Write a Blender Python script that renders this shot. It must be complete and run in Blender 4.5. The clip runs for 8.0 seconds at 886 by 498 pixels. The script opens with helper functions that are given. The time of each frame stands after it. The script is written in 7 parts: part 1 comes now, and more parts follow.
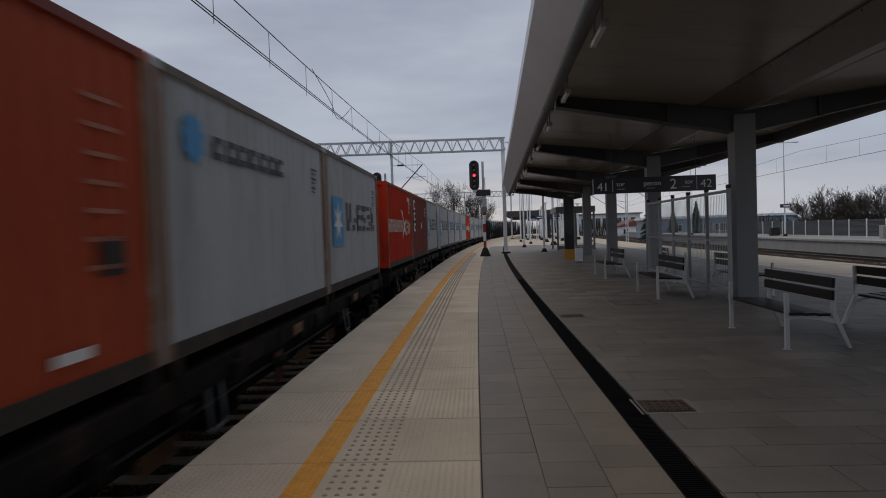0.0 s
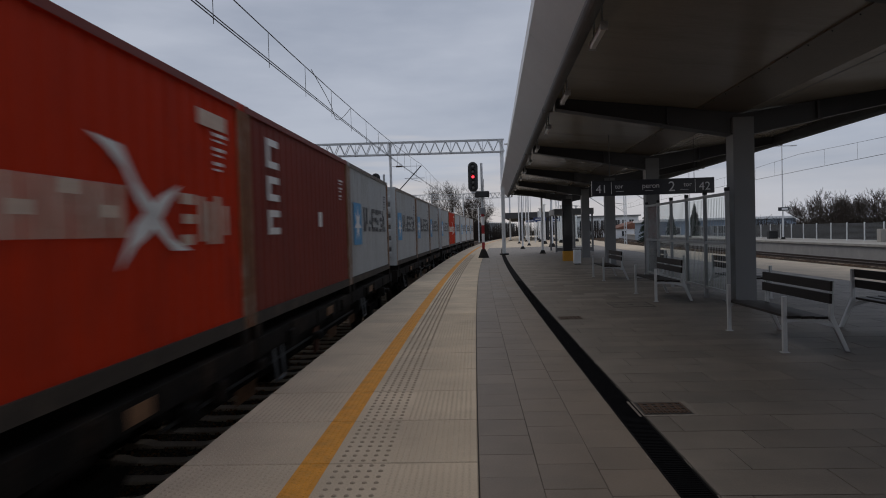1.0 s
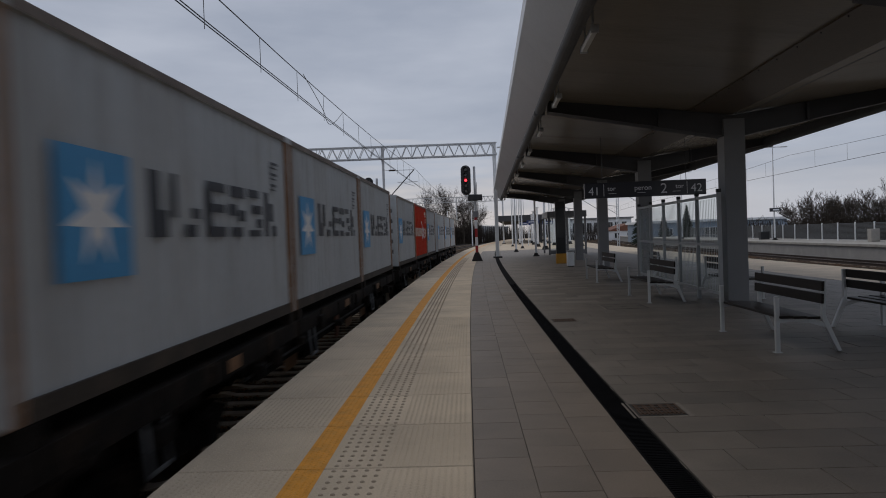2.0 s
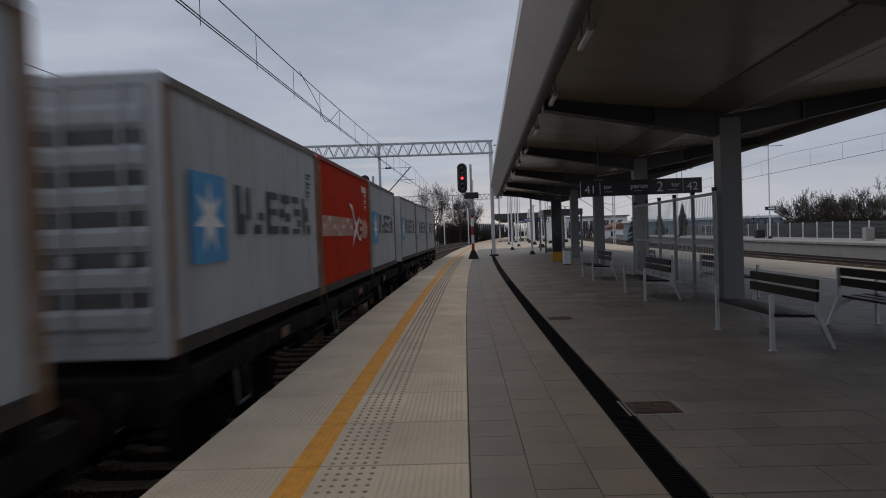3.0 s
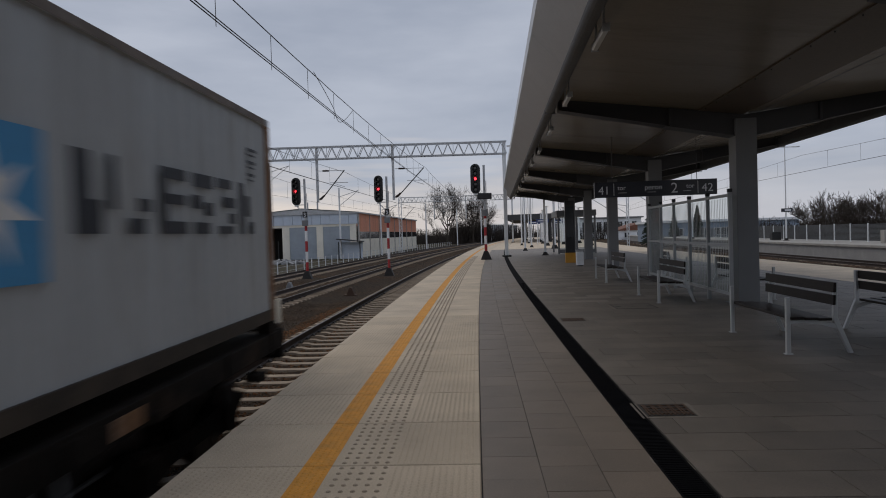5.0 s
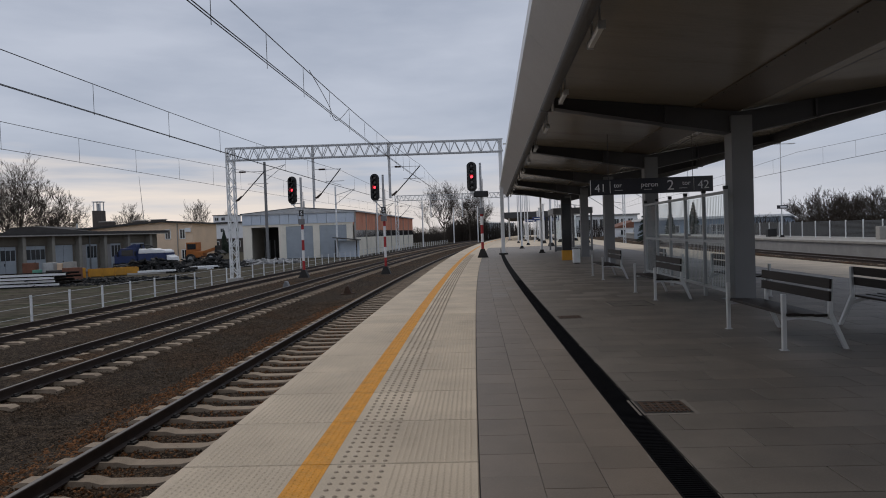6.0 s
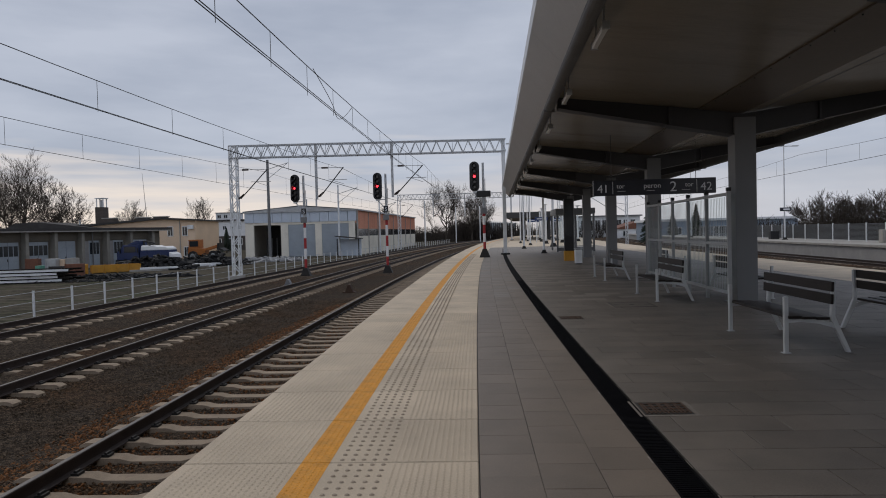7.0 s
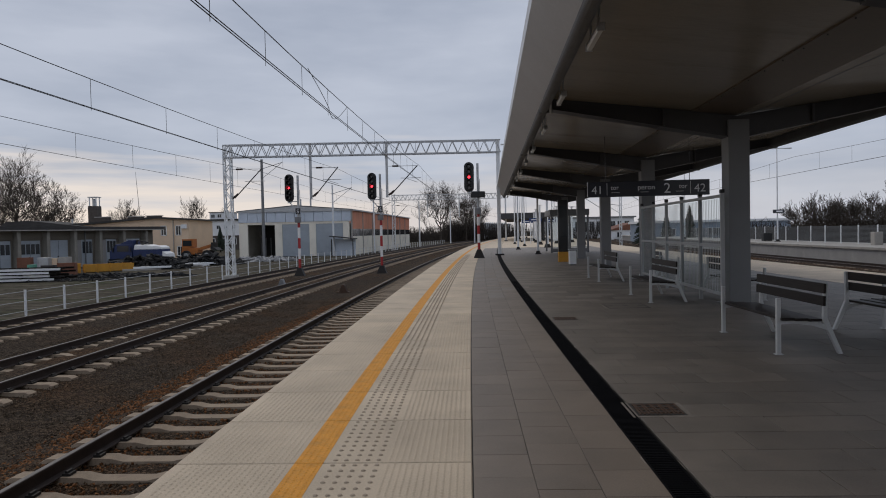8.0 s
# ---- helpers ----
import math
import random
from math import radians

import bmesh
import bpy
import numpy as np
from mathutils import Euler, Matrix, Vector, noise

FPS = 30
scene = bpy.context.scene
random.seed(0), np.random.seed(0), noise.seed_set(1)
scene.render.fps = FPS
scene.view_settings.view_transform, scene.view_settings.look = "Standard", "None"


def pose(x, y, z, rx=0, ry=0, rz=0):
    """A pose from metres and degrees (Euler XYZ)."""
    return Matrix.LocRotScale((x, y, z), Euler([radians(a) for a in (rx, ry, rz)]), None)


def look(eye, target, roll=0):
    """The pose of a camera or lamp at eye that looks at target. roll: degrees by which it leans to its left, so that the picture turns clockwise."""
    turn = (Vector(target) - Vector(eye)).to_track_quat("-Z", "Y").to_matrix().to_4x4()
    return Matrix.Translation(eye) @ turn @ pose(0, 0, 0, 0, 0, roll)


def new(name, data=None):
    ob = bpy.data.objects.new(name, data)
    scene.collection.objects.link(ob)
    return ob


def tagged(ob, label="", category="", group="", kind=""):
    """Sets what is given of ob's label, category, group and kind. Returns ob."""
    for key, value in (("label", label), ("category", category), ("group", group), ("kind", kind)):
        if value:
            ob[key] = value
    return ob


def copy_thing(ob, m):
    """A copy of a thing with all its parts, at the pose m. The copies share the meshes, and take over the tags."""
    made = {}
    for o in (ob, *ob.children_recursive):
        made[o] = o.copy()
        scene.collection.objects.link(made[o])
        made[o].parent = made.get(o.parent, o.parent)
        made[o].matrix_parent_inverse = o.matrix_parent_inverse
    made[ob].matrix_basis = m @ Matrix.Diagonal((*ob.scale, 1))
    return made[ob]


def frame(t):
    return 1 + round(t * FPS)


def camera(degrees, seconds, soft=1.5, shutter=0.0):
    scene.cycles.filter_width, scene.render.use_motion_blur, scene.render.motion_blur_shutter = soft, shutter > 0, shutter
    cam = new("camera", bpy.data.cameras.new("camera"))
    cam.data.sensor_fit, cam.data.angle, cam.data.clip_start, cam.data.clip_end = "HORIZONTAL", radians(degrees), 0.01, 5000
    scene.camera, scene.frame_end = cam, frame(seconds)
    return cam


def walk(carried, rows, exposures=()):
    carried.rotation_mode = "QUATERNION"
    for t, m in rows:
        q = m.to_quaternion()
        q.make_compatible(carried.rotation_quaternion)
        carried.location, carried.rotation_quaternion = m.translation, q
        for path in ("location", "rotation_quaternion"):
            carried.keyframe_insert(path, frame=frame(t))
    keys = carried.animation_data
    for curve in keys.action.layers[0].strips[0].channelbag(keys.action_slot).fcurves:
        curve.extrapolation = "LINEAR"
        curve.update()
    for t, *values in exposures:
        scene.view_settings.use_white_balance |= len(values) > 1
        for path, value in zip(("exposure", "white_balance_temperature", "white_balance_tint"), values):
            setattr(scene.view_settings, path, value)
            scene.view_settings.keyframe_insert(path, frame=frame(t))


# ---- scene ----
# ---- camera and its way: held by hand on one spot of the platform ----
EYE = (0.0, 0.0, 1.54)
cam = camera(68.0, 8.0, soft=1.0, shutter=0.38)
TURNS = [(0.0, -1.544, 1.954, 0.021), (0.5, -1.718, 1.791, 0.171), (1.0, -1.435, 1.648, -0.112), (1.5, -1.130, 2.050, -0.440),
         (3.0, -1.342, 2.030, -1.015), (3.5, -1.956, 2.131, -1.107), (4.0, -1.770, 2.110, -0.908), (4.5, -1.250, 1.676, 0.200),
         (6.0, -1.437, 2.001, -0.190), (6.5, -1.569, 1.492, -0.242), (7.0, -1.480, 1.500, 0.0), (7.5, -1.496, 1.470, -0.275), (8.0, -1.450, 1.250, -0.491)]
walk(cam, [(t, pose(*EYE, 90 + p, r, w)) for t, p, r, w in TURNS],
     exposures=[(0.0, -0.2), (4.5, -0.2), (5.9, 0.0), (8.0, 0.0)])

# ---- sky, sun ----
SUN_EL, SUN_AZ = 46.0, -38.0      # behind thick cloud, ahead and to the left
world = bpy.data.worlds.new("world")
scene.world = world
world.use_nodes = True
wn, wl = world.node_tree.nodes, world.node_tree.links
wn.clear()
w_out = wn.new("ShaderNodeOutputWorld")
w_bg = wn.new("ShaderNodeBackground")
w_sky = wn.new("ShaderNodeTexSky")
w_sky.sky_type, w_sky.sun_disc = "NISHITA", False
w_sky.sun_elevation, w_sky.sun_rotation = radians(SUN_EL), radians(SUN_AZ)
w_tc = wn.new("ShaderNodeTexCoord")
w_map = wn.new("ShaderNodeMapping")
w_map.inputs["Scale"].default_value = (1.3, 1.3, 5.5)
w_noise = wn.new("ShaderNodeTexNoise")
w_noise.inputs["Scale"].default_value, w_noise.inputs["Detail"].default_value = 2.6, 6.0
w_noise.inputs["Roughness"].default_value = 0.52
w_ramp = wn.new("ShaderNodeValToRGB")
w_ramp.color_ramp.elements[0].position, w_ramp.color_ramp.elements[0].color = 0.34, (3.74, 4.15, 5.08, 1)
w_ramp.color_ramp.elements[1].position, w_ramp.color_ramp.elements[1].color = 0.66, (4.92, 5.3, 6.22, 1)
w_sep = wn.new("ShaderNodeSeparateXYZ")
w_low = wn.new("ShaderNodeMapRange")
w_low.inputs["From Min"].default_value, w_low.inputs["From Max"].default_value = 0.04, 0.12
w_low.inputs["To Min"].default_value, w_low.inputs["To Max"].default_value = 1.0, 0.0
w_side = wn.new("ShaderNodeMapRange")
w_side.inputs["From Min"].default_value, w_side.inputs["From Max"].default_value = -0.6, 0.5
w_side.inputs["To Min"].default_value, w_side.inputs["To Max"].default_value = 0.95, 0.12
w_mul = wn.new("ShaderNodeMath")
w_mul.operation = "MULTIPLY"
w_glow = wn.new("ShaderNodeMixRGB")
w_glow.inputs["Color2"].default_value = (9.3, 8.0, 6.9, 1)
w_mix = wn.new("ShaderNodeMixRGB")
w_mix.inputs["Fac"].default_value = 0.94
wl.new(w_tc.outputs["Generated"], w_map.inputs["Vector"])
wl.new(w_map.outputs["Vector"], w_noise.inputs["Vector"])
wl.new(w_noise.outputs["Fac"], w_ramp.inputs["Fac"])
wl.new(w_tc.outputs["Generated"], w_sep.inputs["Vector"])
w_map2 = wn.new("ShaderNodeMapping")
w_map2.inputs["Scale"].default_value = (2.2, 2.2, 26.0)
w_streak = wn.new("ShaderNodeTexNoise")
w_streak.inputs["Scale"].default_value, w_streak.inputs["Detail"].default_value = 2.0, 5.0
w_wob = wn.new("ShaderNodeMath")
w_wob.operation, w_wob.inputs[1].default_value = "MULTIPLY_ADD", 0.16
w_shift = wn.new("ShaderNodeMath")
w_shift.operation, w_shift.inputs[1].default_value = "SUBTRACT", 0.08
wl.new(w_tc.outputs["Generated"], w_map2.inputs["Vector"])
wl.new(w_map2.outputs["Vector"], w_streak.inputs["Vector"])
wl.new(w_streak.outputs["Fac"], w_wob.inputs[0])
wl.new(w_sep.outputs["Z"], w_wob.inputs[2])
wl.new(w_wob.outputs["Value"], w_shift.inputs[0])
wl.new(w_shift.outputs["Value"], w_low.inputs["Value"])
wl.new(w_sep.outputs["X"], w_side.inputs["Value"])
wl.new(w_low.outputs["Result"], w_mul.inputs[0])
wl.new(w_side.outputs["Result"], w_mul.inputs[1])
wl.new(w_ramp.outputs["Color"], w_glow.inputs["Color1"])
wl.new(w_mul.outputs["Value"], w_glow.inputs["Fac"])
wl.new(w_sky.outputs["Color"], w_mix.inputs["Color1"])
wl.new(w_glow.outputs["Color"], w_mix.inputs["Color2"])
w_back = wn.new("ShaderNodeMapRange")                       # thinner cloud behind, thicker to the side
w_back.inputs["From Min"].default_value, w_back.inputs["From Max"].default_value = -1.0, 0.0
w_back.inputs["To Min"].default_value, w_back.inputs["To Max"].default_value = 1.32, 0.84
w_fore = wn.new("ShaderNodeMapRange")
w_fore.inputs["From Min"].default_value, w_fore.inputs["From Max"].default_value = 0.0, 0.7
w_fore.inputs["To Min"].default_value, w_fore.inputs["To Max"].default_value = 0.0, 0.17
w_fade = wn.new("ShaderNodeMath")
w_fade.operation = "ADD"
wl.new(w_sep.outputs["Y"], w_back.inputs["Value"])
wl.new(w_sep.outputs["Y"], w_fore.inputs["Value"])
wl.new(w_back.outputs["Result"], w_fade.inputs[0])
wl.new(w_fore.outputs["Result"], w_fade.inputs[1])
w_dim = wn.new("ShaderNodeVectorMath")
w_dim.operation = "SCALE"
wl.new(w_mix.outputs["Color"], w_dim.inputs[0])
wl.new(w_fade.outputs["Value"], w_dim.inputs["Scale"])
wl.new(w_dim.outputs["Vector"], w_bg.inputs["Color"])
wl.new(w_bg.outputs["Background"], w_out.inputs["Surface"])
w_bg.inputs["Strength"].default_value = 0.1
sun = new("sun", bpy.data.lights.new("sun", "SUN"))
sun.data.energy, sun.data.angle, sun.data.color = 0.75, radians(40), (1.0, 0.90, 0.76)
sun.matrix_world = look((math.sin(radians(SUN_AZ)) * 50, math.cos(radians(SUN_AZ)) * 50, math.tan(radians(SUN_EL)) * 50 + 10), (0, 0, 0))


# ---- materials ----
def material(name, color, rough=0.7, metal=0.0, grain=0.12, scale=6.0, fine=60.0, bump=0.15, dist=0.004, rand=0.0, island=False,
             stain=None, stain_scale=1.2, stain_amount=0.5, stretch=(1, 1, 1), spec=0.5, world=False):
    """Colour with variation at two scales, an optional stain colour, fine relief and a change from piece to piece."""
    m = bpy.data.materials.new(name)
    m.use_nodes = True
    nd, lk = m.node_tree.nodes, m.node_tree.links
    bs = nd["Principled BSDF"]
    bs.inputs["Roughness"].default_value, bs.inputs["Metallic"].default_value = rough, metal
    bs.inputs["Specular IOR Level"].default_value = spec
    tc = nd.new("ShaderNodeTexCoord")
    mp = nd.new("ShaderNodeMapping")
    mp.inputs["Scale"].default_value = stretch
    lk.new(nd.new("ShaderNodeNewGeometry").outputs["Position"] if world else tc.outputs["Object"], mp.inputs["Vector"])
    n1 = nd.new("ShaderNodeTexNoise")
    n1.inputs["Scale"].default_value, n1.inputs["Detail"].default_value = scale, 5
    n2 = nd.new("ShaderNodeTexNoise")
    n2.inputs["Scale"].default_value, n2.inputs["Detail"].default_value = fine, 3
    add = nd.new("ShaderNodeMath")
    add.operation = "ADD"
    rg = nd.new("ShaderNodeMapRange")
    rg.inputs["From Min"].default_value, rg.inputs["From Max"].default_value = 0.6, 1.4
    rg.inputs["To Min"].default_value, rg.inputs["To Max"].default_value = 1 - 1.6 * grain, 1 + 1.6 * grain
    for n in (n1, n2):
        lk.new(mp.outputs["Vector"], n.inputs["Vector"])
    lk.new(n1.outputs["Fac"], add.inputs[0])
    lk.new(n2.outputs["Fac"], add.inputs[1])
    lk.new(add.outputs["Value"], rg.inputs["Value"])
    value = rg.outputs["Result"]
    if rand:
        src = nd.new("ShaderNodeNewGeometry").outputs["Random Per Island"] if island else nd.new("ShaderNodeObjectInfo").outputs["Random"]
        rr = nd.new("ShaderNodeMapRange")
        rr.inputs["To Min"].default_value, rr.inputs["To Max"].default_value = 1 - rand, 1 + rand
        lk.new(src, rr.inputs["Value"])
        mu = nd.new("ShaderNodeMath")
        mu.operation = "MULTIPLY"
        lk.new(value, mu.inputs[0])
        lk.new(rr.outputs["Result"], mu.inputs[1])
        value = mu.outputs["Value"]
    base = nd.new("ShaderNodeMixRGB")
    base.inputs["Color1"].default_value = (*color, 1)
    base.inputs["Fac"].default_value = 0
    if stain:
        n3 = nd.new("ShaderNodeTexNoise")
        n3.inputs["Scale"].default_value, n3.inputs["Detail"].default_value, n3.inputs["Roughness"].default_value = stain_scale, 7, 0.65
        lk.new(mp.outputs["Vector"], n3.inputs["Vector"])
        sr = nd.new("ShaderNodeMapRange")
        sr.inputs["From Min"].default_value, sr.inputs["From Max"].default_value = 0.52, 0.72
        sr.inputs["To Max"].default_value = stain_amount
        lk.new(n3.outputs["Fac"], sr.inputs["Value"])
        lk.new(sr.outputs["Result"], base.inputs["Fac"])
        base.inputs["Color2"].default_value = (*stain, 1)
    hs = nd.new("ShaderNodeHueSaturation")
    lk.new(base.outputs["Color"], hs.inputs["Color"])
    lk.new(value, hs.inputs["Value"])
    lk.new(hs.outputs["Color"], bs.inputs["Base Color"])
    if bump:
        bp = nd.new("ShaderNodeBump")
        bp.inputs["Strength"].default_value, bp.inputs["Distance"].default_value = bump, dist
        lk.new(n2.outputs["Fac"], bp.inputs["Height"])
        lk.new(bp.outputs["Normal"], bs.inputs["Normal"])
    return m


def glow(name, color, strength):
    m = bpy.data.materials.new(name)
    m.use_nodes = True
    bs = m.node_tree.nodes["Principled BSDF"]
    bs.inputs["Base Color"].default_value = (*color, 1)
    bs.inputs["Emission Color"].default_value, bs.inputs["Emission Strength"].default_value = (*color, 1), strength
    return m


def clear_glass(name, tint=(0.9, 0.95, 0.95)):
    m = bpy.data.materials.new(name)
    m.use_nodes = True
    bs = m.node_tree.nodes["Principled BSDF"]
    bs.inputs["Base Color"].default_value = (*tint, 1)
    bs.inputs["Transmission Weight"].default_value, bs.inputs["Roughness"].default_value, bs.inputs["IOR"].default_value = 1.0, 0.02, 1.05
    return m


def pebbles(name, color, rust):
    """Crushed stone: cells of stone size, each of its own shade, with dark gaps and rusty stretches."""
    m = bpy.data.materials.new(name)
    m.use_nodes = True
    nd, lk = m.node_tree.nodes, m.node_tree.links
    bs = nd["Principled BSDF"]
    bs.inputs["Roughness"].default_value, bs.inputs["Specular IOR Level"].default_value = 0.95, 0.08
    tc = nd.new("ShaderNodeTexCoord")
    vo, ed = nd.new("ShaderNodeTexVoronoi"), nd.new("ShaderNodeTexVoronoi")
    ed.feature = "DISTANCE_TO_EDGE"
    no = nd.new("ShaderNodeTexNoise")
    no.inputs["Scale"].default_value, no.inputs["Detail"].default_value = 0.45, 8
    for n in (vo, ed):
        n.inputs["Scale"].default_value = 24.0
        lk.new(tc.outputs["Object"], n.inputs["Vector"])
    lk.new(tc.outputs["Object"], no.inputs["Vector"])
    mix = nd.new("ShaderNodeMixRGB")
    mix.inputs["Color1"].default_value, mix.inputs["Color2"].default_value = (*color, 1), (*rust, 1)
    ra = nd.new("ShaderNodeMapRange")
    ra.inputs["From Min"].default_value, ra.inputs["From Max"].default_value = 0.42, 0.66
    lk.new(no.outputs["Fac"], ra.inputs["Value"])
    lk.new(ra.outputs["Result"], mix.inputs["Fac"])
    sp = nd.new("ShaderNodeSeparateColor")
    lk.new(vo.outputs["Color"], sp.inputs["Color"])
    va = nd.new("ShaderNodeMapRange")
    va.inputs["To Min"].default_value, va.inputs["To Max"].default_value = 0.35, 1.75
    lk.new(sp.outputs["Red"], va.inputs["Value"])
    ga = nd.new("ShaderNodeMapRange")
    ga.inputs["From Max"].default_value, ga.inputs["To Min"].default_value = 0.12, 0.25
    lk.new(ed.outputs["Distance"], ga.inputs["Value"])
    mu = nd.new("ShaderNodeMath")
    mu.operation = "MULTIPLY"
    lk.new(va.outputs["Result"], mu.inputs[0])
    lk.new(ga.outputs["Result"], mu.inputs[1])
    hs = nd.new("ShaderNodeHueSaturation")
    lk.new(mix.outputs["Color"], hs.inputs["Color"])
    lk.new(mu.outputs["Value"], hs.inputs["Value"])
    lk.new(hs.outputs["Color"], bs.inputs["Base Color"])
    bp = nd.new("ShaderNodeBump")
    bp.inputs["Strength"].default_value, bp.inputs["Distance"].default_value = 0.9, 0.02
    lk.new(ga.outputs["Result"], bp.inputs["Height"])
    lk.new(bp.outputs["Normal"], bs.inputs["Normal"])
    return m


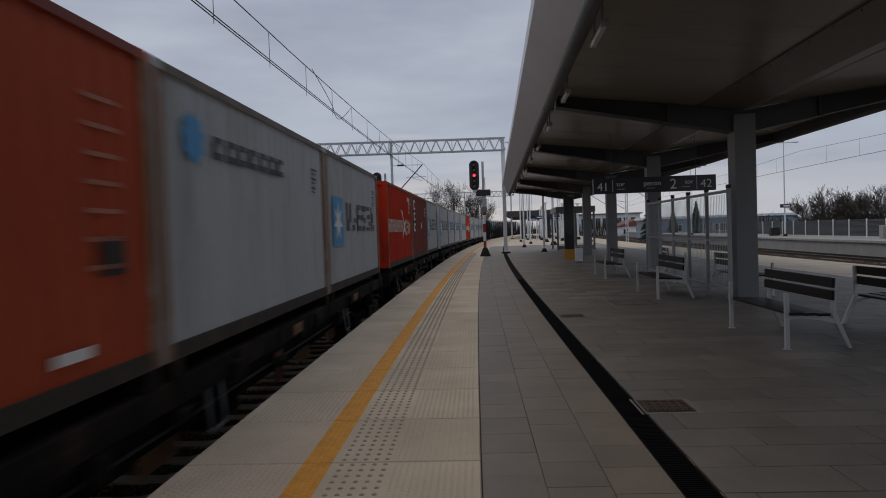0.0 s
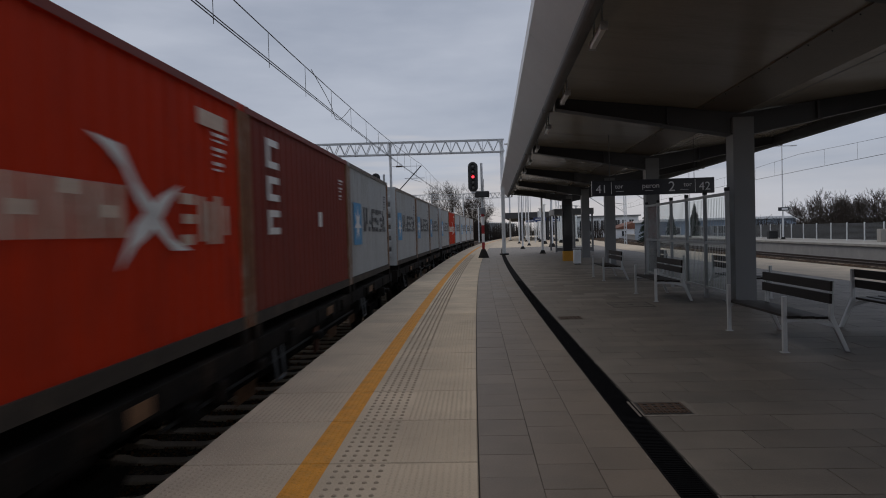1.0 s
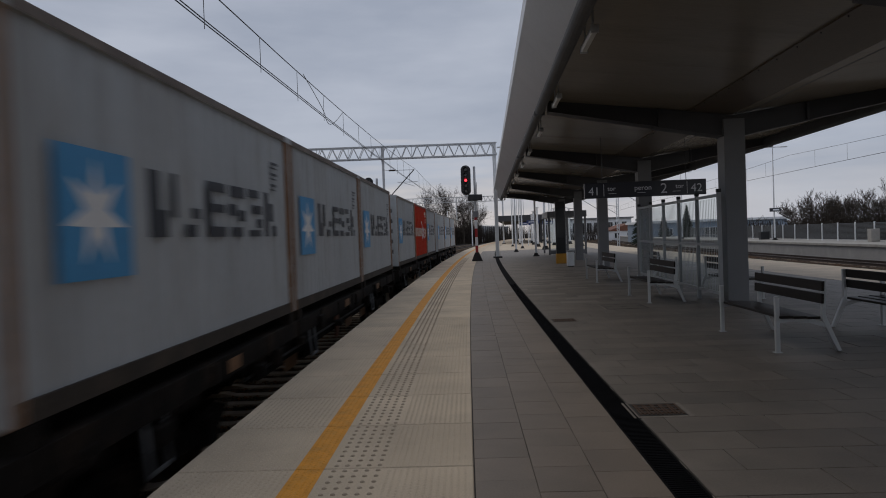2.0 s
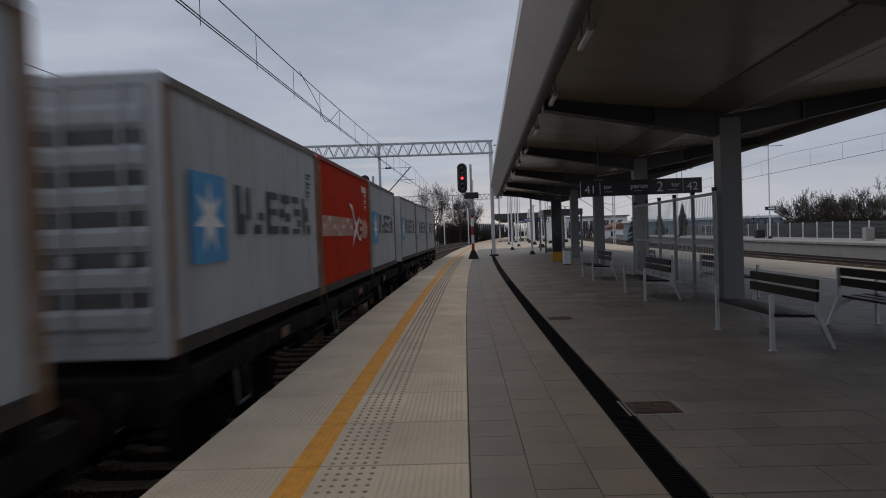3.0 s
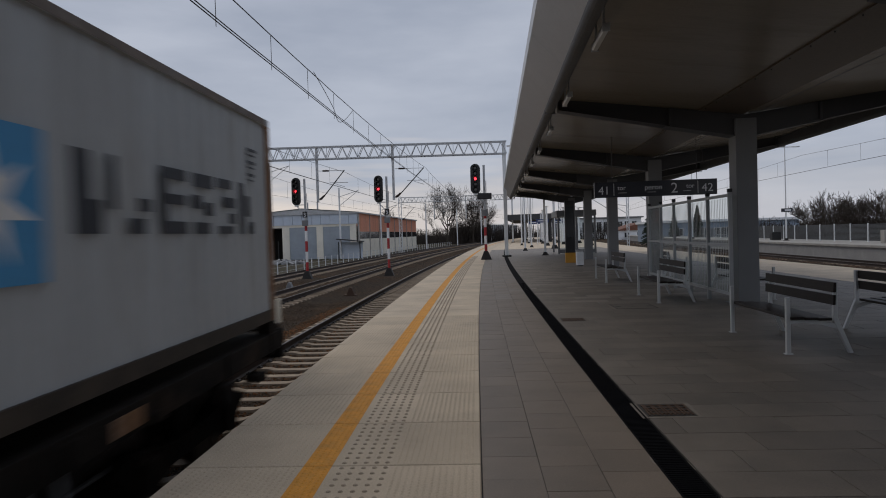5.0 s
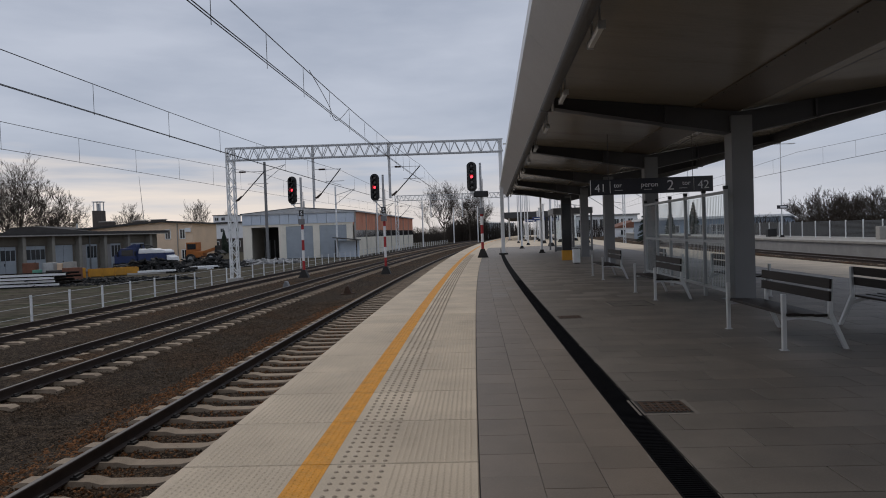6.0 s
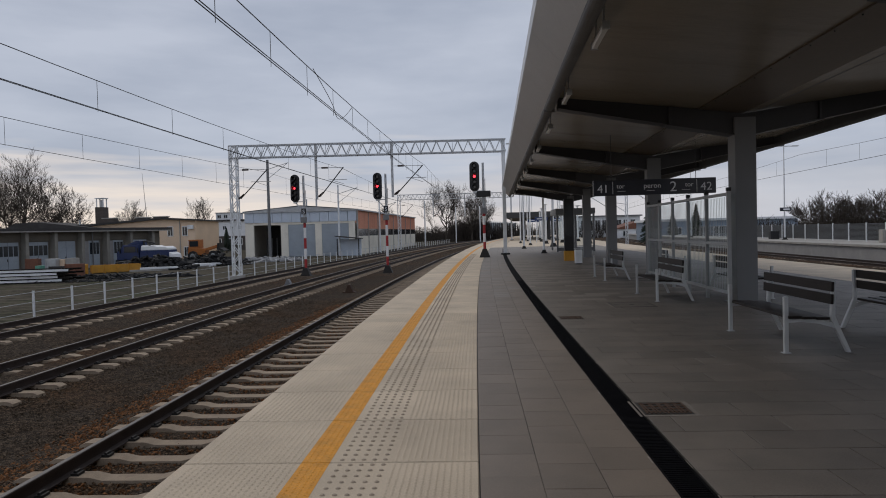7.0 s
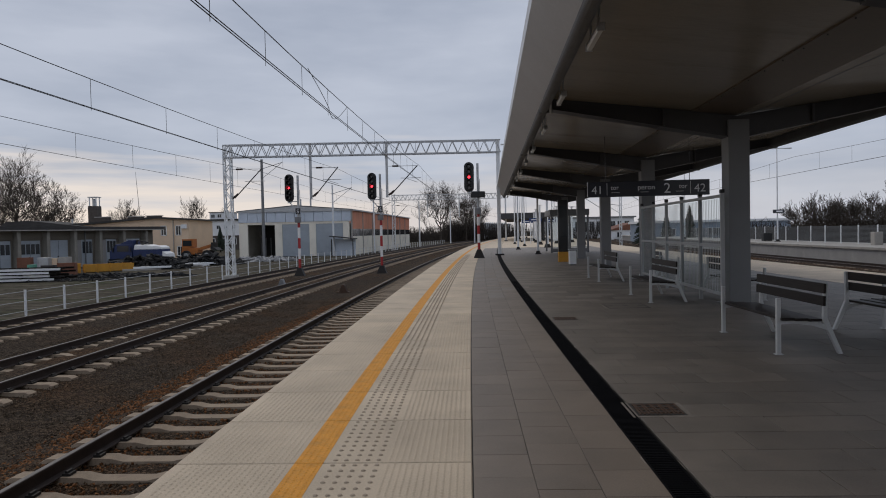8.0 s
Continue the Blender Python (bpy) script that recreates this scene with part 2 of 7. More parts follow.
M = {
    "slab": material("pale_concrete_slab", (0.56, 0.462, 0.345), 0.8, grain=0.16, scale=1.1, fine=95, bump=0.6, rand=0.08, stain=(0.36, 0.295, 0.225), stain_scale=0.7, stain_amount=0.5, world=True),
    "yellow": material("yellow_line_paint", (0.66, 0.275, 0.012), 0.7, grain=0.2, scale=6, fine=90, bump=0.3, stain=(0.45, 0.27, 0.08), stain_scale=4, stain_amount=0.4),
    "paver": material("grey_paver", (0.142, 0.121, 0.101), 0.58, grain=0.22, scale=1.7, fine=100, bump=0.5, rand=0.14, stain=(0.085, 0.078, 0.066), stain_scale=0.55, stain_amount=0.6, world=True),
    "paver_joined": material("grey_paver_joined", (0.142, 0.121, 0.101), 0.58, grain=0.22, scale=1.7, fine=100, bump=0.5, rand=0.14, island=True, stain=(0.085, 0.078, 0.066), stain_scale=0.55, stain_amount=0.6, world=True),
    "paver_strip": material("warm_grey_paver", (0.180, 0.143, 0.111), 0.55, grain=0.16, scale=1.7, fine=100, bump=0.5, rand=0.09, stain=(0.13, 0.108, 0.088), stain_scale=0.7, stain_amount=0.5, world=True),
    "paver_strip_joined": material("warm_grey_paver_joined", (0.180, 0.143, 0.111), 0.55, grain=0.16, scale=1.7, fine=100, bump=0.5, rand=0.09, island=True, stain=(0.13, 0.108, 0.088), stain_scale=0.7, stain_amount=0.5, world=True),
    # the same paver made paler: distant open light and sheen put into its colour
    "paver_far_lit": material("far_lit_paver", (0.205, 0.178, 0.152), 0.6, grain=0.08, scale=2, fine=60, rand=0.08, island=True),
    "joint": material("joint_sand", (0.034, 0.029, 0.024), 0.95, grain=0.25, scale=8, fine=120, stain=(0.012, 0.011, 0.010), stain_scale=1.6, stain_amount=1.0),
    "concrete": material("concrete", (0.36, 0.34, 0.31), 0.88, grain=0.14, scale=2, fine=60, bump=0.3, stain=(0.22, 0.20, 0.18), stain_amount=0.5),
    "white_wall": material("pale_platform_wall", (0.30, 0.29, 0.28), 0.85, grain=0.08, scale=1.5, fine=40, stain=(0.4, 0.38, 0.35), stain_amount=0.4),
    "sleeper": material("sleeper_concrete", (0.31, 0.24, 0.17), 0.9, grain=0.16, scale=4, fine=70, bump=0.4, rand=0.14, stain=(0.16, 0.11, 0.08), stain_scale=5, stain_amount=0.65),
    "ballast": pebbles("ballast_bed", (0.066, 0.049, 0.035), (0.085, 0.050, 0.028)),
    "stone": material("ballast_stone", (0.104, 0.078, 0.055), 0.92, spec=0.1, grain=0.3, scale=9, fine=70, rand=0.5, island=True, stain=(0.13, 0.07, 0.034), stain_scale=0.8, stain_amount=0.6),
    "rust_stone": material("rust_brown_stone", (0.17, 0.078, 0.034), 0.92, spec=0.1, grain=0.3, scale=9, fine=70, rand=0.5, island=True),
    "rail_side": material("rusty_rail", (0.045, 0.03, 0.024), 0.7, metal=0.3, grain=0.25, scale=5, fine=80),
    "rail_top": material("polished_rail_head", (0.13, 0.118, 0.11), 0.55, metal=0.5, grain=0.08, scale=12, fine=90),
    # worn studs, darker than the slab so that their shadowed sides are in the colour
    "stud": material("shaded_stud_concrete", (0.37, 0.30, 0.225), 0.85, grain=0.15, scale=8, fine=90),
    "iron": material("dark_iron", (0.03, 0.028, 0.027), 0.6, metal=0.4, grain=0.2, scale=8, fine=60),
    "rust_iron": material("rusty_iron_grate", (0.075, 0.042, 0.026), 0.75, metal=0.3, grain=0.3, scale=12, fine=80),
    "ground": material("yard_earth", (0.074, 0.064, 0.048), 0.95, spec=0.05, grain=0.7, scale=0.8, fine=5, bump=0.8, dist=0.05, stain=(0.036, 0.048, 0.018), stain_scale=0.35, stain_amount=1.0, stretch=(0.6, 1.6, 1)),
    "galv": material("galvanised_steel", (0.42, 0.43, 0.44), 0.5, metal=0.55, grain=0.12, scale=5, fine=60, stain=(0.3, 0.3, 0.3), stain_amount=0.4),
    "pale_steel": material("pale_painted_steel", (0.72, 0.735, 0.74), 0.5, grain=0.07, scale=3, fine=50),
    "column": material("grey_painted_steel", (0.165, 0.168, 0.172), 0.45, grain=0.05, scale=2, fine=80, bump=0.05, stain=(0.13, 0.13, 0.13), stain_amount=0.3),
    "beam": material("dark_grey_steel", (0.035, 0.035, 0.038), 0.5, grain=0.08, scale=2, fine=60, bump=0.05),
    "soffit": material("soffit_sheet", (0.28, 0.245, 0.19), 0.24, grain=0.06, scale=0.8, fine=20, bump=0.1, stain=(0.17, 0.135, 0.09), stain_scale=0.7, stain_amount=0.55, stretch=(0.35, 2.0, 1)),
    "valley": material("brown_valley_sheet", (0.125, 0.095, 0.065), 0.4, grain=0.1, scale=1.0, fine=20, bump=0.1, stain=(0.08, 0.06, 0.04), stain_scale=0.8, stain_amount=0.5),
    "haunch": material("dark_primer_steel", (0.058, 0.058, 0.061), 0.5, grain=0.1, scale=2, fine=60, bump=0.05),
    "screen_steel": material("pale_screen_steel", (0.34, 0.35, 0.35), 0.45, grain=0.05, scale=3, fine=60, bump=0.05),
    "mortar": material("dry_mortar", (0.23, 0.20, 0.17), 0.9, grain=0.25, scale=9, fine=60),
    "mortar_dark": material("weathered_mortar", (0.17, 0.148, 0.125), 0.9, grain=0.25, scale=9, fine=60),
    "gutter": material("grey_gutter_sheet", (0.15, 0.152, 0.155), 0.8, grain=0.1, scale=3, fine=40, bump=0.05, spec=0.2),
    "fascia": material("fascia_sheet", (0.50, 0.50, 0.50), 0.4, metal=0.2, grain=0.05, scale=1, fine=20, bump=0.05),
    "drain_black": material("drain_black", (0.006, 0.006, 0.007), 0.95, grain=0.2, spec=0.05),
    "black": material("black_plastic", (0.012, 0.012, 0.013), 0.5, grain=0.1),
    "signal_red": material("red_paint", (0.36, 0.02, 0.022), 0.5, grain=0.08),
    "white": material("white_paint", (0.78, 0.78, 0.77), 0.5, grain=0.05),
    "sign_navy": material("navy_sign_face", (0.012, 0.014, 0.024), 0.3, grain=0.05, bump=0.02),
    "sign_white": material("sign_lettering", (0.75, 0.76, 0.78), 0.5, grain=0.02, bump=0),
    "slat": material("dark_brown_slat", (0.019, 0.0145, 0.0125), 0.5, grain=0.3, scale=4, fine=40, bump=0.15, stretch=(14, 1, 14), rand=0.15, spec=0.2),
    "bench_steel": material("light_grey_bench_steel", (0.50, 0.51, 0.51), 0.42, metal=0.2, grain=0.05, scale=5, fine=60, bump=0.05),
    "glass": clear_glass("clear_glass"),
    "stripe": material("frosted_stripe", (0.42, 0.43, 0.43), 0.7, grain=0.04, bump=0),
    "lamp_off": material("milky_lamp_cover", (0.62, 0.62, 0.60), 0.35, grain=0.03, bump=0),
    "c_grey": material("grey_container_paint", (0.40, 0.42, 0.43), 0.5, grain=0.07, scale=1.2, fine=30, bump=0.05, stain=(0.23, 0.21, 0.18), stain_scale=0.8, stain_amount=0.65, stretch=(1, 1.3, 0.3)),
    "c_red": material("red_container_paint", (0.47, 0.030, 0.006), 0.65, spec=0.15, grain=0.08, scale=1.2, fine=30, bump=0.05, stain=(0.20, 0.022, 0.012), stain_scale=0.9, stain_amount=0.65, stretch=(1, 1, 0.5)),
    "c_brown": material("brown_red_container_paint", (0.18, 0.027, 0.016), 0.55, spec=0.3, grain=0.1, scale=1.2, fine=30, bump=0.05, stain=(0.10, 0.02, 0.016), stain_scale=0.9, stain_amount=0.5, stretch=(1, 1, 0.5)),
    "c_oxide": material("oxide_red_container_paint", (0.37, 0.060, 0.020), 0.6, spec=0.25, grain=0.1, scale=1.2, fine=30, bump=0.05, stain=(0.15, 0.04, 0.025), stain_scale=0.9, stain_amount=0.5, stretch=(1, 1, 0.5)),
    "c_rust": material("rusted_container_edge", (0.20, 0.10, 0.045), 0.75, grain=0.25, scale=4, fine=30, stain=(0.3, 0.29, 0.27), stain_scale=2, stain_amount=0.6),
    "c_edge": material("worn_top_edge", (0.15, 0.12, 0.10), 0.7, grain=0.3, scale=3, fine=30, stain=(0.26, 0.26, 0.25), stain_scale=2, stain_amount=0.7),
    "c_sill": material("dirty_bottom_rail", (0.034, 0.026, 0.019), 0.8, grain=0.3, scale=3, fine=30, stain=(0.11, 0.08, 0.055), stain_scale=2, stain_amount=0.5),
    "c_faded": material("faded_mark", (0.36, 0.13, 0.08), 0.6, grain=0.2, scale=5, bump=0),
    "c_recess": material("door_recess_grey", (0.10, 0.10, 0.10), 0.8, grain=0.3, scale=4, fine=30),
    "c_blue": material("pale_blue_logo", (0.055, 0.27, 0.52), 0.55, grain=0.08, bump=0),
    "c_white": material("white_logo", (0.72, 0.72, 0.71), 0.5, grain=0.08, bump=0),
    "c_cream": material("weathered_cream_lettering", (0.60, 0.47, 0.38), 0.6, grain=0.15, scale=5, bump=0, stain=(0.40, 0.17, 0.10), stain_scale=3, stain_amount=0.5),
    "c_navy": material("navy_lettering", (0.018, 0.022, 0.032), 0.5, grain=0.1, bump=0),
    "wagon": material("grimy_wagon_steel", (0.012, 0.0095, 0.0078), 0.9, spec=0.15, grain=0.45, scale=3, fine=40, stain=(0.040, 0.027, 0.018), stain_scale=1.3, stain_amount=0.9),
    "plaster": material("weathered_plaster", (0.17, 0.15, 0.12), 0.9, grain=0.16, scale=0.8, fine=12, stain=(0.08, 0.07, 0.055), stain_scale=0.4, stain_amount=0.5),
    "garage_pillar": material("weathered_concrete_pillar", (0.25, 0.235, 0.205), 0.9, grain=0.14, scale=2, fine=40, stain=(0.15, 0.135, 0.11), stain_scale=1.0, stain_amount=0.5),
    "yellow_plaster": material("yellow_plaster", (0.74, 0.56, 0.40), 0.9, grain=0.08, scale=0.6, fine=10, stain=(0.45, 0.35, 0.22), stain_scale=0.3, stain_amount=0.4),
    "white_plaster": material("white_plaster", (0.82, 0.82, 0.82), 0.9, grain=0.07, scale=0.5, fine=8, stain=(0.45, 0.45, 0.44), stain_scale=0.3, stain_amount=0.4),
    "cream": material("cream_render", (0.82, 0.77, 0.66), 0.85, grain=0.07, scale=0.6, fine=10, stain=(0.45, 0.42, 0.36), stain_scale=0.4, stain_amount=0.4),
    "blue_sheet": material("blue_grey_cladding", (0.52, 0.58, 0.66), 0.5, metal=0.1, grain=0.08, scale=0.8, fine=14),
    "orange_sheet": material("rust_orange_cladding", (0.70, 0.36, 0.25), 0.7, grain=0.16, scale=0.8, fine=14, stretch=(3, 3, 0.3)),
    "door_grey": material("grey_gate_sheet", (0.34, 0.38, 0.42), 0.55, grain=0.07, scale=1, fine=16, stain=(0.26, 0.28, 0.30), stain_amount=0.4),
    "roofing": material("tar_roofing", (0.05, 0.047, 0.045), 0.9, grain=0.2, scale=1, fine=20),
    "pane_dark": material("dark_window_pane", (0.025, 0.03, 0.035), 0.12, grain=0.1, bump=0),
    "brick": material("sooty_brick", (0.085, 0.07, 0.06), 0.9, grain=0.2, scale=3, fine=30),
    "truck_blue": material("blue_truck_paint", (0.010, 0.024, 0.09), 0.5, grain=0.1, scale=3, fine=30),
    "machine_yellow": material("yellow_machine_paint", (0.50, 0.24, 0.02), 0.6, grain=0.15, scale=3, fine=30, stain=(0.25, 0.14, 0.05), stain_amount=0.5),
    "machine_orange": material("orange_machine_paint", (0.42, 0.14, 0.03), 0.6, grain=0.15, scale=3, fine=30),
    "crate_brown": material("brown_crate_board", (0.17, 0.07, 0.042), 0.8, grain=0.2, scale=4, fine=30),
    "green_box": material("green_box_paint", (0.12, 0.33, 0.24), 0.6, grain=0.15),
    "rubber": material("black_rubber", (0.02, 0.02, 0.02), 0.85, grain=0.2),
    "bark": material("winter_bark", (0.055, 0.043, 0.033), 0.95, grain=0.3, scale=8, fine=50),
    "twig": material("winter_twigs", (0.046, 0.035, 0.027), 0.95, grain=0.3, scale=4, fine=30),
    "fir": material("dark_conifer", (0.03, 0.042, 0.028), 0.9, grain=0.4, scale=5, fine=30),
    "fence_mesh": material("grey_fence_panel", (0.085, 0.09, 0.095), 0.6, metal=0.2, grain=0.08),
    "blue_building": material("blue_grey_hall", (0.28, 0.34, 0.42), 0.6, grain=0.08, scale=0.4, fine=6),
    "station_blue": material("blue_sign_face", (0.012, 0.03, 0.12), 0.4, grain=0.05),
    "red_glow": glow("red_signal_lamp", (1.0, 0.04, 0.06), 3.0),
    "snow_white": material("pale_rubble", (0.30, 0.30, 0.30), 0.9, grain=0.3, scale=3, fine=20),
}


# ---- building helpers ----
class Geo:
    """Collects vertices and faces for one mesh."""
    def __init__(self):
        self.v, self.f = [], []

    def add(self, vs, fs, m=None):
        n = len(self.v)
        self.v += [tuple(m @ Vector(p)) for p in vs] if m is not None else [tuple(p) for p in vs]
        self.f += [tuple(i + n for i in f) for f in fs]
        return self

    def box(self, x0, x1, y0, y1, z0, z1, m=None):
        vs = [(x, y, z) for z in (z0, z1) for y in (y0, y1) for x in (x0, x1)]
        return self.add(vs, [(0, 2, 3, 1), (4, 5, 7, 6), (0, 1, 5, 4), (2, 6, 7, 3), (0, 4, 6, 2), (1, 3, 7, 5)], m)

    def chamfer(self, x0, x1, y0, y1, z0, z1, b, m=None):
        """A block whose upper edges are broken by b."""
        vs = [(x0, y0, z0), (x1, y0, z0), (x1, y1, z0), (x0, y1, z0), (x0, y0, z1 - b), (x1, y0, z1 - b), (x1, y1, z1 - b), (x0, y1, z1 - b),
              (x0 + b, y0 + b, z1), (x1 - b, y0 + b, z1), (x1 - b, y1 - b, z1), (x0 + b, y1 - b, z1)]
        fs = [(8, 9, 10, 11)]
        for i in range(4):
            j = (i + 1) % 4
            fs += [(i, j, j + 4, i + 4), (i + 4, j + 4, j + 8, i + 8)]
        return self.add(vs, fs, m)

    def tube(self, p, q, r0, r1=None, n=8, caps=True):
        p, q = Vector(p), Vector(q)
        r1 = r0 if r1 is None else r1
        d = (q - p).normalized()
        a = d.orthogonal().normalized()
        b = d.cross(a)
        k = len(self.v)
        for c, r in ((p, r0), (q, r1)):
            for i in range(n):
                w = 2 * math.pi * i / n
                self.v.append(tuple(c + (a * math.cos(w) + b * math.sin(w)) * r))
        for i in range(n):
            j = (i + 1) % n
            self.f.append((k + i, k + j, k + n + j, k + n + i))
        if caps:
            self.f += [tuple(k + i for i in reversed(range(n))), tuple(k + n + i for i in range(n))]
        return self

    def bar(self, p, q, w, h=None, up=(0, 0, 1)):
        """A square-edged bar from p to q, w wide and h high."""
        h = w if h is None else h
        p, q = Vector(p), Vector(q)
        d = (q - p).normalized()
        s = d.cross(Vector(up))
        s = d.orthogonal().normalized() if s.length < 1e-4 else s.normalized()
        u = s.cross(d)
        vs = [c + s * i * w / 2 + u * j * h / 2 for c in (p, q) for i, j in ((-1, -1), (1, -1), (1, 1), (-1, 1))]
        return self.add(vs, [(0, 1, 2, 3), (7, 6, 5, 4), (0, 4, 5, 1), (1, 5, 6, 2), (2, 6, 7, 3), (3, 7, 4, 0)])

    def prism(self, outline, a0, a1, axis="y"):
        """An outline in two axes pushed along the third."""
        n = len(outline)
        put = {"x": lambda s, t, a: (a, s, t), "y": lambda s, t, a: (s, a, t), "z": lambda s, t, a: (s, t, a)}[axis]
        vs = [put(s, t, a) for a in (a0, a1) for s, t in outline]
        fs = [(i, (i + 1) % n, n + (i + 1) % n, n + i) for i in range(n)] + [tuple(reversed(range(n))), tuple(range(n, 2 * n))]
        return self.add(vs, fs)

    def sweep(self, outline, rings):
        """A closed outline carried along rings: functions of (s, t) giving points."""
        n, k = len(outline), len(self.v)
        for ring in rings:
            self.v += [tuple(ring(s, t)) for s, t in outline]
        for r in range(len(rings) - 1):
            for i in range(n):
                j = (i + 1) % n
                self.f.append((k + r * n + i, k + r * n + j, k + (r + 1) * n + j, k + (r + 1) * n + i))
        e = k + (len(rings) - 1) * n
        self.f += [tuple(k + i for i in reversed(range(n))), tuple(e + i for i in range(n))]
        return self


def mesh_of(name, geo, mat, smooth=False, bevel=0.0):
    me = bpy.data.meshes.new(name)
    me.from_pydata(geo.v, [], geo.f)
    bm = bmesh.new()
    bm.from_mesh(me)
    bmesh.ops.recalc_face_normals(bm, faces=bm.faces)
    if bevel:
        bmesh.ops.bevel(bm, geom=list(bm.edges), offset=bevel, segments=2, profile=0.5, affect="EDGES", clamp_overlap=True)
    bm.to_mesh(me)
    bm.free()
    for m in mat if isinstance(mat, (list, tuple)) else [mat]:
        me.materials.append(m)
    if smooth:
        me.polygons.foreach_set("use_smooth", [True] * len(me.polygons))
    return me


def part(name, geo, mat, parent=None, label="", smooth=False, bevel=0.0, at=None):
    ob = new(name, geo if isinstance(geo, bpy.types.Mesh) else mesh_of(name, geo, mat, smooth, bevel))
    if parent is not None:
        ob.parent = parent
    if at is not None:
        ob.matrix_basis = at
    return tagged(ob, label)


def thing(name, label, category, group="", kind="", at=None):
    ob = new(name)
    ob.empty_display_size = 0.1
    if at is not None:
        ob.matrix_basis = at
    return tagged(ob, label, category, group, kind)


# ---- plan: one gentle curve that platform, tracks and wires follow ----
def edge(y):
    return -1.99 + 0.043 * y + 0.00048 * y * y


def heading(y):
    return -math.degrees(math.atan(0.043 + 0.00096 * y))


def on(off, y, z=0.0):
    return Vector((edge(y) + off, y, z))


def spot(off, y, z=0.0):
    return pose(edge(y) + off, y, z, 0, 0, heading(y))


def laid(off, y, z=0.0):
    """Like spot, but square to the curve, so that rows of pavers close up."""
    a = radians(heading(y))
    return pose(edge(y) + off * math.cos(a), y + off * math.sin(a), z, 0, 0, heading(y))


RAIL = -0.88                       # top of rail under the platform's level
AXES = [-1.84, -6.9, -11.75]       # track centre lines, from the platform's edge
AXES_RIGHT = [16.15, 24.9]
STEPS = list(range(-60, 181, 4))


def ribbon(geo, o0, o1, z0, z1, y0=-60, y1=180, step=4):
    ys = list(range(y0, y1 + 1, step))
    return geo.sweep([(o0, z0), (o1, z0), (o1, z1), (o0, z1)], [lambda s, t, y=y: on(s, y, t) for y in ys])


# ---- ground, ballast, platforms ----
g = Geo()
g.add([(-1800, -600, -1.3), (1800, -600, -1.3), (1800, 2600, -1.3), (-1800, 2600, -1.3)], [(0, 1, 2, 3)])
tagged(part("ground", g, M["ground"]), "bare brownish earth with patchy grass", "ground", kind="structure")


def bed(o0, o1, name, label):
    """Ballast: an uneven sheet, low between the tracks and heaped along the sleepers."""
    vs, fs = [], []
    ys = [i * 0.5 for i in range(-40, 80)] + [40 + i * 2.0 for i in range(0, 76)]
    xs = np.arange(o0, o1 + 0.01, 0.25)
    axes = AXES if o0 < 0 else AXES_RIGHT
    for y in ys:
        for o in xs:
            d = min(abs(o - a) for a in axes)
            z = RAIL - 0.235 - 0.13 * min(1, max(0, d - 1.3) / 0.9) + 0.035 * noise.noise(Vector((o * 1.7, y * 1.7, 0))) + 0.03 * noise.noise(Vector((o * 5, y * 5, 3)))
            if o > 0 and d < 1.6:                            # stone heaped level with the sleepers
                z += 0.075
            if o < -5 and d < 0.65:                          # dirt has filled the older tracks between the rails
                z += 0.055
            if o == xs[0] or o == xs[-1]:
                z -= 0.35
            vs.append(tuple(on(o, y, z)))
    n = len(xs)
    for r in range(len(ys) - 1):
        for c in range(n - 1):
            fs.append((r * n + c, r * n + c + 1, (r + 1) * n + c + 1, (r + 1) * n + c))
    geo = Geo()
    geo.v, geo.f = vs, fs
    tagged(part(name, geo, M["ballast"], smooth=True), label, "ballast", kind="structure")


bed(-13.3, -0.02, "ballast_bed", "dark brown crushed stone ballast with rust-brown patches")
bed(14.4, 26.9, "ballast_bed", "dark brown ballast between the platforms")

g = Geo()
ribbon(g, 0.04, 14.28, -1.3, -0.10)
platform = tagged(part("platform", g, M["joint"]), "raised platform with pale edge slabs and grey pavers", "platform", kind="structure")
g = Geo()
ribbon(g, 0.03, 0.16, -1.28, -0.12)
part("edge_wall", g, M["concrete"], platform, "grey concrete platform edge wall")
g = Geo()
ribbon(g, 11.6, 14.5, -0.12, 0.0)
part("pale_edge_strip", g, M["slab"], platform, "pale concrete strip along the far edge")

far_platform = part("platform", ribbon(Geo(), 26.9, 33.5, -1.3, -0.02), M["white_wall"])
tagged(far_platform, "opposite platform with a pale concrete face", "platform", kind="structure")
part("coping", ribbon(Geo(), 26.76, 27.7, -0.15, 0.004), M["concrete"], far_platform, "pale overhanging coping slabs")
part("paving", ribbon(Geo(), 27.7, 33.5, -0.02, 0.0), M["concrete"], far_platform)


# ---- tracks ----
RAIL_PROFILE = [(-0.075, -0.172), (0.075, -0.172), (0.075, -0.158), (0.012, -0.14), (0.010, -0.045), (0.036, -0.036), (0.036, -0.004),
                (0.030, -0.0005), (-0.030, -0.0005), (-0.036, -0.004), (-0.036, -0.036), (-0.010, -0.045), (-0.012, -0.14), (-0.075, -0.158)]
g = Geo()
g.prism([(-1.3, -0.38), (1.3, -0.38), (1.3, -0.20), (1.22, -0.165), (0.45, -0.165), (0.30, -0.20), (-0.30, -0.20), (-0.45, -0.165), (-1.22, -0.165), (-1.3, -0.20)], -0.13, 0.13)
for v in range(len(g.v)):
    x, y, z = g.v[v]
    if z > -0.25:
        g.v[v] = (x, y * 0.78, z)
SLEEPER = mesh_of("sleeper", g, M["sleeper"])
g = Geo()
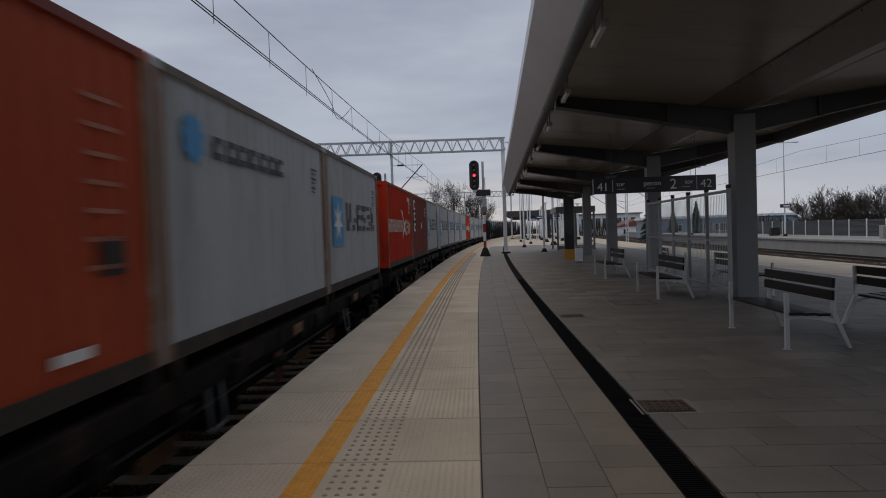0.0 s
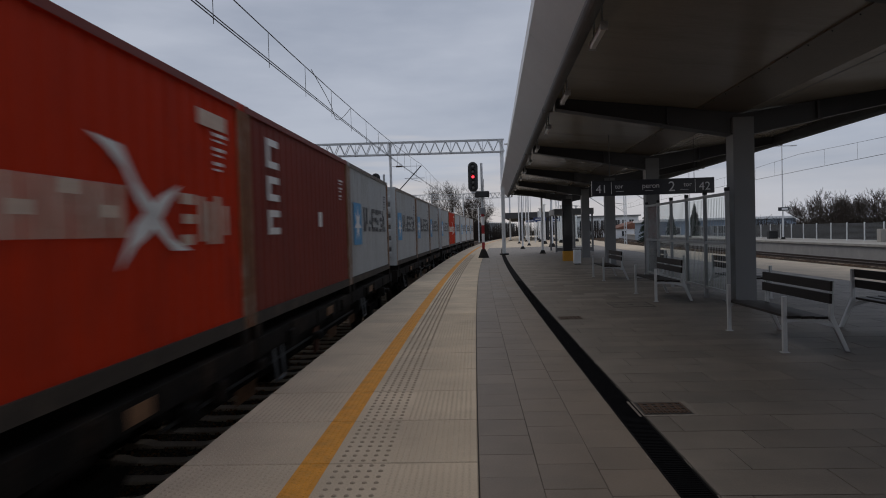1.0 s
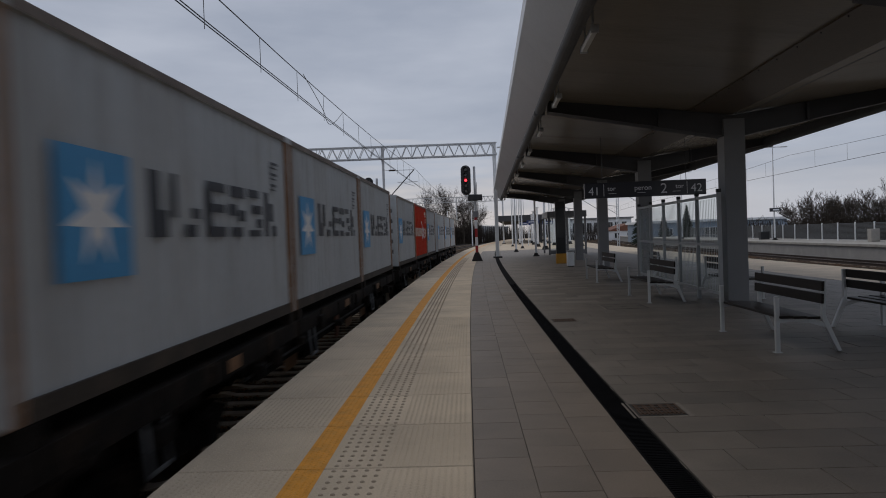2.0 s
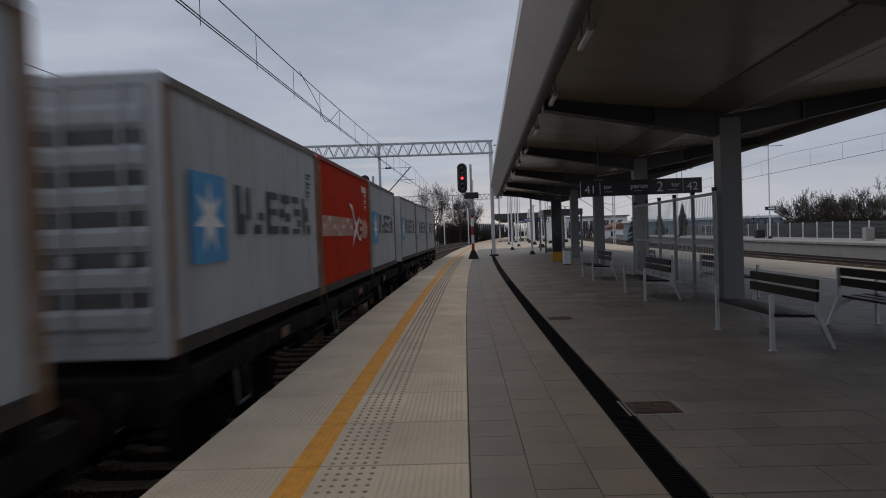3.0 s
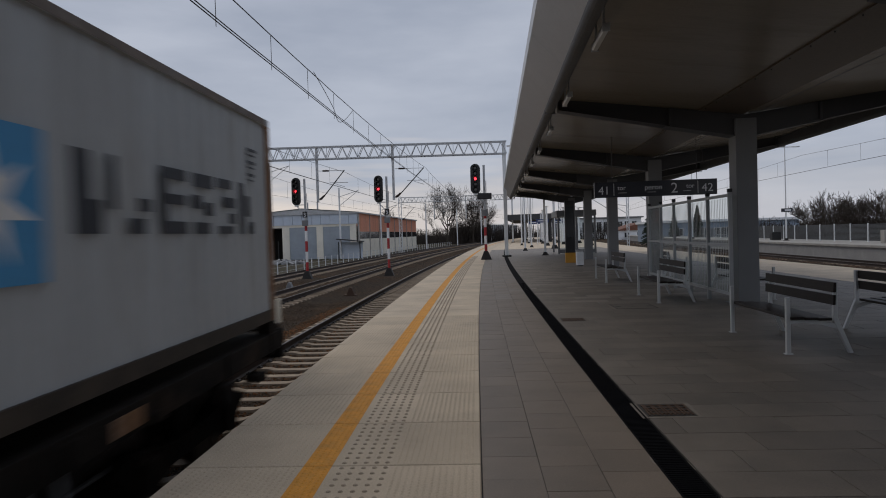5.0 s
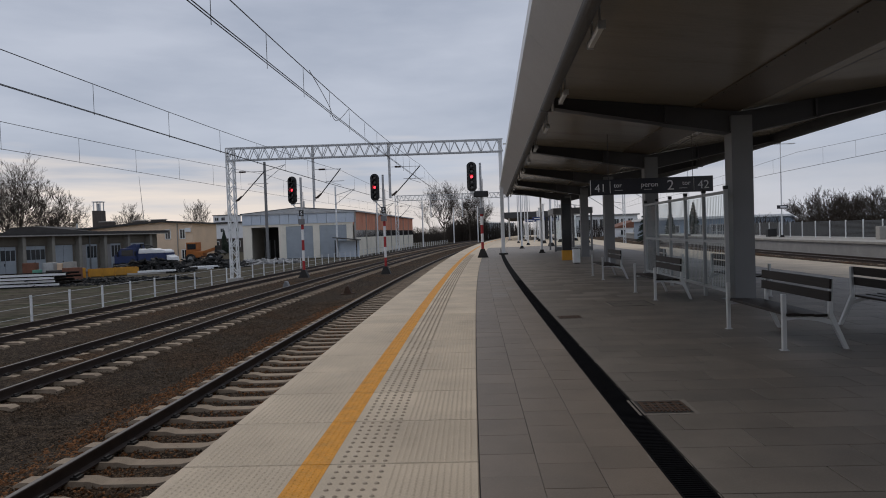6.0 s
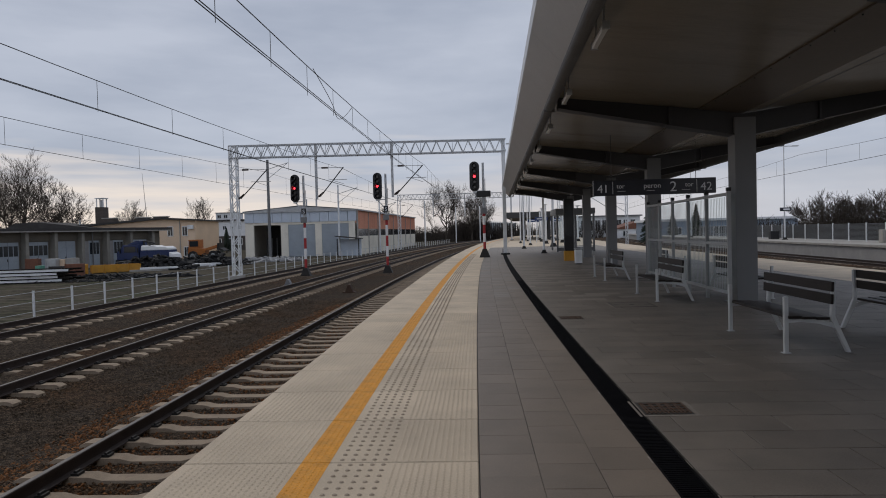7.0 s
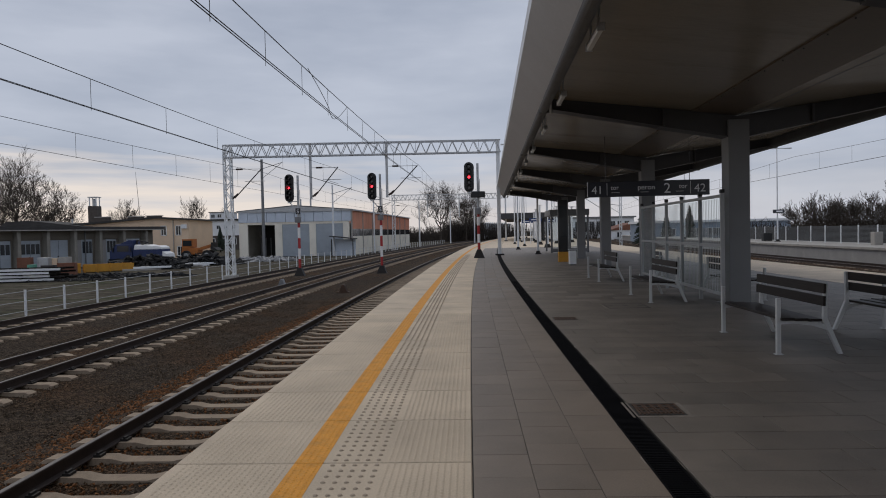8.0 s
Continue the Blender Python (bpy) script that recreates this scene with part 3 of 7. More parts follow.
for s in (-1, 1):
    for k in (-1, 1):
        x = s * 0.7535 + k * 0.12
        g.box(x - 0.045, x + 0.045, -0.06, 0.06, -0.17, -0.135)
        g.tube((x, -0.05, -0.125), (x, 0.05, -0.125), 0.018, n=6)
CLIP = mesh_of("rail_clip", g, M["iron"])


def track(axis, label, y0=-24, y1=96, clips=False):
    t = thing("railway_track", label, "railway track", "parallel railway tracks", "structure")
    for s in (-1, 1):
        rail = part("rail", Geo().sweep(RAIL_PROFILE, [lambda u, w, y=y: on(axis + s * 0.7535 + u, y, RAIL + w) for y in STEPS]), M["rail_side"], t)
        part("rail_head", Geo().sweep([(-0.029, 0.0), (0.029, 0.0), (0.026, 0.003), (-0.026, 0.003)],
                                      [lambda u, w, y=y: on(axis + s * 0.7535 + u, y, RAIL + w) for y in STEPS]), M["rail_top"], rail, "polished running surface")
    y = y0
    while y < y1:
        m = spot(axis, y, RAIL)
        sl = part("sleeper", SLEEPER, None, t, at=m)
        if clips and y < 30:
            part("rail_clip", CLIP, None, sl)
        y += 0.6
    g = Geo()
    while y < 176:
        g.box(-1.3, 1.3, -0.12, 0.12, -0.3, -0.165, spot(axis, y, RAIL))
        y += 0.6
    tagged(part("distant_sleepers", g, M["sleeper"], t), kind="stuff")
    return t


track(AXES[0], "curving track with brown-stained concrete sleepers beside the platform", clips=True)
track(AXES[1], "curving track with rusty rails on pale concrete sleepers", clips=True)
track(AXES[2], "curving track with rusty rails next to the yard fence")
for a in AXES_RIGHT:
    track(a, "track in the trough between the two platforms", 10, 90)

# loose stones near the camera
rng = random.Random(5)
g = Geo()
SHAPE = [(1, 0.1, -0.1), (0.2, 1, 0.1), (-0.9, 0.2, 0.1), (-0.1, -1, -0.1), (0.15, 0.1, 0.75), (-0.1, 0, -0.7)]
SIDES = [(0, 1, 4), (1, 2, 4), (2, 3, 4), (3, 0, 4), (1, 0, 5), (2, 1, 5), (3, 2, 5), (0, 3, 5)]
for i in range(52000):
    y = 3.5 + 24 * rng.random() ** 1.5
    o = -9.5 + 9.3 * rng.random()
    d = min(abs(o - a) for a in AXES)
    z = RAIL - 0.235 - 0.13 * min(1, max(0, d - 1.3) / 0.9) + 0.02 * rng.random()
    r = rng.uniform(0.012, 0.026)
    m = Matrix.Translation(on(o, y, z)) @ Euler((rng.random(), rng.random(), rng.random() * 6.3)).to_matrix().to_4x4() @ Matrix.Diagonal((r, r * rng.uniform(0.6, 1), r * rng.uniform(0.6, 1), 1))
    g.add(SHAPE, SIDES, m)
tagged(part("ballast_stones", g, M["stone"]), "loose brown crushed stones", "gravel", kind="stuff")
g = Geo()
for i in range(4600):                                        # coarser stones along the shoulder of the first track
    y = 3.5 + 22 * rng.random() ** 1.4
    o = rng.choice((-3.3, -3.45, -3.7)) + rng.uniform(-0.25, 0.25)
    r = rng.uniform(0.024, 0.048)
    m = Matrix.Translation(on(o, y, RAIL - 0.235 - 0.13 * min(1, max(0, abs(o - AXES[0]) - 1.3) / 0.9))) @ Euler((rng.random(), rng.random(), rng.random() * 6.3)).to_matrix().to_4x4() @ Matrix.Diagonal((r, r * rng.uniform(0.6, 1), r * rng.uniform(0.6, 1), 1))
    g.add(SHAPE, SIDES, m)
for i in range(7000):                                        # and between the sleepers of the first track
    y = 2.6 + 20 * rng.random() ** 1.3
    o = AXES[0] + rng.uniform(-1.25, 1.3)
    r = rng.uniform(0.018, 0.034)
    m = Matrix.Translation(on(o, y, RAIL - 0.235 + 0.02 * rng.random())) @ Euler((rng.random(), rng.random(), rng.random() * 6.3)).to_matrix().to_4x4() @ Matrix.Diagonal((r, r * rng.uniform(0.6, 1), r * rng.uniform(0.6, 1), 1))
    g.add(SHAPE, SIDES, m)
tagged(part("shoulder_stones", g, M["rust_stone"]), "coarser rust-brown stones along the track shoulder", "gravel", kind="stuff")


# ---- platform surface ----
g = Geo()
for i in range(5):
    for k in range(10):
        x, y = 1.06 + i * 0.074, -0.45 + k * 0.1
        vs = [(x + math.cos(a) * r, y + math.sin(a) * r, z) for r, z in ((0.018, 0.0), (0.011, 0.008)) for a in [j * math.pi / 3 for j in range(6)]]
        g.add(vs, [(j, (j + 1) % 6, 6 + (j + 1) % 6, 6 + j) for j in range(6)] + [tuple(range(6, 12))])
STUDS = mesh_of("tactile_studs", g, M["stud"])
g = Geo()
for i in range(13):
    for k in range(22):
        x, y = 1.43 + i * 0.042, -0.475 + k * 0.0435 + (i % 2) * 0.022
        g.add([(x - 0.011, y - 0.015, 0), (x + 0.011, y - 0.015, 0), (x + 0.011, y + 0.015, 0), (x - 0.011, y + 0.015, 0), (x, y, 0.0062)], [(0, 1, 4), (1, 2, 4), (2, 3, 4), (3, 0, 4)])
for i in range(17):
    for k in range(20):
        x, y = 0.06 + i * 0.043, -0.47 + k * 0.049 + (i % 2) * 0.024
        g.add([(x - 0.011, y - 0.015, 0), (x + 0.011, y - 0.015, 0), (x + 0.011, y + 0.015, 0), (x - 0.011, y + 0.015, 0), (x, y, 0.0062)], [(0, 1, 4), (1, 2, 4), (2, 3, 4), (3, 0, 4)])
PIMPLES = mesh_of("anti_slip_relief", g, M["slab"])
SLAB = mesh_of("edge_slab", Geo().chamfer(-0.03, 1.99, -0.494, 0.494, -0.13, 0.0, 0.007), M["slab"])
LINE = mesh_of("yellow_line", Geo().box(0.79, 0.985, -0.496, 0.496, -0.002, 0.0015), M["yellow"])
g = Geo()
for i in range(4):
    for k in range(20):
        x, y = 0.822 + i * 0.044, -0.47 + k * 0.049 + (i % 2) * 0.024
        g.add([(x - 0.009, y - 0.012, 0.0015), (x + 0.009, y - 0.012, 0.0015), (x + 0.009, y + 0.012, 0.0015), (x - 0.009, y + 0.012, 0.0015), (x, y, 0.006)], [(0, 1, 4), (1, 2, 4), (2, 3, 4), (3, 0, 4)])
LINE_DOTS = mesh_of("line_relief", g, M["yellow"])
y = -20.05
while y < 110:
    m = spot(0, y)
    s = part("edge_slab", SLAB, None, platform, at=m)
    part("yellow_line", LINE, None, s, "yellow safety line")
    if y < 44:
        part("tactile_studs", STUDS, None, s)
    if y < 12:
        part("anti_slip_relief", PIMPLES, None, s)
        part("line_relief", LINE_DOTS, None, s)
    y += 1.0
tagged(part("distant_edge_slabs", ribbon(Geo(), -0.03, 1.97, -0.1, -0.002, 108, 180, 6), M["slab"], platform), kind="stuff")
part("distant_yellow_line", ribbon(Geo(), 0.79, 0.985, -0.02, 0.004, 108, 180, 6), M["yellow"], platform)

DRAIN = 3.245
PAVER = mesh_of("paver", Geo().chamfer(-0.1963, 0.1963, -0.3963, 0.3963, -0.08, 0.0, 0.002), M["paver"])
far, pale, mixed = Geo(), Geo(), random.Random(61)
count = 0


def lit_or_plain(y):
    """Darker pavers near by, then a paler colour for far light, mixed between."""
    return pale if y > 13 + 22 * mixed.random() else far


def paver_at(o, y, turn=False):
    """Pavers close by are parts of the platform, the rest one mesh."""
    global count
    a, b, c, d = [noise.noise(Vector((o * 31.7, y * 23.3, q))) for q in (7.0, 17.5, 29.1, 41.3)]
    m = laid(o + 0.0025 * a, y + 0.003 * b, 0.0015 * c) @ pose(0, 0, 0, 0.14 * a, 0.14 * b, 0.35 * d) @ (pose(0, 0, 0, 0, 0, 90) if turn else Matrix())
    if count < 210 and 2.4 < y < 12.0 and o < 7.5:
        count += 1
        part("paver", PAVER, None, platform, at=m)
    else:
        lit_or_plain(y).chamfer(-0.1963, 0.1963, -0.3963, 0.3963, -0.08, 0.0, 0.002, m)


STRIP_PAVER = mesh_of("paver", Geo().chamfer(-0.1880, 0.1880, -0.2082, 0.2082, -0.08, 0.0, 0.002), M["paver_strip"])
strip_far = Geo()
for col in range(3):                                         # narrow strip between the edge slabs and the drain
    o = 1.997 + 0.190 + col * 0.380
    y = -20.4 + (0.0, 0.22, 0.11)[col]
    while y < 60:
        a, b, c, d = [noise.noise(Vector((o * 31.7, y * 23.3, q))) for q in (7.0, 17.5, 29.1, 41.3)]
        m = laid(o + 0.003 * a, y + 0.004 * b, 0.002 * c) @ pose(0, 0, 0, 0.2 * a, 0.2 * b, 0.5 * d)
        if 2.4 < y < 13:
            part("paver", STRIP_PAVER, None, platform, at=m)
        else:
            (pale if lit_or_plain(y) is pale else strip_far).chamfer(-0.1880, 0.1880, -0.2082, 0.2082, -0.08, 0.0, 0.002, m)
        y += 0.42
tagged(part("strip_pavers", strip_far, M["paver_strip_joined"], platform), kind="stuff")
row = 0
y = -19.95
START, STOP = DRAIN + 0.115, 11.6
while y < 60:                                                # rows across, cut to fit at both ends
    o = START - (0.0, 0.45, 0.2, 0.62)[row % 4]
    while o < STOP - 0.05:
        a, b = max(o, START), min(o + 0.8, STOP)
        if b - a > 0.79:
            paver_at((a + b) / 2, y, turn=True)
        elif b - a > 0.06:
            lit_or_plain(y).chamfer((a - b) / 2 + 0.003, (b - a) / 2 - 0.003, -0.197, 0.197, -0.08, 0.0, 0.002, laid((a + b) / 2, y))
        o += 0.8
    y += 0.4
    row += 1
tagged(part("distant_pavers", far, M["paver_joined"], platform), kind="stuff")
# far pavers, their brighter light painted in as a paler tone
tagged(part("distant_pale_pavers", pale, M["paver_far_lit"], platform), kind="stuff")
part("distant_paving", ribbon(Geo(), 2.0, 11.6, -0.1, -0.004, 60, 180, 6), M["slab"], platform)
part("paving_bed", ribbon(Geo(), 1.98, 11.6, -0.1, -0.007, -60, 60, 4), M["joint"], platform)

# slotted drain
drain = thing("drain_channel", "long black slotted drain channel set in the paving", "drain", kind="structure")
part("channel", ribbon(Geo(), DRAIN - 0.112, DRAIN + 0.10, -0.1, -0.006, -8, 120, 4), M["drain_black"], drain)
for s in (-0.110, 0.085):
    part("channel_rim", ribbon(Geo(), DRAIN + s, DRAIN + s + 0.015, -0.05, 0.003, -8, 120, 4), M["drain_black"], drain)
g = Geo()
y = 2.5
while y < 20:
    g.box(-0.095, 0.085, -0.008, 0.008, -0.02, 0.0, spot(DRAIN, y))
    y += 0.032
tagged(part("grate_bars", g, M["drain_black"], drain), kind="stuff")
rng = random.Random(23)
g = Geo()                                                    # crumbs of pale mortar along the channel
for i in range(20):
    y, s = 3.2 + 20 * rng.random() ** 1.3, rng.choice((-1, 1, 1))
    w, l = rng.uniform(0.004, 0.014), rng.uniform(0.02, 0.08)
    g.chamfer(-w / 2, w / 2, -l, l, -0.01, 0.0035, 0.003, spot(DRAIN + (0.102 + w / 2 if s > 0 else -0.112 - w / 2), y))
tagged(part("mortar_smears", g, M["mortar"], drain, "pale mortar smears"), kind="stuff")


# ---- train ----
def corrugated_side(geo, x, s, y0, y1, z0, z1):
    """A side wall of trapezoid waves, outside at x."""
    pitch, deep = 0.278, 0.036
    n = int(round((y1 - y0) / pitch))
    pitch = (y1 - y0) / n
    line = []
    for i in range(n):
        a = y0 + i * pitch
        line += [(x, a), (x, a + 0.26 * pitch), (x - s * deep, a + 0.5 * pitch), (x - s * deep, a + 0.76 * pitch)]
    line.append((x, y1))
    k = len(geo.v)
    for px, py in line:
        geo.v += [(px, py, z0), (px, py, z1)]
    for i in range(len(line) - 1):
        geo.f.append((k + 2 * i, k + 2 * i + 2, k + 2 * i + 3, k + 2 * i + 1))


CL, CW, CH = 6.058, 2.438, 2.591
CONTAINER_MESH = {}
g = Geo().box(0.01, CW / 2 - 0.14, -CL / 2 + 0.0, -CL / 2 + 0.02, 0.15, CH - 0.13)
for i in range(6):
    z = 0.24 + i * 0.37
    g.prism([(-CL / 2 + 0.0, z), (-CL / 2 - 0.03, z + 0.05), (-CL / 2 - 0.03, z + 0.17), (-CL / 2 + 0.0, z + 0.22)], 0.05, CW / 2 - 0.18, "x")
DOOR_LEAF = mesh_of("door_leaf", g, M["c_grey"])


def container(kind):
    """A twenty-foot container; its floor stands at the origin, doors at its rear end."""
    paint = {"grey": "c_grey", "grey_top": "c_grey", "grey_doors": "c_grey", "red": "c_red", "brown": "c_brown", "oxide": "c_oxide"}[kind]
    label = {"grey": "light grey freight container with a pale blue square and dark lettering", "grey_top": "light grey dented freight container with small dark lettering near the top",
             "grey_doors": "light grey freight container with ribbed doors at its leading end",
             "red": "bright red freight container with a white emblem and lettering", "brown": "dark brown-red freight container with an upright row of white marks",
             "oxide": "worn oxide-red freight container with pale marks"}[kind]
    c = thing("shipping_container", label, "container", "containers on the train")
    hx, hy = CW / 2, CL / 2
    if paint not in CONTAINER_MESH:
        frame_g, roof, sides = Geo(), Geo(), [Geo(), Geo()]
        for s, body in zip((-1, 1), sides):
            corrugated_side(body, s * (hx - 0.02), s, -hy + 0.12, hy - 0.12, 0.12, CH - 0.08)
        front = Geo()
        corrugated_side(front, hy - 0.02, 1, -hx + 0.12, hx - 0.12, 0.12, CH - 0.08)
        front.v = [(y, -x, z) for x, y, z in front.v]
        for sx in (-1, 1):
            for sy in (-1, 1):
                frame_g.box(min(sx * hx, sx * (hx - 0.13)), max(sx * hx, sx * (hx - 0.13)), min(sy * hy, sy * (hy - 0.13)), max(sy * hy, sy * (hy - 0.13)), 0.0, CH)
            frame_g.box(min(sx * hx, sx * (hx - 0.06)), max(sx * hx, sx * (hx - 0.06)), -hy + 0.13, hy - 0.13, 0.0, 0.14)
            frame_g.box(min(sx * hx, sx * (hx - 0.07)), max(sx * hx, sx * (hx - 0.07)), -hy + 0.13, hy - 0.13, CH - 0.09, CH - 0.015)
        for sy in (-1, 1):
            for z0, z1 in ((0.0, 0.14), (CH - 0.12, CH)):
                frame_g.box(-hx + 0.13, hx - 0.13, min(sy * hy, sy * (hy - 0.1)), max(sy * hy, sy * (hy - 0.1)), z0, z1)
        roof.box(-hx + 0.05, hx - 0.05, -hy + 0.1, hy - 0.1, CH - 0.07, CH - 0.02)
        for i in range(18):
            roof.box(-hx + 0.12, hx - 0.12, -hy + 0.25 + i * 0.31, -hy + 0.4 + i * 0.31, CH - 0.02, CH - 0.005)
        leaf = Geo().box(0.01, hx - 0.14, hy - 0.10, hy - 0.05, 0.15, CH - 0.13)
        for i in range(5):
            leaf.box(0.06, hx - 0.19, hy - 0.06, hy - 0.03, 0.3 + i * 0.44, 0.5 + i * 0.44)
        bar = Geo().tube((0, 0, 0.1), (0, 0, CH - 0.08), 0.018, n=6).box(-0.05, 0.05, -0.02, 0.02, 0.85, 0.95)
        CONTAINER_MESH[paint] = [[mesh_of("side_wall", sides[0], M[paint]), mesh_of("side_wall", sides[1], M[paint]), mesh_of("front_wall", front, M[paint])], mesh_of("corner_frame", frame_g, M[paint], bevel=0.006), mesh_of("roof_sheet", roof, M[paint]),
                                 mesh_of("door_leaf", leaf, M[paint]), mesh_of("locking_bar", bar, M["galv"])]
    me = CONTAINER_MESH[paint]
    for wall_mesh, nm in zip(me[0], ("side_wall", "side_wall", "front_wall")):
        part(nm, wall_mesh, None, c)
    part("corner_frame", me[1], None, c)
    part("roof_sheet", me[2], None, c)
    for s in (0, 1):
        leaf = part("door_leaf", me[3], None, c, at=pose(0, 0, 0) if not s else pose(-hx, 0, 0))
        for k in (0.3, 0.85):
            part("locking_bar", me[4], None, leaf, "steel locking bar", at=pose(k, hy - 0.02, 0))
    x = hx - 0.016                                           # marks on the side facing the platform

    def mark(name, shapes, mat, side=1, label=""):
        geo = Geo()
        for y0, y1, z0, z1 in shapes:
            geo.box(x, x + 0.006, y0 - hy, y1 - hy, z0, z1)
        part(name, geo, M[mat], c, label)

    def polygon(name, outline, mat, label=""):
        part(name, Geo().prism([(a - hy, b) for a, b in outline], x + 0.004, x + 0.009, "x"), M[mat], c, label)

    def star(cy, cz, r, points, inner):
        out = []
        for i in range(2 * points):
            q, w = (r if i % 2 == 0 else inner), math.pi * i / points + math.pi / 2
            out.append((cy + q * math.cos(w), cz + q * math.sin(w)))
        return out

    for i, w in enumerate((0.34, 0.28, 0.22) if kind != "oxide" else ()):     # small data marks at the upper rear corner
        mark("data_plate", [(5.22, 5.22 + w, 2.10 - i * 0.15, 2.135 - i * 0.15), (5.22, 5.22 + w * 0.8, 2.045 - i * 0.15, 2.065 - i * 0.15)], "c_white" if not kind.startswith("grey") else "c_navy")
    if kind == "grey_doors":
        for s in (-1, 1):
            leaf = part("door_leaf", DOOR_LEAF, None, c, "ribbed door leaf with dark grey recesses", at=pose(0 if s > 0 else -hx, 0, 0))
            for k in (0.3, 0.85):
                part("locking_bar", me[4], None, leaf, "steel locking bar", at=pose(k, -hy - 0.045, 0))
            # darker grey strips between the ribs
            for k in range(5):
                part("grimy_recess", Geo().box(0.05, hx - 0.18, -hy - 0.004, -hy + 0.002, 0.465 + k * 0.37, 0.605 + k * 0.37), M["c_recess"], leaf)
    if kind in ("grey", "grey_doors"):
        mark("blue_square", [(0.55, 1.50, 0.82, 1.76)], "c_blue", label="pale blue square emblem")
        polygon("white_star", star(1.02, 1.29, 0.40, 7, 0.15), "c_white", "white seven-pointed star")
        for i in range(6):                                   # blocky dark shapes, each with its own gaps
            a = 1.80 + i * 0.62
            bars = ([(a, a + 0.20, 1.12, 1.70), (a + 0.20, a + 0.34, 1.12, 1.36), (a + 0.46, a + 0.54, 1.30, 1.70)],
                    [(a + 0.10, a + 0.34, 1.12, 1.24), (a + 0.24, a + 0.44, 1.30, 1.40)],
                    [(a, a + 0.50, 1.60, 1.70), (a + 0.06, a + 0.46, 1.38, 1.47), (a, a + 0.50, 1.12, 1.23), (a, a + 0.12, 1.23, 1.60)],
                    [(a + 0.04, a + 0.50, 1.57, 1.70), (a, a + 0.22, 1.36, 1.49), (a + 0.30, a + 0.50, 1.30, 1.43), (a + 0.04, a + 0.40, 1.12, 1.23)],
                    [(a, a + 0.40, 1.60, 1.70), (a + 0.16, a + 0.50, 1.40, 1.51), (a + 0.30, a + 0.50, 1.23, 1.34), (a, a + 0.44, 1.12, 1.20)],
                    [(a, a + 0.16, 1.12, 1.70), (a + 0.22, a + 0.36, 1.32, 1.56), (a + 0.36, a + 0.48, 1.12, 1.26)])[i]
            mark("letter_shape", bars, "c_navy")
    elif kind == "grey_top":
        polygon("blue_emblem", star(0.75, 2.0, 0.26, 9, 0.2), "c_blue", "faded pale blue round emblem")
        for i in range(7):
            a = 1.2 + i * 0.36
            mark("letter_shape", [(a, a + 0.29, 1.86, 1.93), (a, a + 0.09, 1.93, 2.03), (a + 0.03, a + 0.29, 2.03, 2.09)], "c_navy")
    elif kind == "red":
        for i in range(7):
            a = 0.25 + i * 0.47
            mark("letter_shape", [(a, a + 0.12, 1.07, 1.47), (a + 0.25, a + 0.36, 1.07, 1.47), (a + 0.12, a + 0.25, (1.22, 1.37, 1.22, 1.07)[i % 4], (1.31, 1.47, 1.31, 1.16)[i % 4])], "c_cream")
        polygon("emblem_stroke", [(3.02, 1.82), (3.42, 1.78), (3.64, 1.52), (3.88, 1.36), (4.20, 1.06), (4.60, 0.94), (4.24, 0.95), (3.88, 1.16), (3.66, 1.36), (3.46, 1.60), (3.28, 1.71)], "c_white", "white slanting emblem stroke")
        polygon("emblem_stroke", [(3.34, 0.82), (3.58, 1.16), (3.76, 1.27), (4.04, 1.42), (4.42, 1.54), (4.16, 1.35), (4.02, 1.22), (3.80, 1.08), (3.58, 0.99)], "c_white", "white crossing emblem stroke")
        for i in range(3):
            a = 4.42 + i * 0.40
            bars = ([(a, a + 0.30, 1.37, 1.47), (a + 0.04, a + 0.30, 1.19, 1.28), (a, a + 0.24, 0.99, 1.09)],
                    [(a, a + 0.10, 1.02, 1.46), (a + 0.19, a + 0.30, 0.99, 1.42)],
                    [(a, a + 0.11, 0.99, 1.48), (a + 0.22, a + 0.31, 1.08, 1.39)])[i]
            mark("letter_shape", bars, "c_cream")
        mark("number_plate", [(4.86, 5.56, 2.17, 2.33)], "c_cream")
        fr = Geo()
        for i in range(9):
            fr.box(0.30, 0.66, -hy + 0.008, -hy + 0.018, 0.95 + i * 0.165, 1.07 + i * 0.165)
        part("number_column", fr, M["c_white"], c)
    elif kind == "brown":
        for z0, z1 in ((1.95, 2.33), (1.52, 1.84), (1.08, 1.40)):
            mark("white_mark", [(0.80, 1.28, z0, z0 + 0.09), (0.80, 1.28, z1 - 0.09, z1), (0.80, 0.92, z0 + 0.09, z1 - 0.09)], "c_white")
        mark("small_mark", [(3.5, 3.72, 1.2, 1.45)], "c_white")
    else:
        for i in range(7):
            mark("pale_stripe", [(5.12, 5.58, 2.05 - i * 0.2, 2.085 - i * 0.2)], "c_faded")
        mark("plate", [(5.30, 5.60, 0.80, 1.08)], "iron")
        mark("white_strip", [(4.72, 5.12, 0.26, 0.34)], "c_white")
    part("top_rail", Geo().box(hx - 0.02, hx + 0.003, -hy + 0.14, hy - 0.14, CH - 0.085, CH - 0.012), M["c_edge" if kind.startswith("grey") else "c_brown"], c, "worn top rail")
    part("bottom_rail", Geo().box(hx - 0.03, hx + 0.003, -hy + 0.14, hy - 0.14, 0.002, 0.142), M["c_sill"], c, "dirty brown bottom side rail")
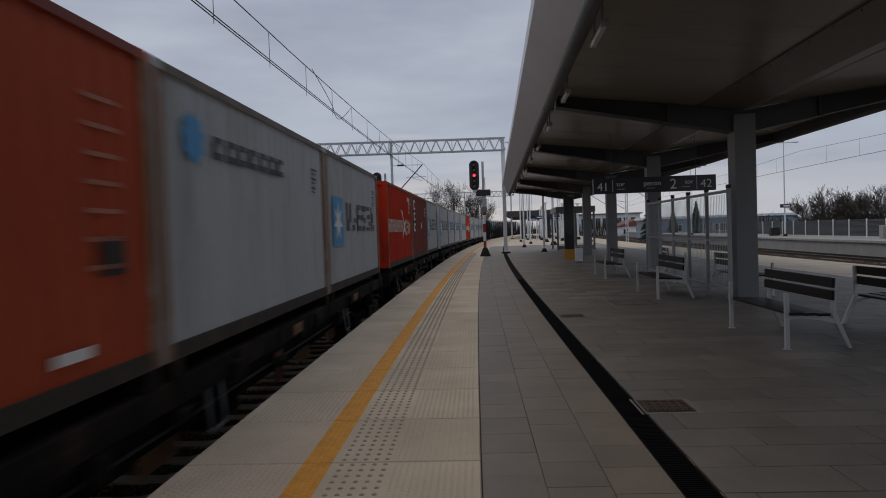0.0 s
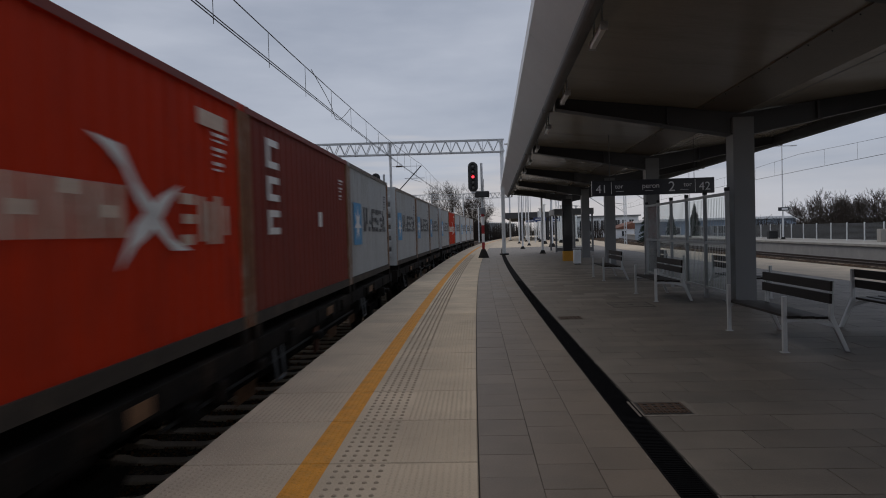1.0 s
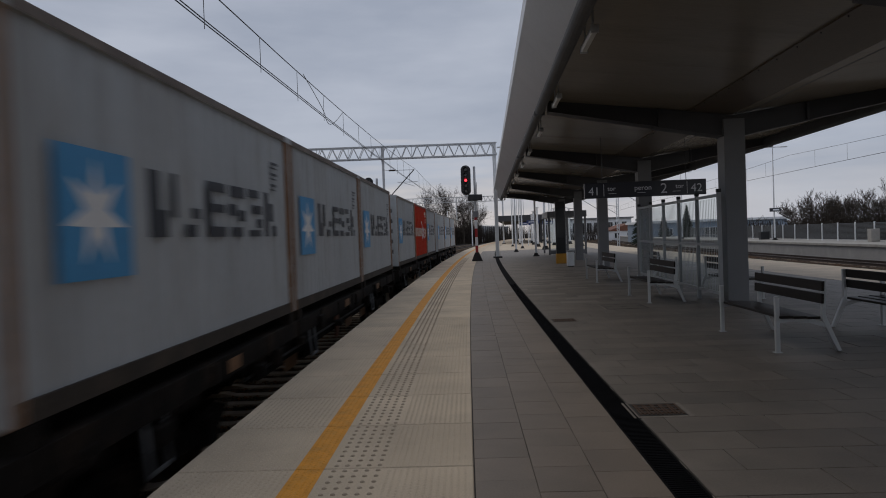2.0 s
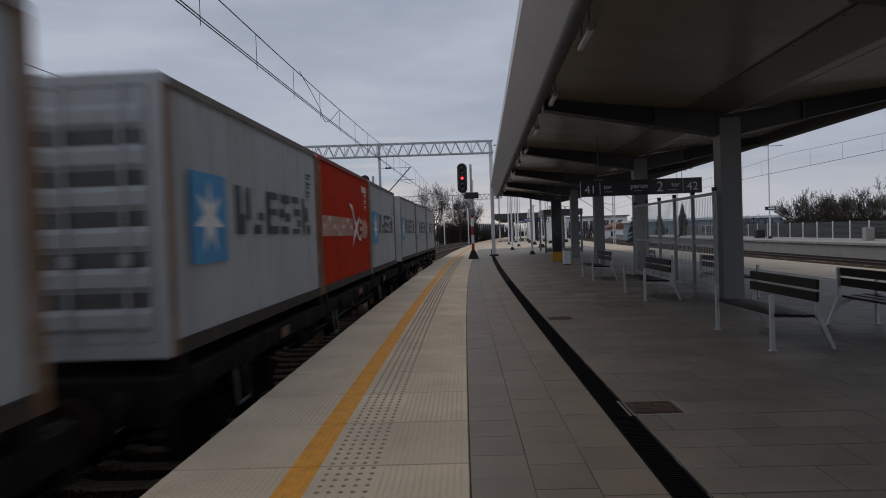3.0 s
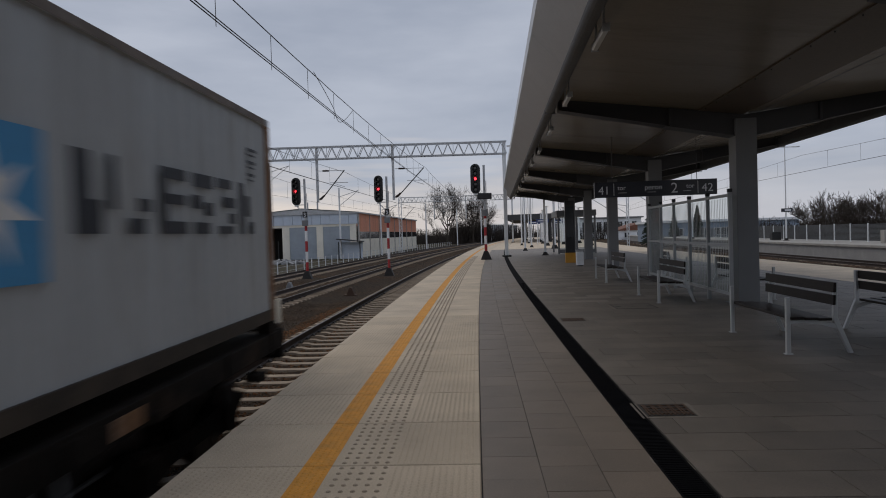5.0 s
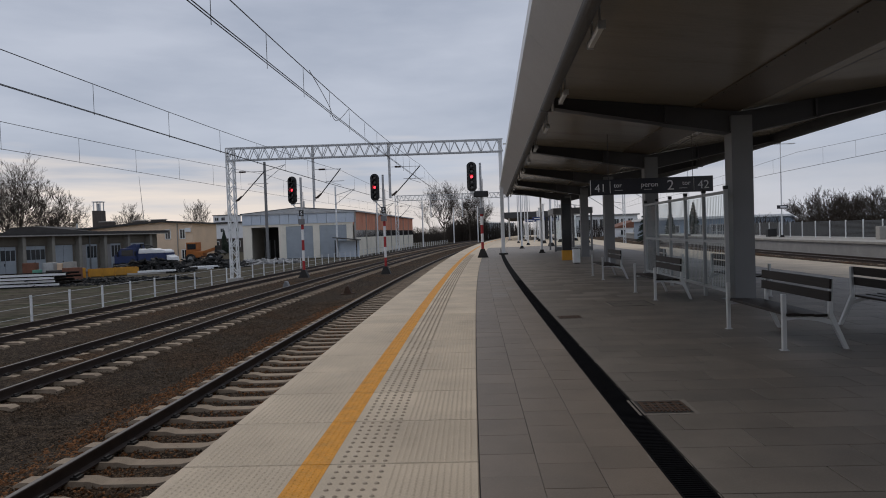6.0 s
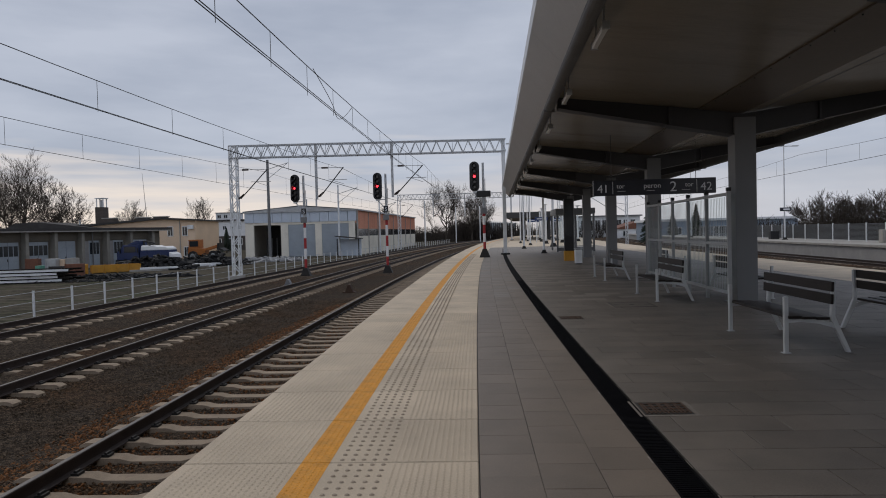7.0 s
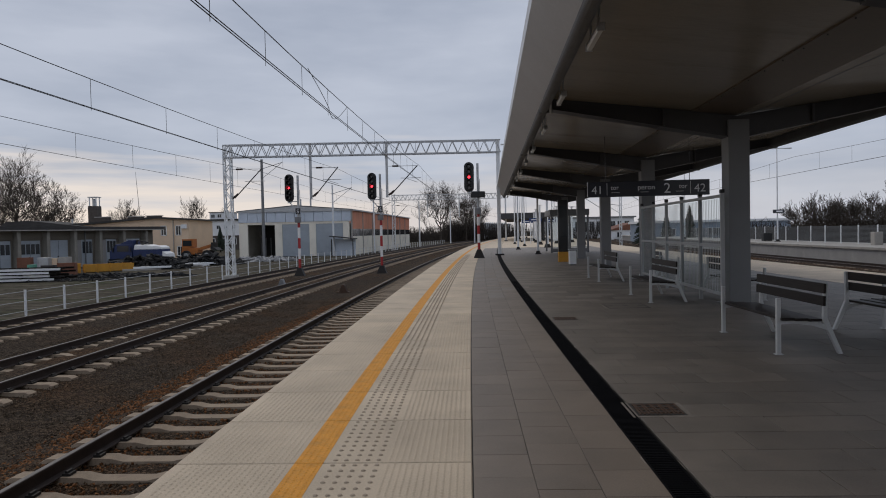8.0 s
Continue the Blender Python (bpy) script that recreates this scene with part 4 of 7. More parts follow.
    for sy in (-1, 1):                                       # rust along the corner posts
        part("rust_streak", Geo().box(hx - 0.12, hx + 0.002, sy * (hy - 0.068) - 0.066, sy * (hy - 0.068) + 0.066, 0.002, CH - 0.09), M["c_rust"], c, "rust-stained corner post")
    return c


WHEEL = None


def wagon():
    """A flat container wagon: frame, two bogies with two wheelsets each, buffers."""
    global WHEEL
    w = thing("flat_wagon", "grimy dark steel flat wagon carrying containers", "freight wagon", "wagons of the train")
    g = Geo()
    for s in (-1, 1):
        g.box(min(s * 1.24, s * 1.02), max(s * 1.24, s * 1.02), -9.3, 9.3, 0.99, 1.22)
        for i in range(13):
            g.box(min(s * 1.255, s * 1.235), max(s * 1.255, s * 1.235), -8.9 + i * 1.48, -8.82 + i * 1.48, 0.965, 1.225)
    for i in range(10):
        g.box(-1.02, 1.02, -9.2 + i * 2.03, -9.05 + i * 2.03, 0.98, 1.2)
    g.box(-1.24, 1.24, -9.42, -9.3, 0.84, 1.235).box(-1.24, 1.24, 9.3, 9.42, 0.84, 1.235).box(-1.01, 1.01, -9.25, 9.25, 1.2, 1.21)
    part("frame", g, M["wagon"], w, bevel=0.008)
    # the frame's floor sheet and this deeper far-side web are added to block light below
    g = Geo().prism([(-5.4, 0.98), (5.4, 0.98), (4.4, 0.50), (-4.4, 0.50)], -1.12, -1.04, "x").prism([(-5.4, 0.98), (5.4, 0.98), (4.6, 0.66), (-4.6, 0.66)], 1.04, 1.12, "x")
    part("sill_truss", g, M["wagon"], w)
    part("centre_sill", Geo().prism([(-8.8, 1.1), (8.8, 1.1), (8.4, 0.85), (5.4, 0.85), (4.6, 0.36), (-4.6, 0.36), (-5.4, 0.85), (-8.4, 0.85)], -0.22, 0.22, "x"), M["wagon"], w)
    for q in (-4.8, -2.4, 0.0, 2.4, 4.8):
        part("truss_strut", Geo().box(1.05, 1.11, q - 0.06, q + 0.06, 0.7, 1.12), M["wagon"], w)
    part("brake_box", Geo().box(0.82, 1.02, -1.9, -0.9, 0.45, 0.95), M["wagon"], w, bevel=0.01)
    part("air_tank", Geo().tube((0.6, 0.4, 0.62), (0.6, 1.6, 0.62), 0.2, n=10), M["wagon"], w)
    for q in (-3.4, 1.2, 3.1):
        part("data_panel", Geo().box(1.121, 1.127, q, q + 0.7, 0.52, 0.7), M["c_rust"], w, "faded lettering panel")
    side = random.Random(77)
    for k in range(15):                                      # brackets, valves and hooks along the sill
        q, hgt, dep = -8.7 + k * 1.2 + side.uniform(-0.3, 0.3), side.uniform(0.08, 0.24), side.uniform(0.03, 0.08)
        z = side.uniform(0.72, 1.0)
        part("sill_bracket", Geo().box(1.12, 1.245 + dep, q, q + side.uniform(0.07, 0.34), z, z + hgt), M["wagon"], w, bevel=0.012)
    for q in (-5.9, 0.7, 5.2):
        part("sill_plate", Geo().box(1.241, 1.252, q, q + 0.42, 1.03, 1.17), M["c_rust"], w, "faded rust-brown plate")
    for q in (-7.6, -2.2, 4.3):
        part("shunting_step", Geo().tube((1.2, q, 0.98), (1.24, q, 0.55), 0.02, n=6).tube((1.2, q + 0.34, 0.98), (1.24, q + 0.34, 0.55), 0.02, n=6).tube((1.24, q, 0.56), (1.24, q + 0.34, 0.56), 0.022, n=6), M["column"], w, "bent grey steel step")
    part("brake_rod", Geo().tube((1.16, -5.2, 0.80), (1.16, 5.2, 0.80), 0.02, n=6), M["iron"], w)
    part("side_lever", Geo().box(1.13, 1.16, 0.1, 0.4, 0.5, 0.9), M["crate_brown"], w, "small brownish lever plate")
    for i in (-1, 0, 1):
        for k in (-1, 1):
            for s in (-1, 1):
                part("container_lug", Geo().box(s * 1.15 - 0.09, s * 1.15 + 0.09, i * 6.138 + k * 2.85 - 0.1, i * 6.138 + k * 2.85 + 0.1, 1.228, 1.379), M["wagon"], w)
    for sy in (-1, 1):
        for sx in (-1, 1):
            part("buffer", Geo().tube((sx * 0.87, sy * 9.42, 1.04), (sx * 0.87, sy * 9.85, 1.04), 0.11, n=12).tube((sx * 0.87, sy * 9.85, 1.04), (sx * 0.87, sy * 9.9, 1.04), 0.24, n=16), M["wagon"], w)
        part("coupling", Geo().tube((0, sy * 9.4, 0.95), (0, sy * 9.9, 0.8), 0.06), M["iron"], w)
    wheels = []
    for sy in (-1, 1):
        g = Geo()
        for s in (-1, 1):
            g.prism([(-1.45, 0.62), (-1.1, 0.74), (-0.4, 0.60), (0.4, 0.60), (1.1, 0.74), (1.45, 0.62), (1.1, 0.38), (0.7, 0.34), (0.4, 0.42), (-0.4, 0.42), (-0.7, 0.34), (-1.1, 0.38)], s * 1.0 - 0.06, s * 1.0 + 0.06, "x")
            for k in (-0.9, 0.9):
                g.box(s * 1.0 - 0.12, s * 1.0 + 0.12, k - 0.14, k + 0.14, 0.34, 0.62)
                for q in (-0.22, 0.22):
                    g.tube((s * 1.0, k + q, 0.48), (s * 1.0, k + q, 0.74), 0.07, n=8)
        g.box(-1.0, 1.0, -0.2, 0.2, 0.45, 0.9)
        bogie = part("bogie", g, M["wagon"], w, at=pose(0, sy * 6.9, 0))
        for k in (-0.9, 0.9):
            if WHEEL is None:
                q = Geo().tube((-1.05, 0, 0), (1.05, 0, 0), 0.085, n=10)
                for s in (-1, 1):
                    q.tube((s * 0.70, 0, 0), (s * 0.835, 0, 0), 0.455, n=24).tube((s * 0.675, 0, 0), (s * 0.70, 0, 0), 0.485, n=24).tube((s * 0.835, 0, 0), (s * 0.87, 0, 0), 0.16, n=12)
                    for a in range(4):
                        w2 = a * math.pi / 2
                        q.box(s * 0.838 - 0.008, s * 0.838 + 0.008, 0.26 * math.cos(w2) - 0.05, 0.26 * math.cos(w2) + 0.05, 0.26 * math.sin(w2) - 0.05, 0.26 * math.sin(w2) + 0.05)
                WHEEL = mesh_of("wheelset", q, M["rail_side"])
            wheels.append((part("wheelset", WHEEL, None, bogie), k))
    return w, wheels


LOADS = [("grey", "grey", "grey"), ("grey_doors", "red", "grey"), ("grey_doors", "grey", "grey"), ("red", "brown", "grey"), ("oxide", "grey_top", "grey")]   # from the rear wagon on
SPEED, REAR, PITCH = 17.9, 17.6 + 17.9 * 4.5, 20.1
FLOOR = 1.38
train = []
prototypes = {}
first = None
for n, load in enumerate(LOADS):
    back = 9.17 + n * PITCH
    wg, ws = wagon()
    cs = []
    for i, kind in enumerate(load):
        if kind not in prototypes:
            prototypes[kind] = container(kind)
            cs.append((prototypes[kind], (i - 1) * 6.138))
        else:
            cs.append((copy_thing(prototypes[kind], Matrix()), (i - 1) * 6.138))
    if n == 0:
        for sx in (-1, 1):
            part("tail_plate", Geo().box(sx * 1.05 - 0.16, sx * 1.05 + 0.16, 9.42, 9.46, 1.3, 1.62), M["cream"], wg, "pale reflective tail plate")
    train.append((back, wg, ws, cs))


def motions():
    """The train runs past along its track, its wheels rolling."""
    for back, wg, ws, cs in train:
        rows, loads = [], [[] for _ in cs]
        for k in range(17):
            t = k * 0.5
            m = spot(AXES[0], REAR - SPEED * t - back, RAIL)
            rows.append((t, m))
            for q, (c, along) in zip(loads, cs):
                q.append((t, m @ pose(0, along, FLOOR)))
        walk(wg, rows)
        for q, (c, along) in zip(loads, cs):
            walk(c, q)
        for wheel, k in ws:
            walk(wheel, [(f / FPS, pose(0, k, 0.455, math.degrees(SPEED * f / FPS / 0.455) % 360)) for f in range(0, 241)])


# ---- canopy ----
CAN = pose(4.92, 0, 0, 0, 0, -4.46)
canopy = thing("platform_canopy", "butterfly-shaped steel canopy with grey columns and dark beams", "canopy", kind="structure", at=CAN)
# bays behind the camera are unseen, added to shade the paving and train
BAYS = [5.72 + 7.32 * i for i in range(-3, 6)]
V0, V1 = -20.0, 46.2
BEAM_SPLIT = 1.43
COLUMN = mesh_of("column", Geo().box(-0.2, 0.2, -0.2, 0.2, 0.012, 3.62).box(-0.3, 0.3, -0.3, 0.3, 0.0, 0.014), M["column"], bevel=0.012)
ARM, HAUNCH = {}, {}
for s in (-1, 1):
    low = lambda u: 3.28 + 0.188 * u
    top = lambda u: 3.70 + 0.135 * u
    ARM[s] = mesh_of("beam", Geo().prism([(s * BEAM_SPLIT, low(BEAM_SPLIT)), (s * 3.58, low(3.58)), (s * 3.58, top(3.58)), (s * BEAM_SPLIT, top(BEAM_SPLIT))], -0.1, 0.1)
                     .prism([(s * BEAM_SPLIT, low(BEAM_SPLIT) - 0.018), (s * 3.58, low(3.58) - 0.018), (s * 3.58, low(3.58)), (s * BEAM_SPLIT, low(BEAM_SPLIT))], -0.17, 0.17), M["beam"])
    HAUNCH[s] = mesh_of("beam_haunch", Geo().prism([(0.0, 3.27), (s * 0.5, low(0.5)), (s * (BEAM_SPLIT - 0.01), low(BEAM_SPLIT) - 0.004), (s * (BEAM_SPLIT - 0.01), top(BEAM_SPLIT)), (0.0, 3.70)], -0.12, 0.12)
                        .prism([(0.0, 3.245), (s * 0.5, low(0.5) - 0.025), (s * (BEAM_SPLIT + 0.06), low(BEAM_SPLIT) - 0.022), (s * (BEAM_SPLIT + 0.06), low(BEAM_SPLIT)), (s * 0.5, low(0.5)), (0.0, 3.27)], -0.185, 0.185)
                        .box(min(s * (BEAM_SPLIT - 0.03), s * (BEAM_SPLIT + 0.01)), max(s * (BEAM_SPLIT - 0.03), s * (BEAM_SPLIT + 0.01)), -0.175, 0.175, low(BEAM_SPLIT), top(BEAM_SPLIT) - 0.01), M["haunch"])
for i, v in enumerate(BAYS):
    col = part("column", COLUMN, None, canopy, at=pose(0, v, 0))
    for s in (-1, 1):
        haunch = part("beam_haunch", HAUNCH[s], None, canopy, "dark grey haunch welded to the column head", at=pose(0, v, 0))
        part("beam", ARM[s], None, haunch, "near-black bolted cantilever beam")


def ceil_z(u):
    return 3.715 + 0.118 * abs(u)


RIVET = mesh_of("rivet", Geo().tube((0, 0, -0.012), (0, 0, 0.01), 0.009, n=6), M["beam"])
for i in range(-1, 9):                                      # soffit sheets, bay by bay
    a, b = max(V0, BAYS[i] if i >= 0 else V0), min(V1, BAYS[i + 1] if i < 8 else V1)
    for s in (-1, 1):
        u0, u1 = 0.84 if s < 0 else 0.36, 3.65
        q = [(s * u, ceil_z(u) + dz) for u, dz in ((u0, 0.02), (u1, 0.02), (u1, 0.05), (u0, 0.05))]
        part("soffit_panel", Geo().prism(q, a + 0.006, b - 0.006), M["soffit"], canopy)
    part("valley_panel", Geo().prism([(-0.86, 3.812), (0.0, 3.722), (0.0, 3.80), (-0.86, 3.86)], a + 0.004, b - 0.004), M["valley"], canopy, "brownish valley sheet")
    part("valley_strip", Geo().prism([(0.005, 3.722), (0.30, 3.757), (0.30, 3.80), (0.005, 3.80)], a + 0.004, b - 0.004), M["soffit"], canopy)
    part("valley_gap", Geo().box(0.305, 0.35, a + 0.004, b - 0.004, 3.765, 3.80), M["black"], canopy)
    for q in range(int((b - a) / 0.6)):
        part("rivet", RIVET, None, canopy, at=pose(-0.82, a + 0.3 + q * 0.6, 3.806))
g = Geo().prism([(-4.26, 4.64), (-3.6, 4.27), (-0.4, 3.87), (0.4, 3.87), (3.6, 4.27), (4.26, 4.64), (4.26, 4.68), (3.6, 4.37), (0.4, 3.97), (-0.4, 3.97), (-3.6, 4.37), (-4.26, 4.68)], V0, V1)
part("roof_sheet", g, M["roofing"], canopy)
for s in (-1, 1):
    part("eave_gutter", Geo().prism([(s * 3.66, 4.16), (s * 3.66, 3.95)] + [(s * (3.76 + 0.095 * math.cos(q)), 3.95 + 0.07 * math.sin(q)) for q in [math.pi * (1 + k / 8) for k in range(1, 8)]] + [(s * 3.855, 3.95), (s * 3.86, 4.10)], V0, V1), M["gutter"], canopy)
    for k in range(9):
        part("gutter_joint", Geo().box(min(s * 3.65, s * 3.862), max(s * 3.65, s * 3.862), V0 + 3.6 + k * 7.32, V0 + 3.66 + k * 7.32, 3.87, 3.96), M["gutter"], canopy)
    n = 18
    for k in range(n):
        a, b = V0 + (V1 - V0) * k / n, V0 + (V1 - V0) * (k + 1) / n - 0.008
        part("fascia_panel", Geo().prism([(s * 3.857, 3.965), (s * 4.30, 4.44), (s * 4.30, 4.66), (s * 4.27, 4.66), (s * 4.27, 4.47), (s * 3.867, 4.03)], a, b), M["fascia"], canopy)
part("end_trim", Geo().prism([(-3.6, 4.06), (0, 3.66), (3.6, 4.06), (3.6, 4.36), (0, 3.95), (-3.6, 4.36)], V1, V1 + 0.05), M["beam"], canopy)

light = thing("canopy_light", "slim unlit tube light fixed under the canopy eave", "ceiling light", "lights under the canopy eave")
part("housing", Geo().box(-0.035, 0.035, -0.45, 0.45, 0.0, 0.04), M["galv"], light, bevel=0.008)
part("cover", Geo().prism([(-0.04, 0.0), (0.04, 0.0), (0.03, -0.045), (-0.03, -0.045)], -0.42, 0.42), M["lamp_off"], light, bevel=0.006)
for sy in (-0.45, 0.42):
    part("end_cap", Geo().box(-0.045, 0.045, sy, sy + 0.03, -0.05, 0.042), M["galv"], light)
for sy in (-0.3, 0.3):
    part("hanger", Geo().box(-0.012, 0.012, sy - 0.012, sy + 0.012, 0.04, 0.26), M["galv"], light)
for k in range(11):
    m = CAN @ pose(-3.575, 7.75 + 3.66 * k, 3.86)
    if k == 0:
        light.matrix_basis = m
    else:
        copy_thing(light, m)

# direction sign under the canopy
sign = thing("platform_sign", "long dark hanging sign with white platform and track numbers", "sign", at=CAN @ pose(0, 16.7, 0))
part("panel", Geo().box(-2.36, 0.68, -0.06, 0.06, 2.35, 2.74), M["sign_navy"], sign, bevel=0.008)
for u in (-1.9, 0.2):
    part("hanger", Geo().tube((u, 0, 2.74), (u, 0, 3.9), 0.008), M["beam"], sign)
part("divider", Geo().box(-1.88, -1.868, -0.066, -0.06, 2.39, 2.70), M["sign_white"], sign)
part("divider", Geo().box(0.20, 0.212, -0.066, -0.06, 2.39, 2.70), M["sign_white"], sign)


def lettering(text, u, z, size, parent):
    cu = bpy.data.curves.new("lettering", "FONT")
    cu.body, cu.size, cu.extrude, cu.align_x = text, size, 0.002, "CENTER"
    ob = new("lettering_source", cu)
    me = bpy.data.meshes.new_from_object(ob.evaluated_get(bpy.context.evaluated_depsgraph_get()))
    bpy.data.objects.remove(ob)
    me.materials.clear()
    me.materials.append(M["sign_white"])
    o = part("lettering", me, None, parent, at=pose(u, -0.063, z, 90))
    return o


lettering("41", -2.12, 2.43, 0.29, sign)
lettering("tor", -1.68, 2.53, 0.16, sign)
lettering("peron", -0.89, 2.52, 0.18, sign)
lettering("2", -0.37, 2.42, 0.36, sign)
lettering("tor", 0.02, 2.53, 0.16, sign)
lettering("42", 0.44, 2.43, 0.29, sign)
for u in (-1.66, -0.93, -0.06):
    part("small_print", Geo().box(u - 0.1, u + 0.1, -0.064, -0.06, 2.45, 2.46), M["sign_white"], sign)

# benches
bench = thing("bench", "dark slatted platform bench on light grey steel legs", "bench", "benches on the platform")
for y in (0.04, 1.77):
    fr = part("side_frame", Geo().box(0.0, 0.05, y - 0.025, y + 0.025, 0.0, 0.67), M["bench_steel"], bench, bevel=0.006)
    part("rear_leg", Geo().prism([(0.715, 0.0), (0.765, 0.0), (0.585, 0.43), (0.59, 0.84), (0.555, 0.84), (0.538, 0.45), (0.54, 0.38)], y - 0.025, y + 0.025), M["bench_steel"], fr, bevel=0.005)
    part("seat_bracket", Geo().prism([(0.05, 0.36), (0.2, 0.37), (0.4, 0.345), (0.58, 0.29), (0.58, 0.35), (0.4, 0.395), (0.2, 0.402), (0.05, 0.40)], y - 0.02, y + 0.02), M["bench_steel"], fr)
    part("foot_plate", Geo().box(-0.02, 0.07, y - 0.04, y + 0.04, 0.0, 0.008), M["bench_steel"], fr)
for x in (0.04, 0.20, 0.36):
    part("seat_slat", Geo().box(x, x + 0.145, -0.02, 1.83, 0.413 - x * 0.05, 0.445 - x * 0.05), M["slat"], bench, bevel=0.006)
for k in range(2):
    b0, b1 = 0.575 + k * 0.148, 0.575 + k * 0.148 + 0.118
    xf = 0.542 + (b0 - 0.45) * 0.04
    xg = 0.542 + (b1 - 0.45) * 0.04
    part("back_slat", Geo().prism([(xf - 0.03, b0), (xf, b0), (xg, b1), (xg - 0.03, b1)], -0.02, 1.83), M["slat"], bench, bevel=0.005)
for i in range(3):
    v = 7.62 + 5.69 * i
    m = CAN @ pose(-1.515 - 0.0203 * (v - 7.62), v, 0, 0, 0, 1.16)
    if i == 0:
        bench.matrix_basis = m
    else:
        copy_thing(bench, m)
    copy_thing(bench, CAN @ pose(0.84 - 0.0203 * (v - 7.62), v + 1.98, 0, 0, 0, 181.16))

# glass wind screen
screen = thing("wind_screen", "glass wind screen with grey steel posts and printed stripes", "wind screen", at=CAN @ pose(-0.42, 12.6, 0))
POST = mesh_of("screen_post", Geo().box(-0.035, 0.035, -0.035, 0.035, 0.0, 2.18), M["screen_steel"], bevel=0.006)
CAP = mesh_of("post_cap", Geo().box(-0.04, 0.04, -0.04, 0.04, 2.18, 2.25), M["black"], bevel=0.006)
PANE = mesh_of("glass_pane", Geo().box(-0.006, 0.006, 0.05, 1.27, 0.0, 0.92), M["glass"])
g = Geo()
for k in range(12):
    g.box(-0.009, -0.007, 0.09 + k * 0.095, 0.107 + k * 0.095, 0.02, 0.90)
STRIPES = mesh_of("printed_stripes", g, M["stripe"])
for i in range(6):
    p = part("screen_post", POST, None, screen, at=pose(0, i * 1.32, 0))
    part("post_cap", CAP, None, p, "dark post cap")
    if i < 5:
        for z in (0.20, 1.14, 2.10):
            part("cross_rail", Geo().box(-0.03, 0.03, i * 1.32 + 0.04, i * 1.32 + 1.28, z, z + 0.055), M["screen_steel"], screen)
        for z in (0.22, 1.175):
            pane = part("glass_pane", PANE, None, screen, at=pose(0, i * 1.32, z))
            pane.visible_shadow = False
            part("printed_stripes", STRIPES, None, pane, "frosted vertical stripes")

# things further along under the canopy
totem = thing("information_totem", "tall black information totem with an orange-yellow foot", "totem", at=CAN @ pose(-1.34, 31.6, 0))
part("body", Geo().box(-0.22, 0.22, -0.14, 0.14, 0.48, 2.98), M["black"], totem, bevel=0.02)
part("foot_cover", Geo().box(-0.24, 0.24, -0.17, 0.17, 0.0, 0.48), M["machine_yellow"], totem, "orange-yellow foot", bevel=0.015)
part("screen_face", Geo().box(-0.17, 0.17, -0.147, -0.14, 1.2, 2.7), M["pane_dark"], totem, "dark glossy display")
bins = thing("waste_bin", "pale grey sheet steel waste bin", "waste bin", at=CAN @ pose(-1.3, 28.4, 0))
part("body", Geo().box(-0.15, 0.15, -0.15, 0.15, 0.04, 0.62), M["pale_steel"], bins, bevel=0.015)
part("hood", Geo().box(-0.17, 0.17, -0.17, 0.17, 0.67, 0.70), M["galv"], bins)
part("foot", Geo().box(-0.12, 0.12, -0.12, 0.12, 0.0, 0.04), M["iron"], bins)
for sx in (-0.12, 0.12):
    part("hood_post", Geo().box(sx - 0.02, sx + 0.02, -0.02, 0.02, 0.61, 0.68), M["galv"], bins)

shelter = thing("waiting_shelter", "grey framed glazed waiting shelter under the canopy", "shelter", at=CAN @ pose(0.5, 44.0, 0))
for sx in (-1.2, 0.0, 1.2):
    for sy in (0, 4.0):
        part("post", Geo().box(sx - 0.06, sx + 0.06, sy - 0.06, sy + 0.06, 0, 2.5), M["column"], shelter)
part("header", Geo().box(-1.3, 1.3, -0.1, 4.1, 2.5, 2.9), M["column"], shelter, bevel=0.02)
for sx in (-1.2, 0.0):
    p = part("glass_pane", Geo().box(sx + 0.07, sx + 1.13, -0.01, 0.01, 0.3, 2.45), M["glass"], shelter)
    p.visible_shadow = False
part("lower_panel", Geo().box(-1.14, 1.14, -0.02, 0.02, 0.05, 0.3), M["column"], shelter)

# covers in the paving
grate = thing("gully_grate", "rusty cast iron gully grate set in the paving", "gully grate", "iron covers in the paving", at=laid(3.56, 5.69))
part("mortar_collar", Geo().chamfer(-0.25, 0.25, -0.235, 0.235, -0.05, 0.0022, 0.002), M["mortar_dark"], grate, "pale mortar collar")
part("rim", Geo().box(-0.20, 0.20, -0.19, 0.19, -0.05, 0.004), M["iron"], grate)
for i in range(11):
    part("grate_bar", Geo().bar((-0.175 + i * 0.035, -0.165, 0.005), (-0.175 + i * 0.035 + 0.012 * (-1) ** i, 0.165, 0.005), 0.018, 0.006), M["rust_iron"], grate)
for q in (-0.12, -0.04, 0.04, 0.12):
    part("cross_bar", Geo().bar((-0.18, q, 0.006), (0.18, q + 0.012, 0.006), 0.016, 0.006), M["rust_iron"], grate)
copy_thing(grate, laid(3.61, 11.52))
cover = thing("manhole_cover", "square paved manhole cover with a dark steel rim", "manhole cover", at=laid(5.05, 13.3))
for x0, x1, y0, y1 in ((-0.4, 0.4, -0.4, -0.37), (-0.4, 0.4, 0.38, 0.4), (-0.4, -0.38, -0.38, 0.38), (0.38, 0.4, -0.38, 0.38)):
    part("rim", Geo().box(x0, x1, y0, y1, -0.02, 0.004), M["iron"], cover)
part("infill", Geo().box(-0.375, 0.375, -0.365, 0.375, -0.02, 0.003), M["paver"], cover)
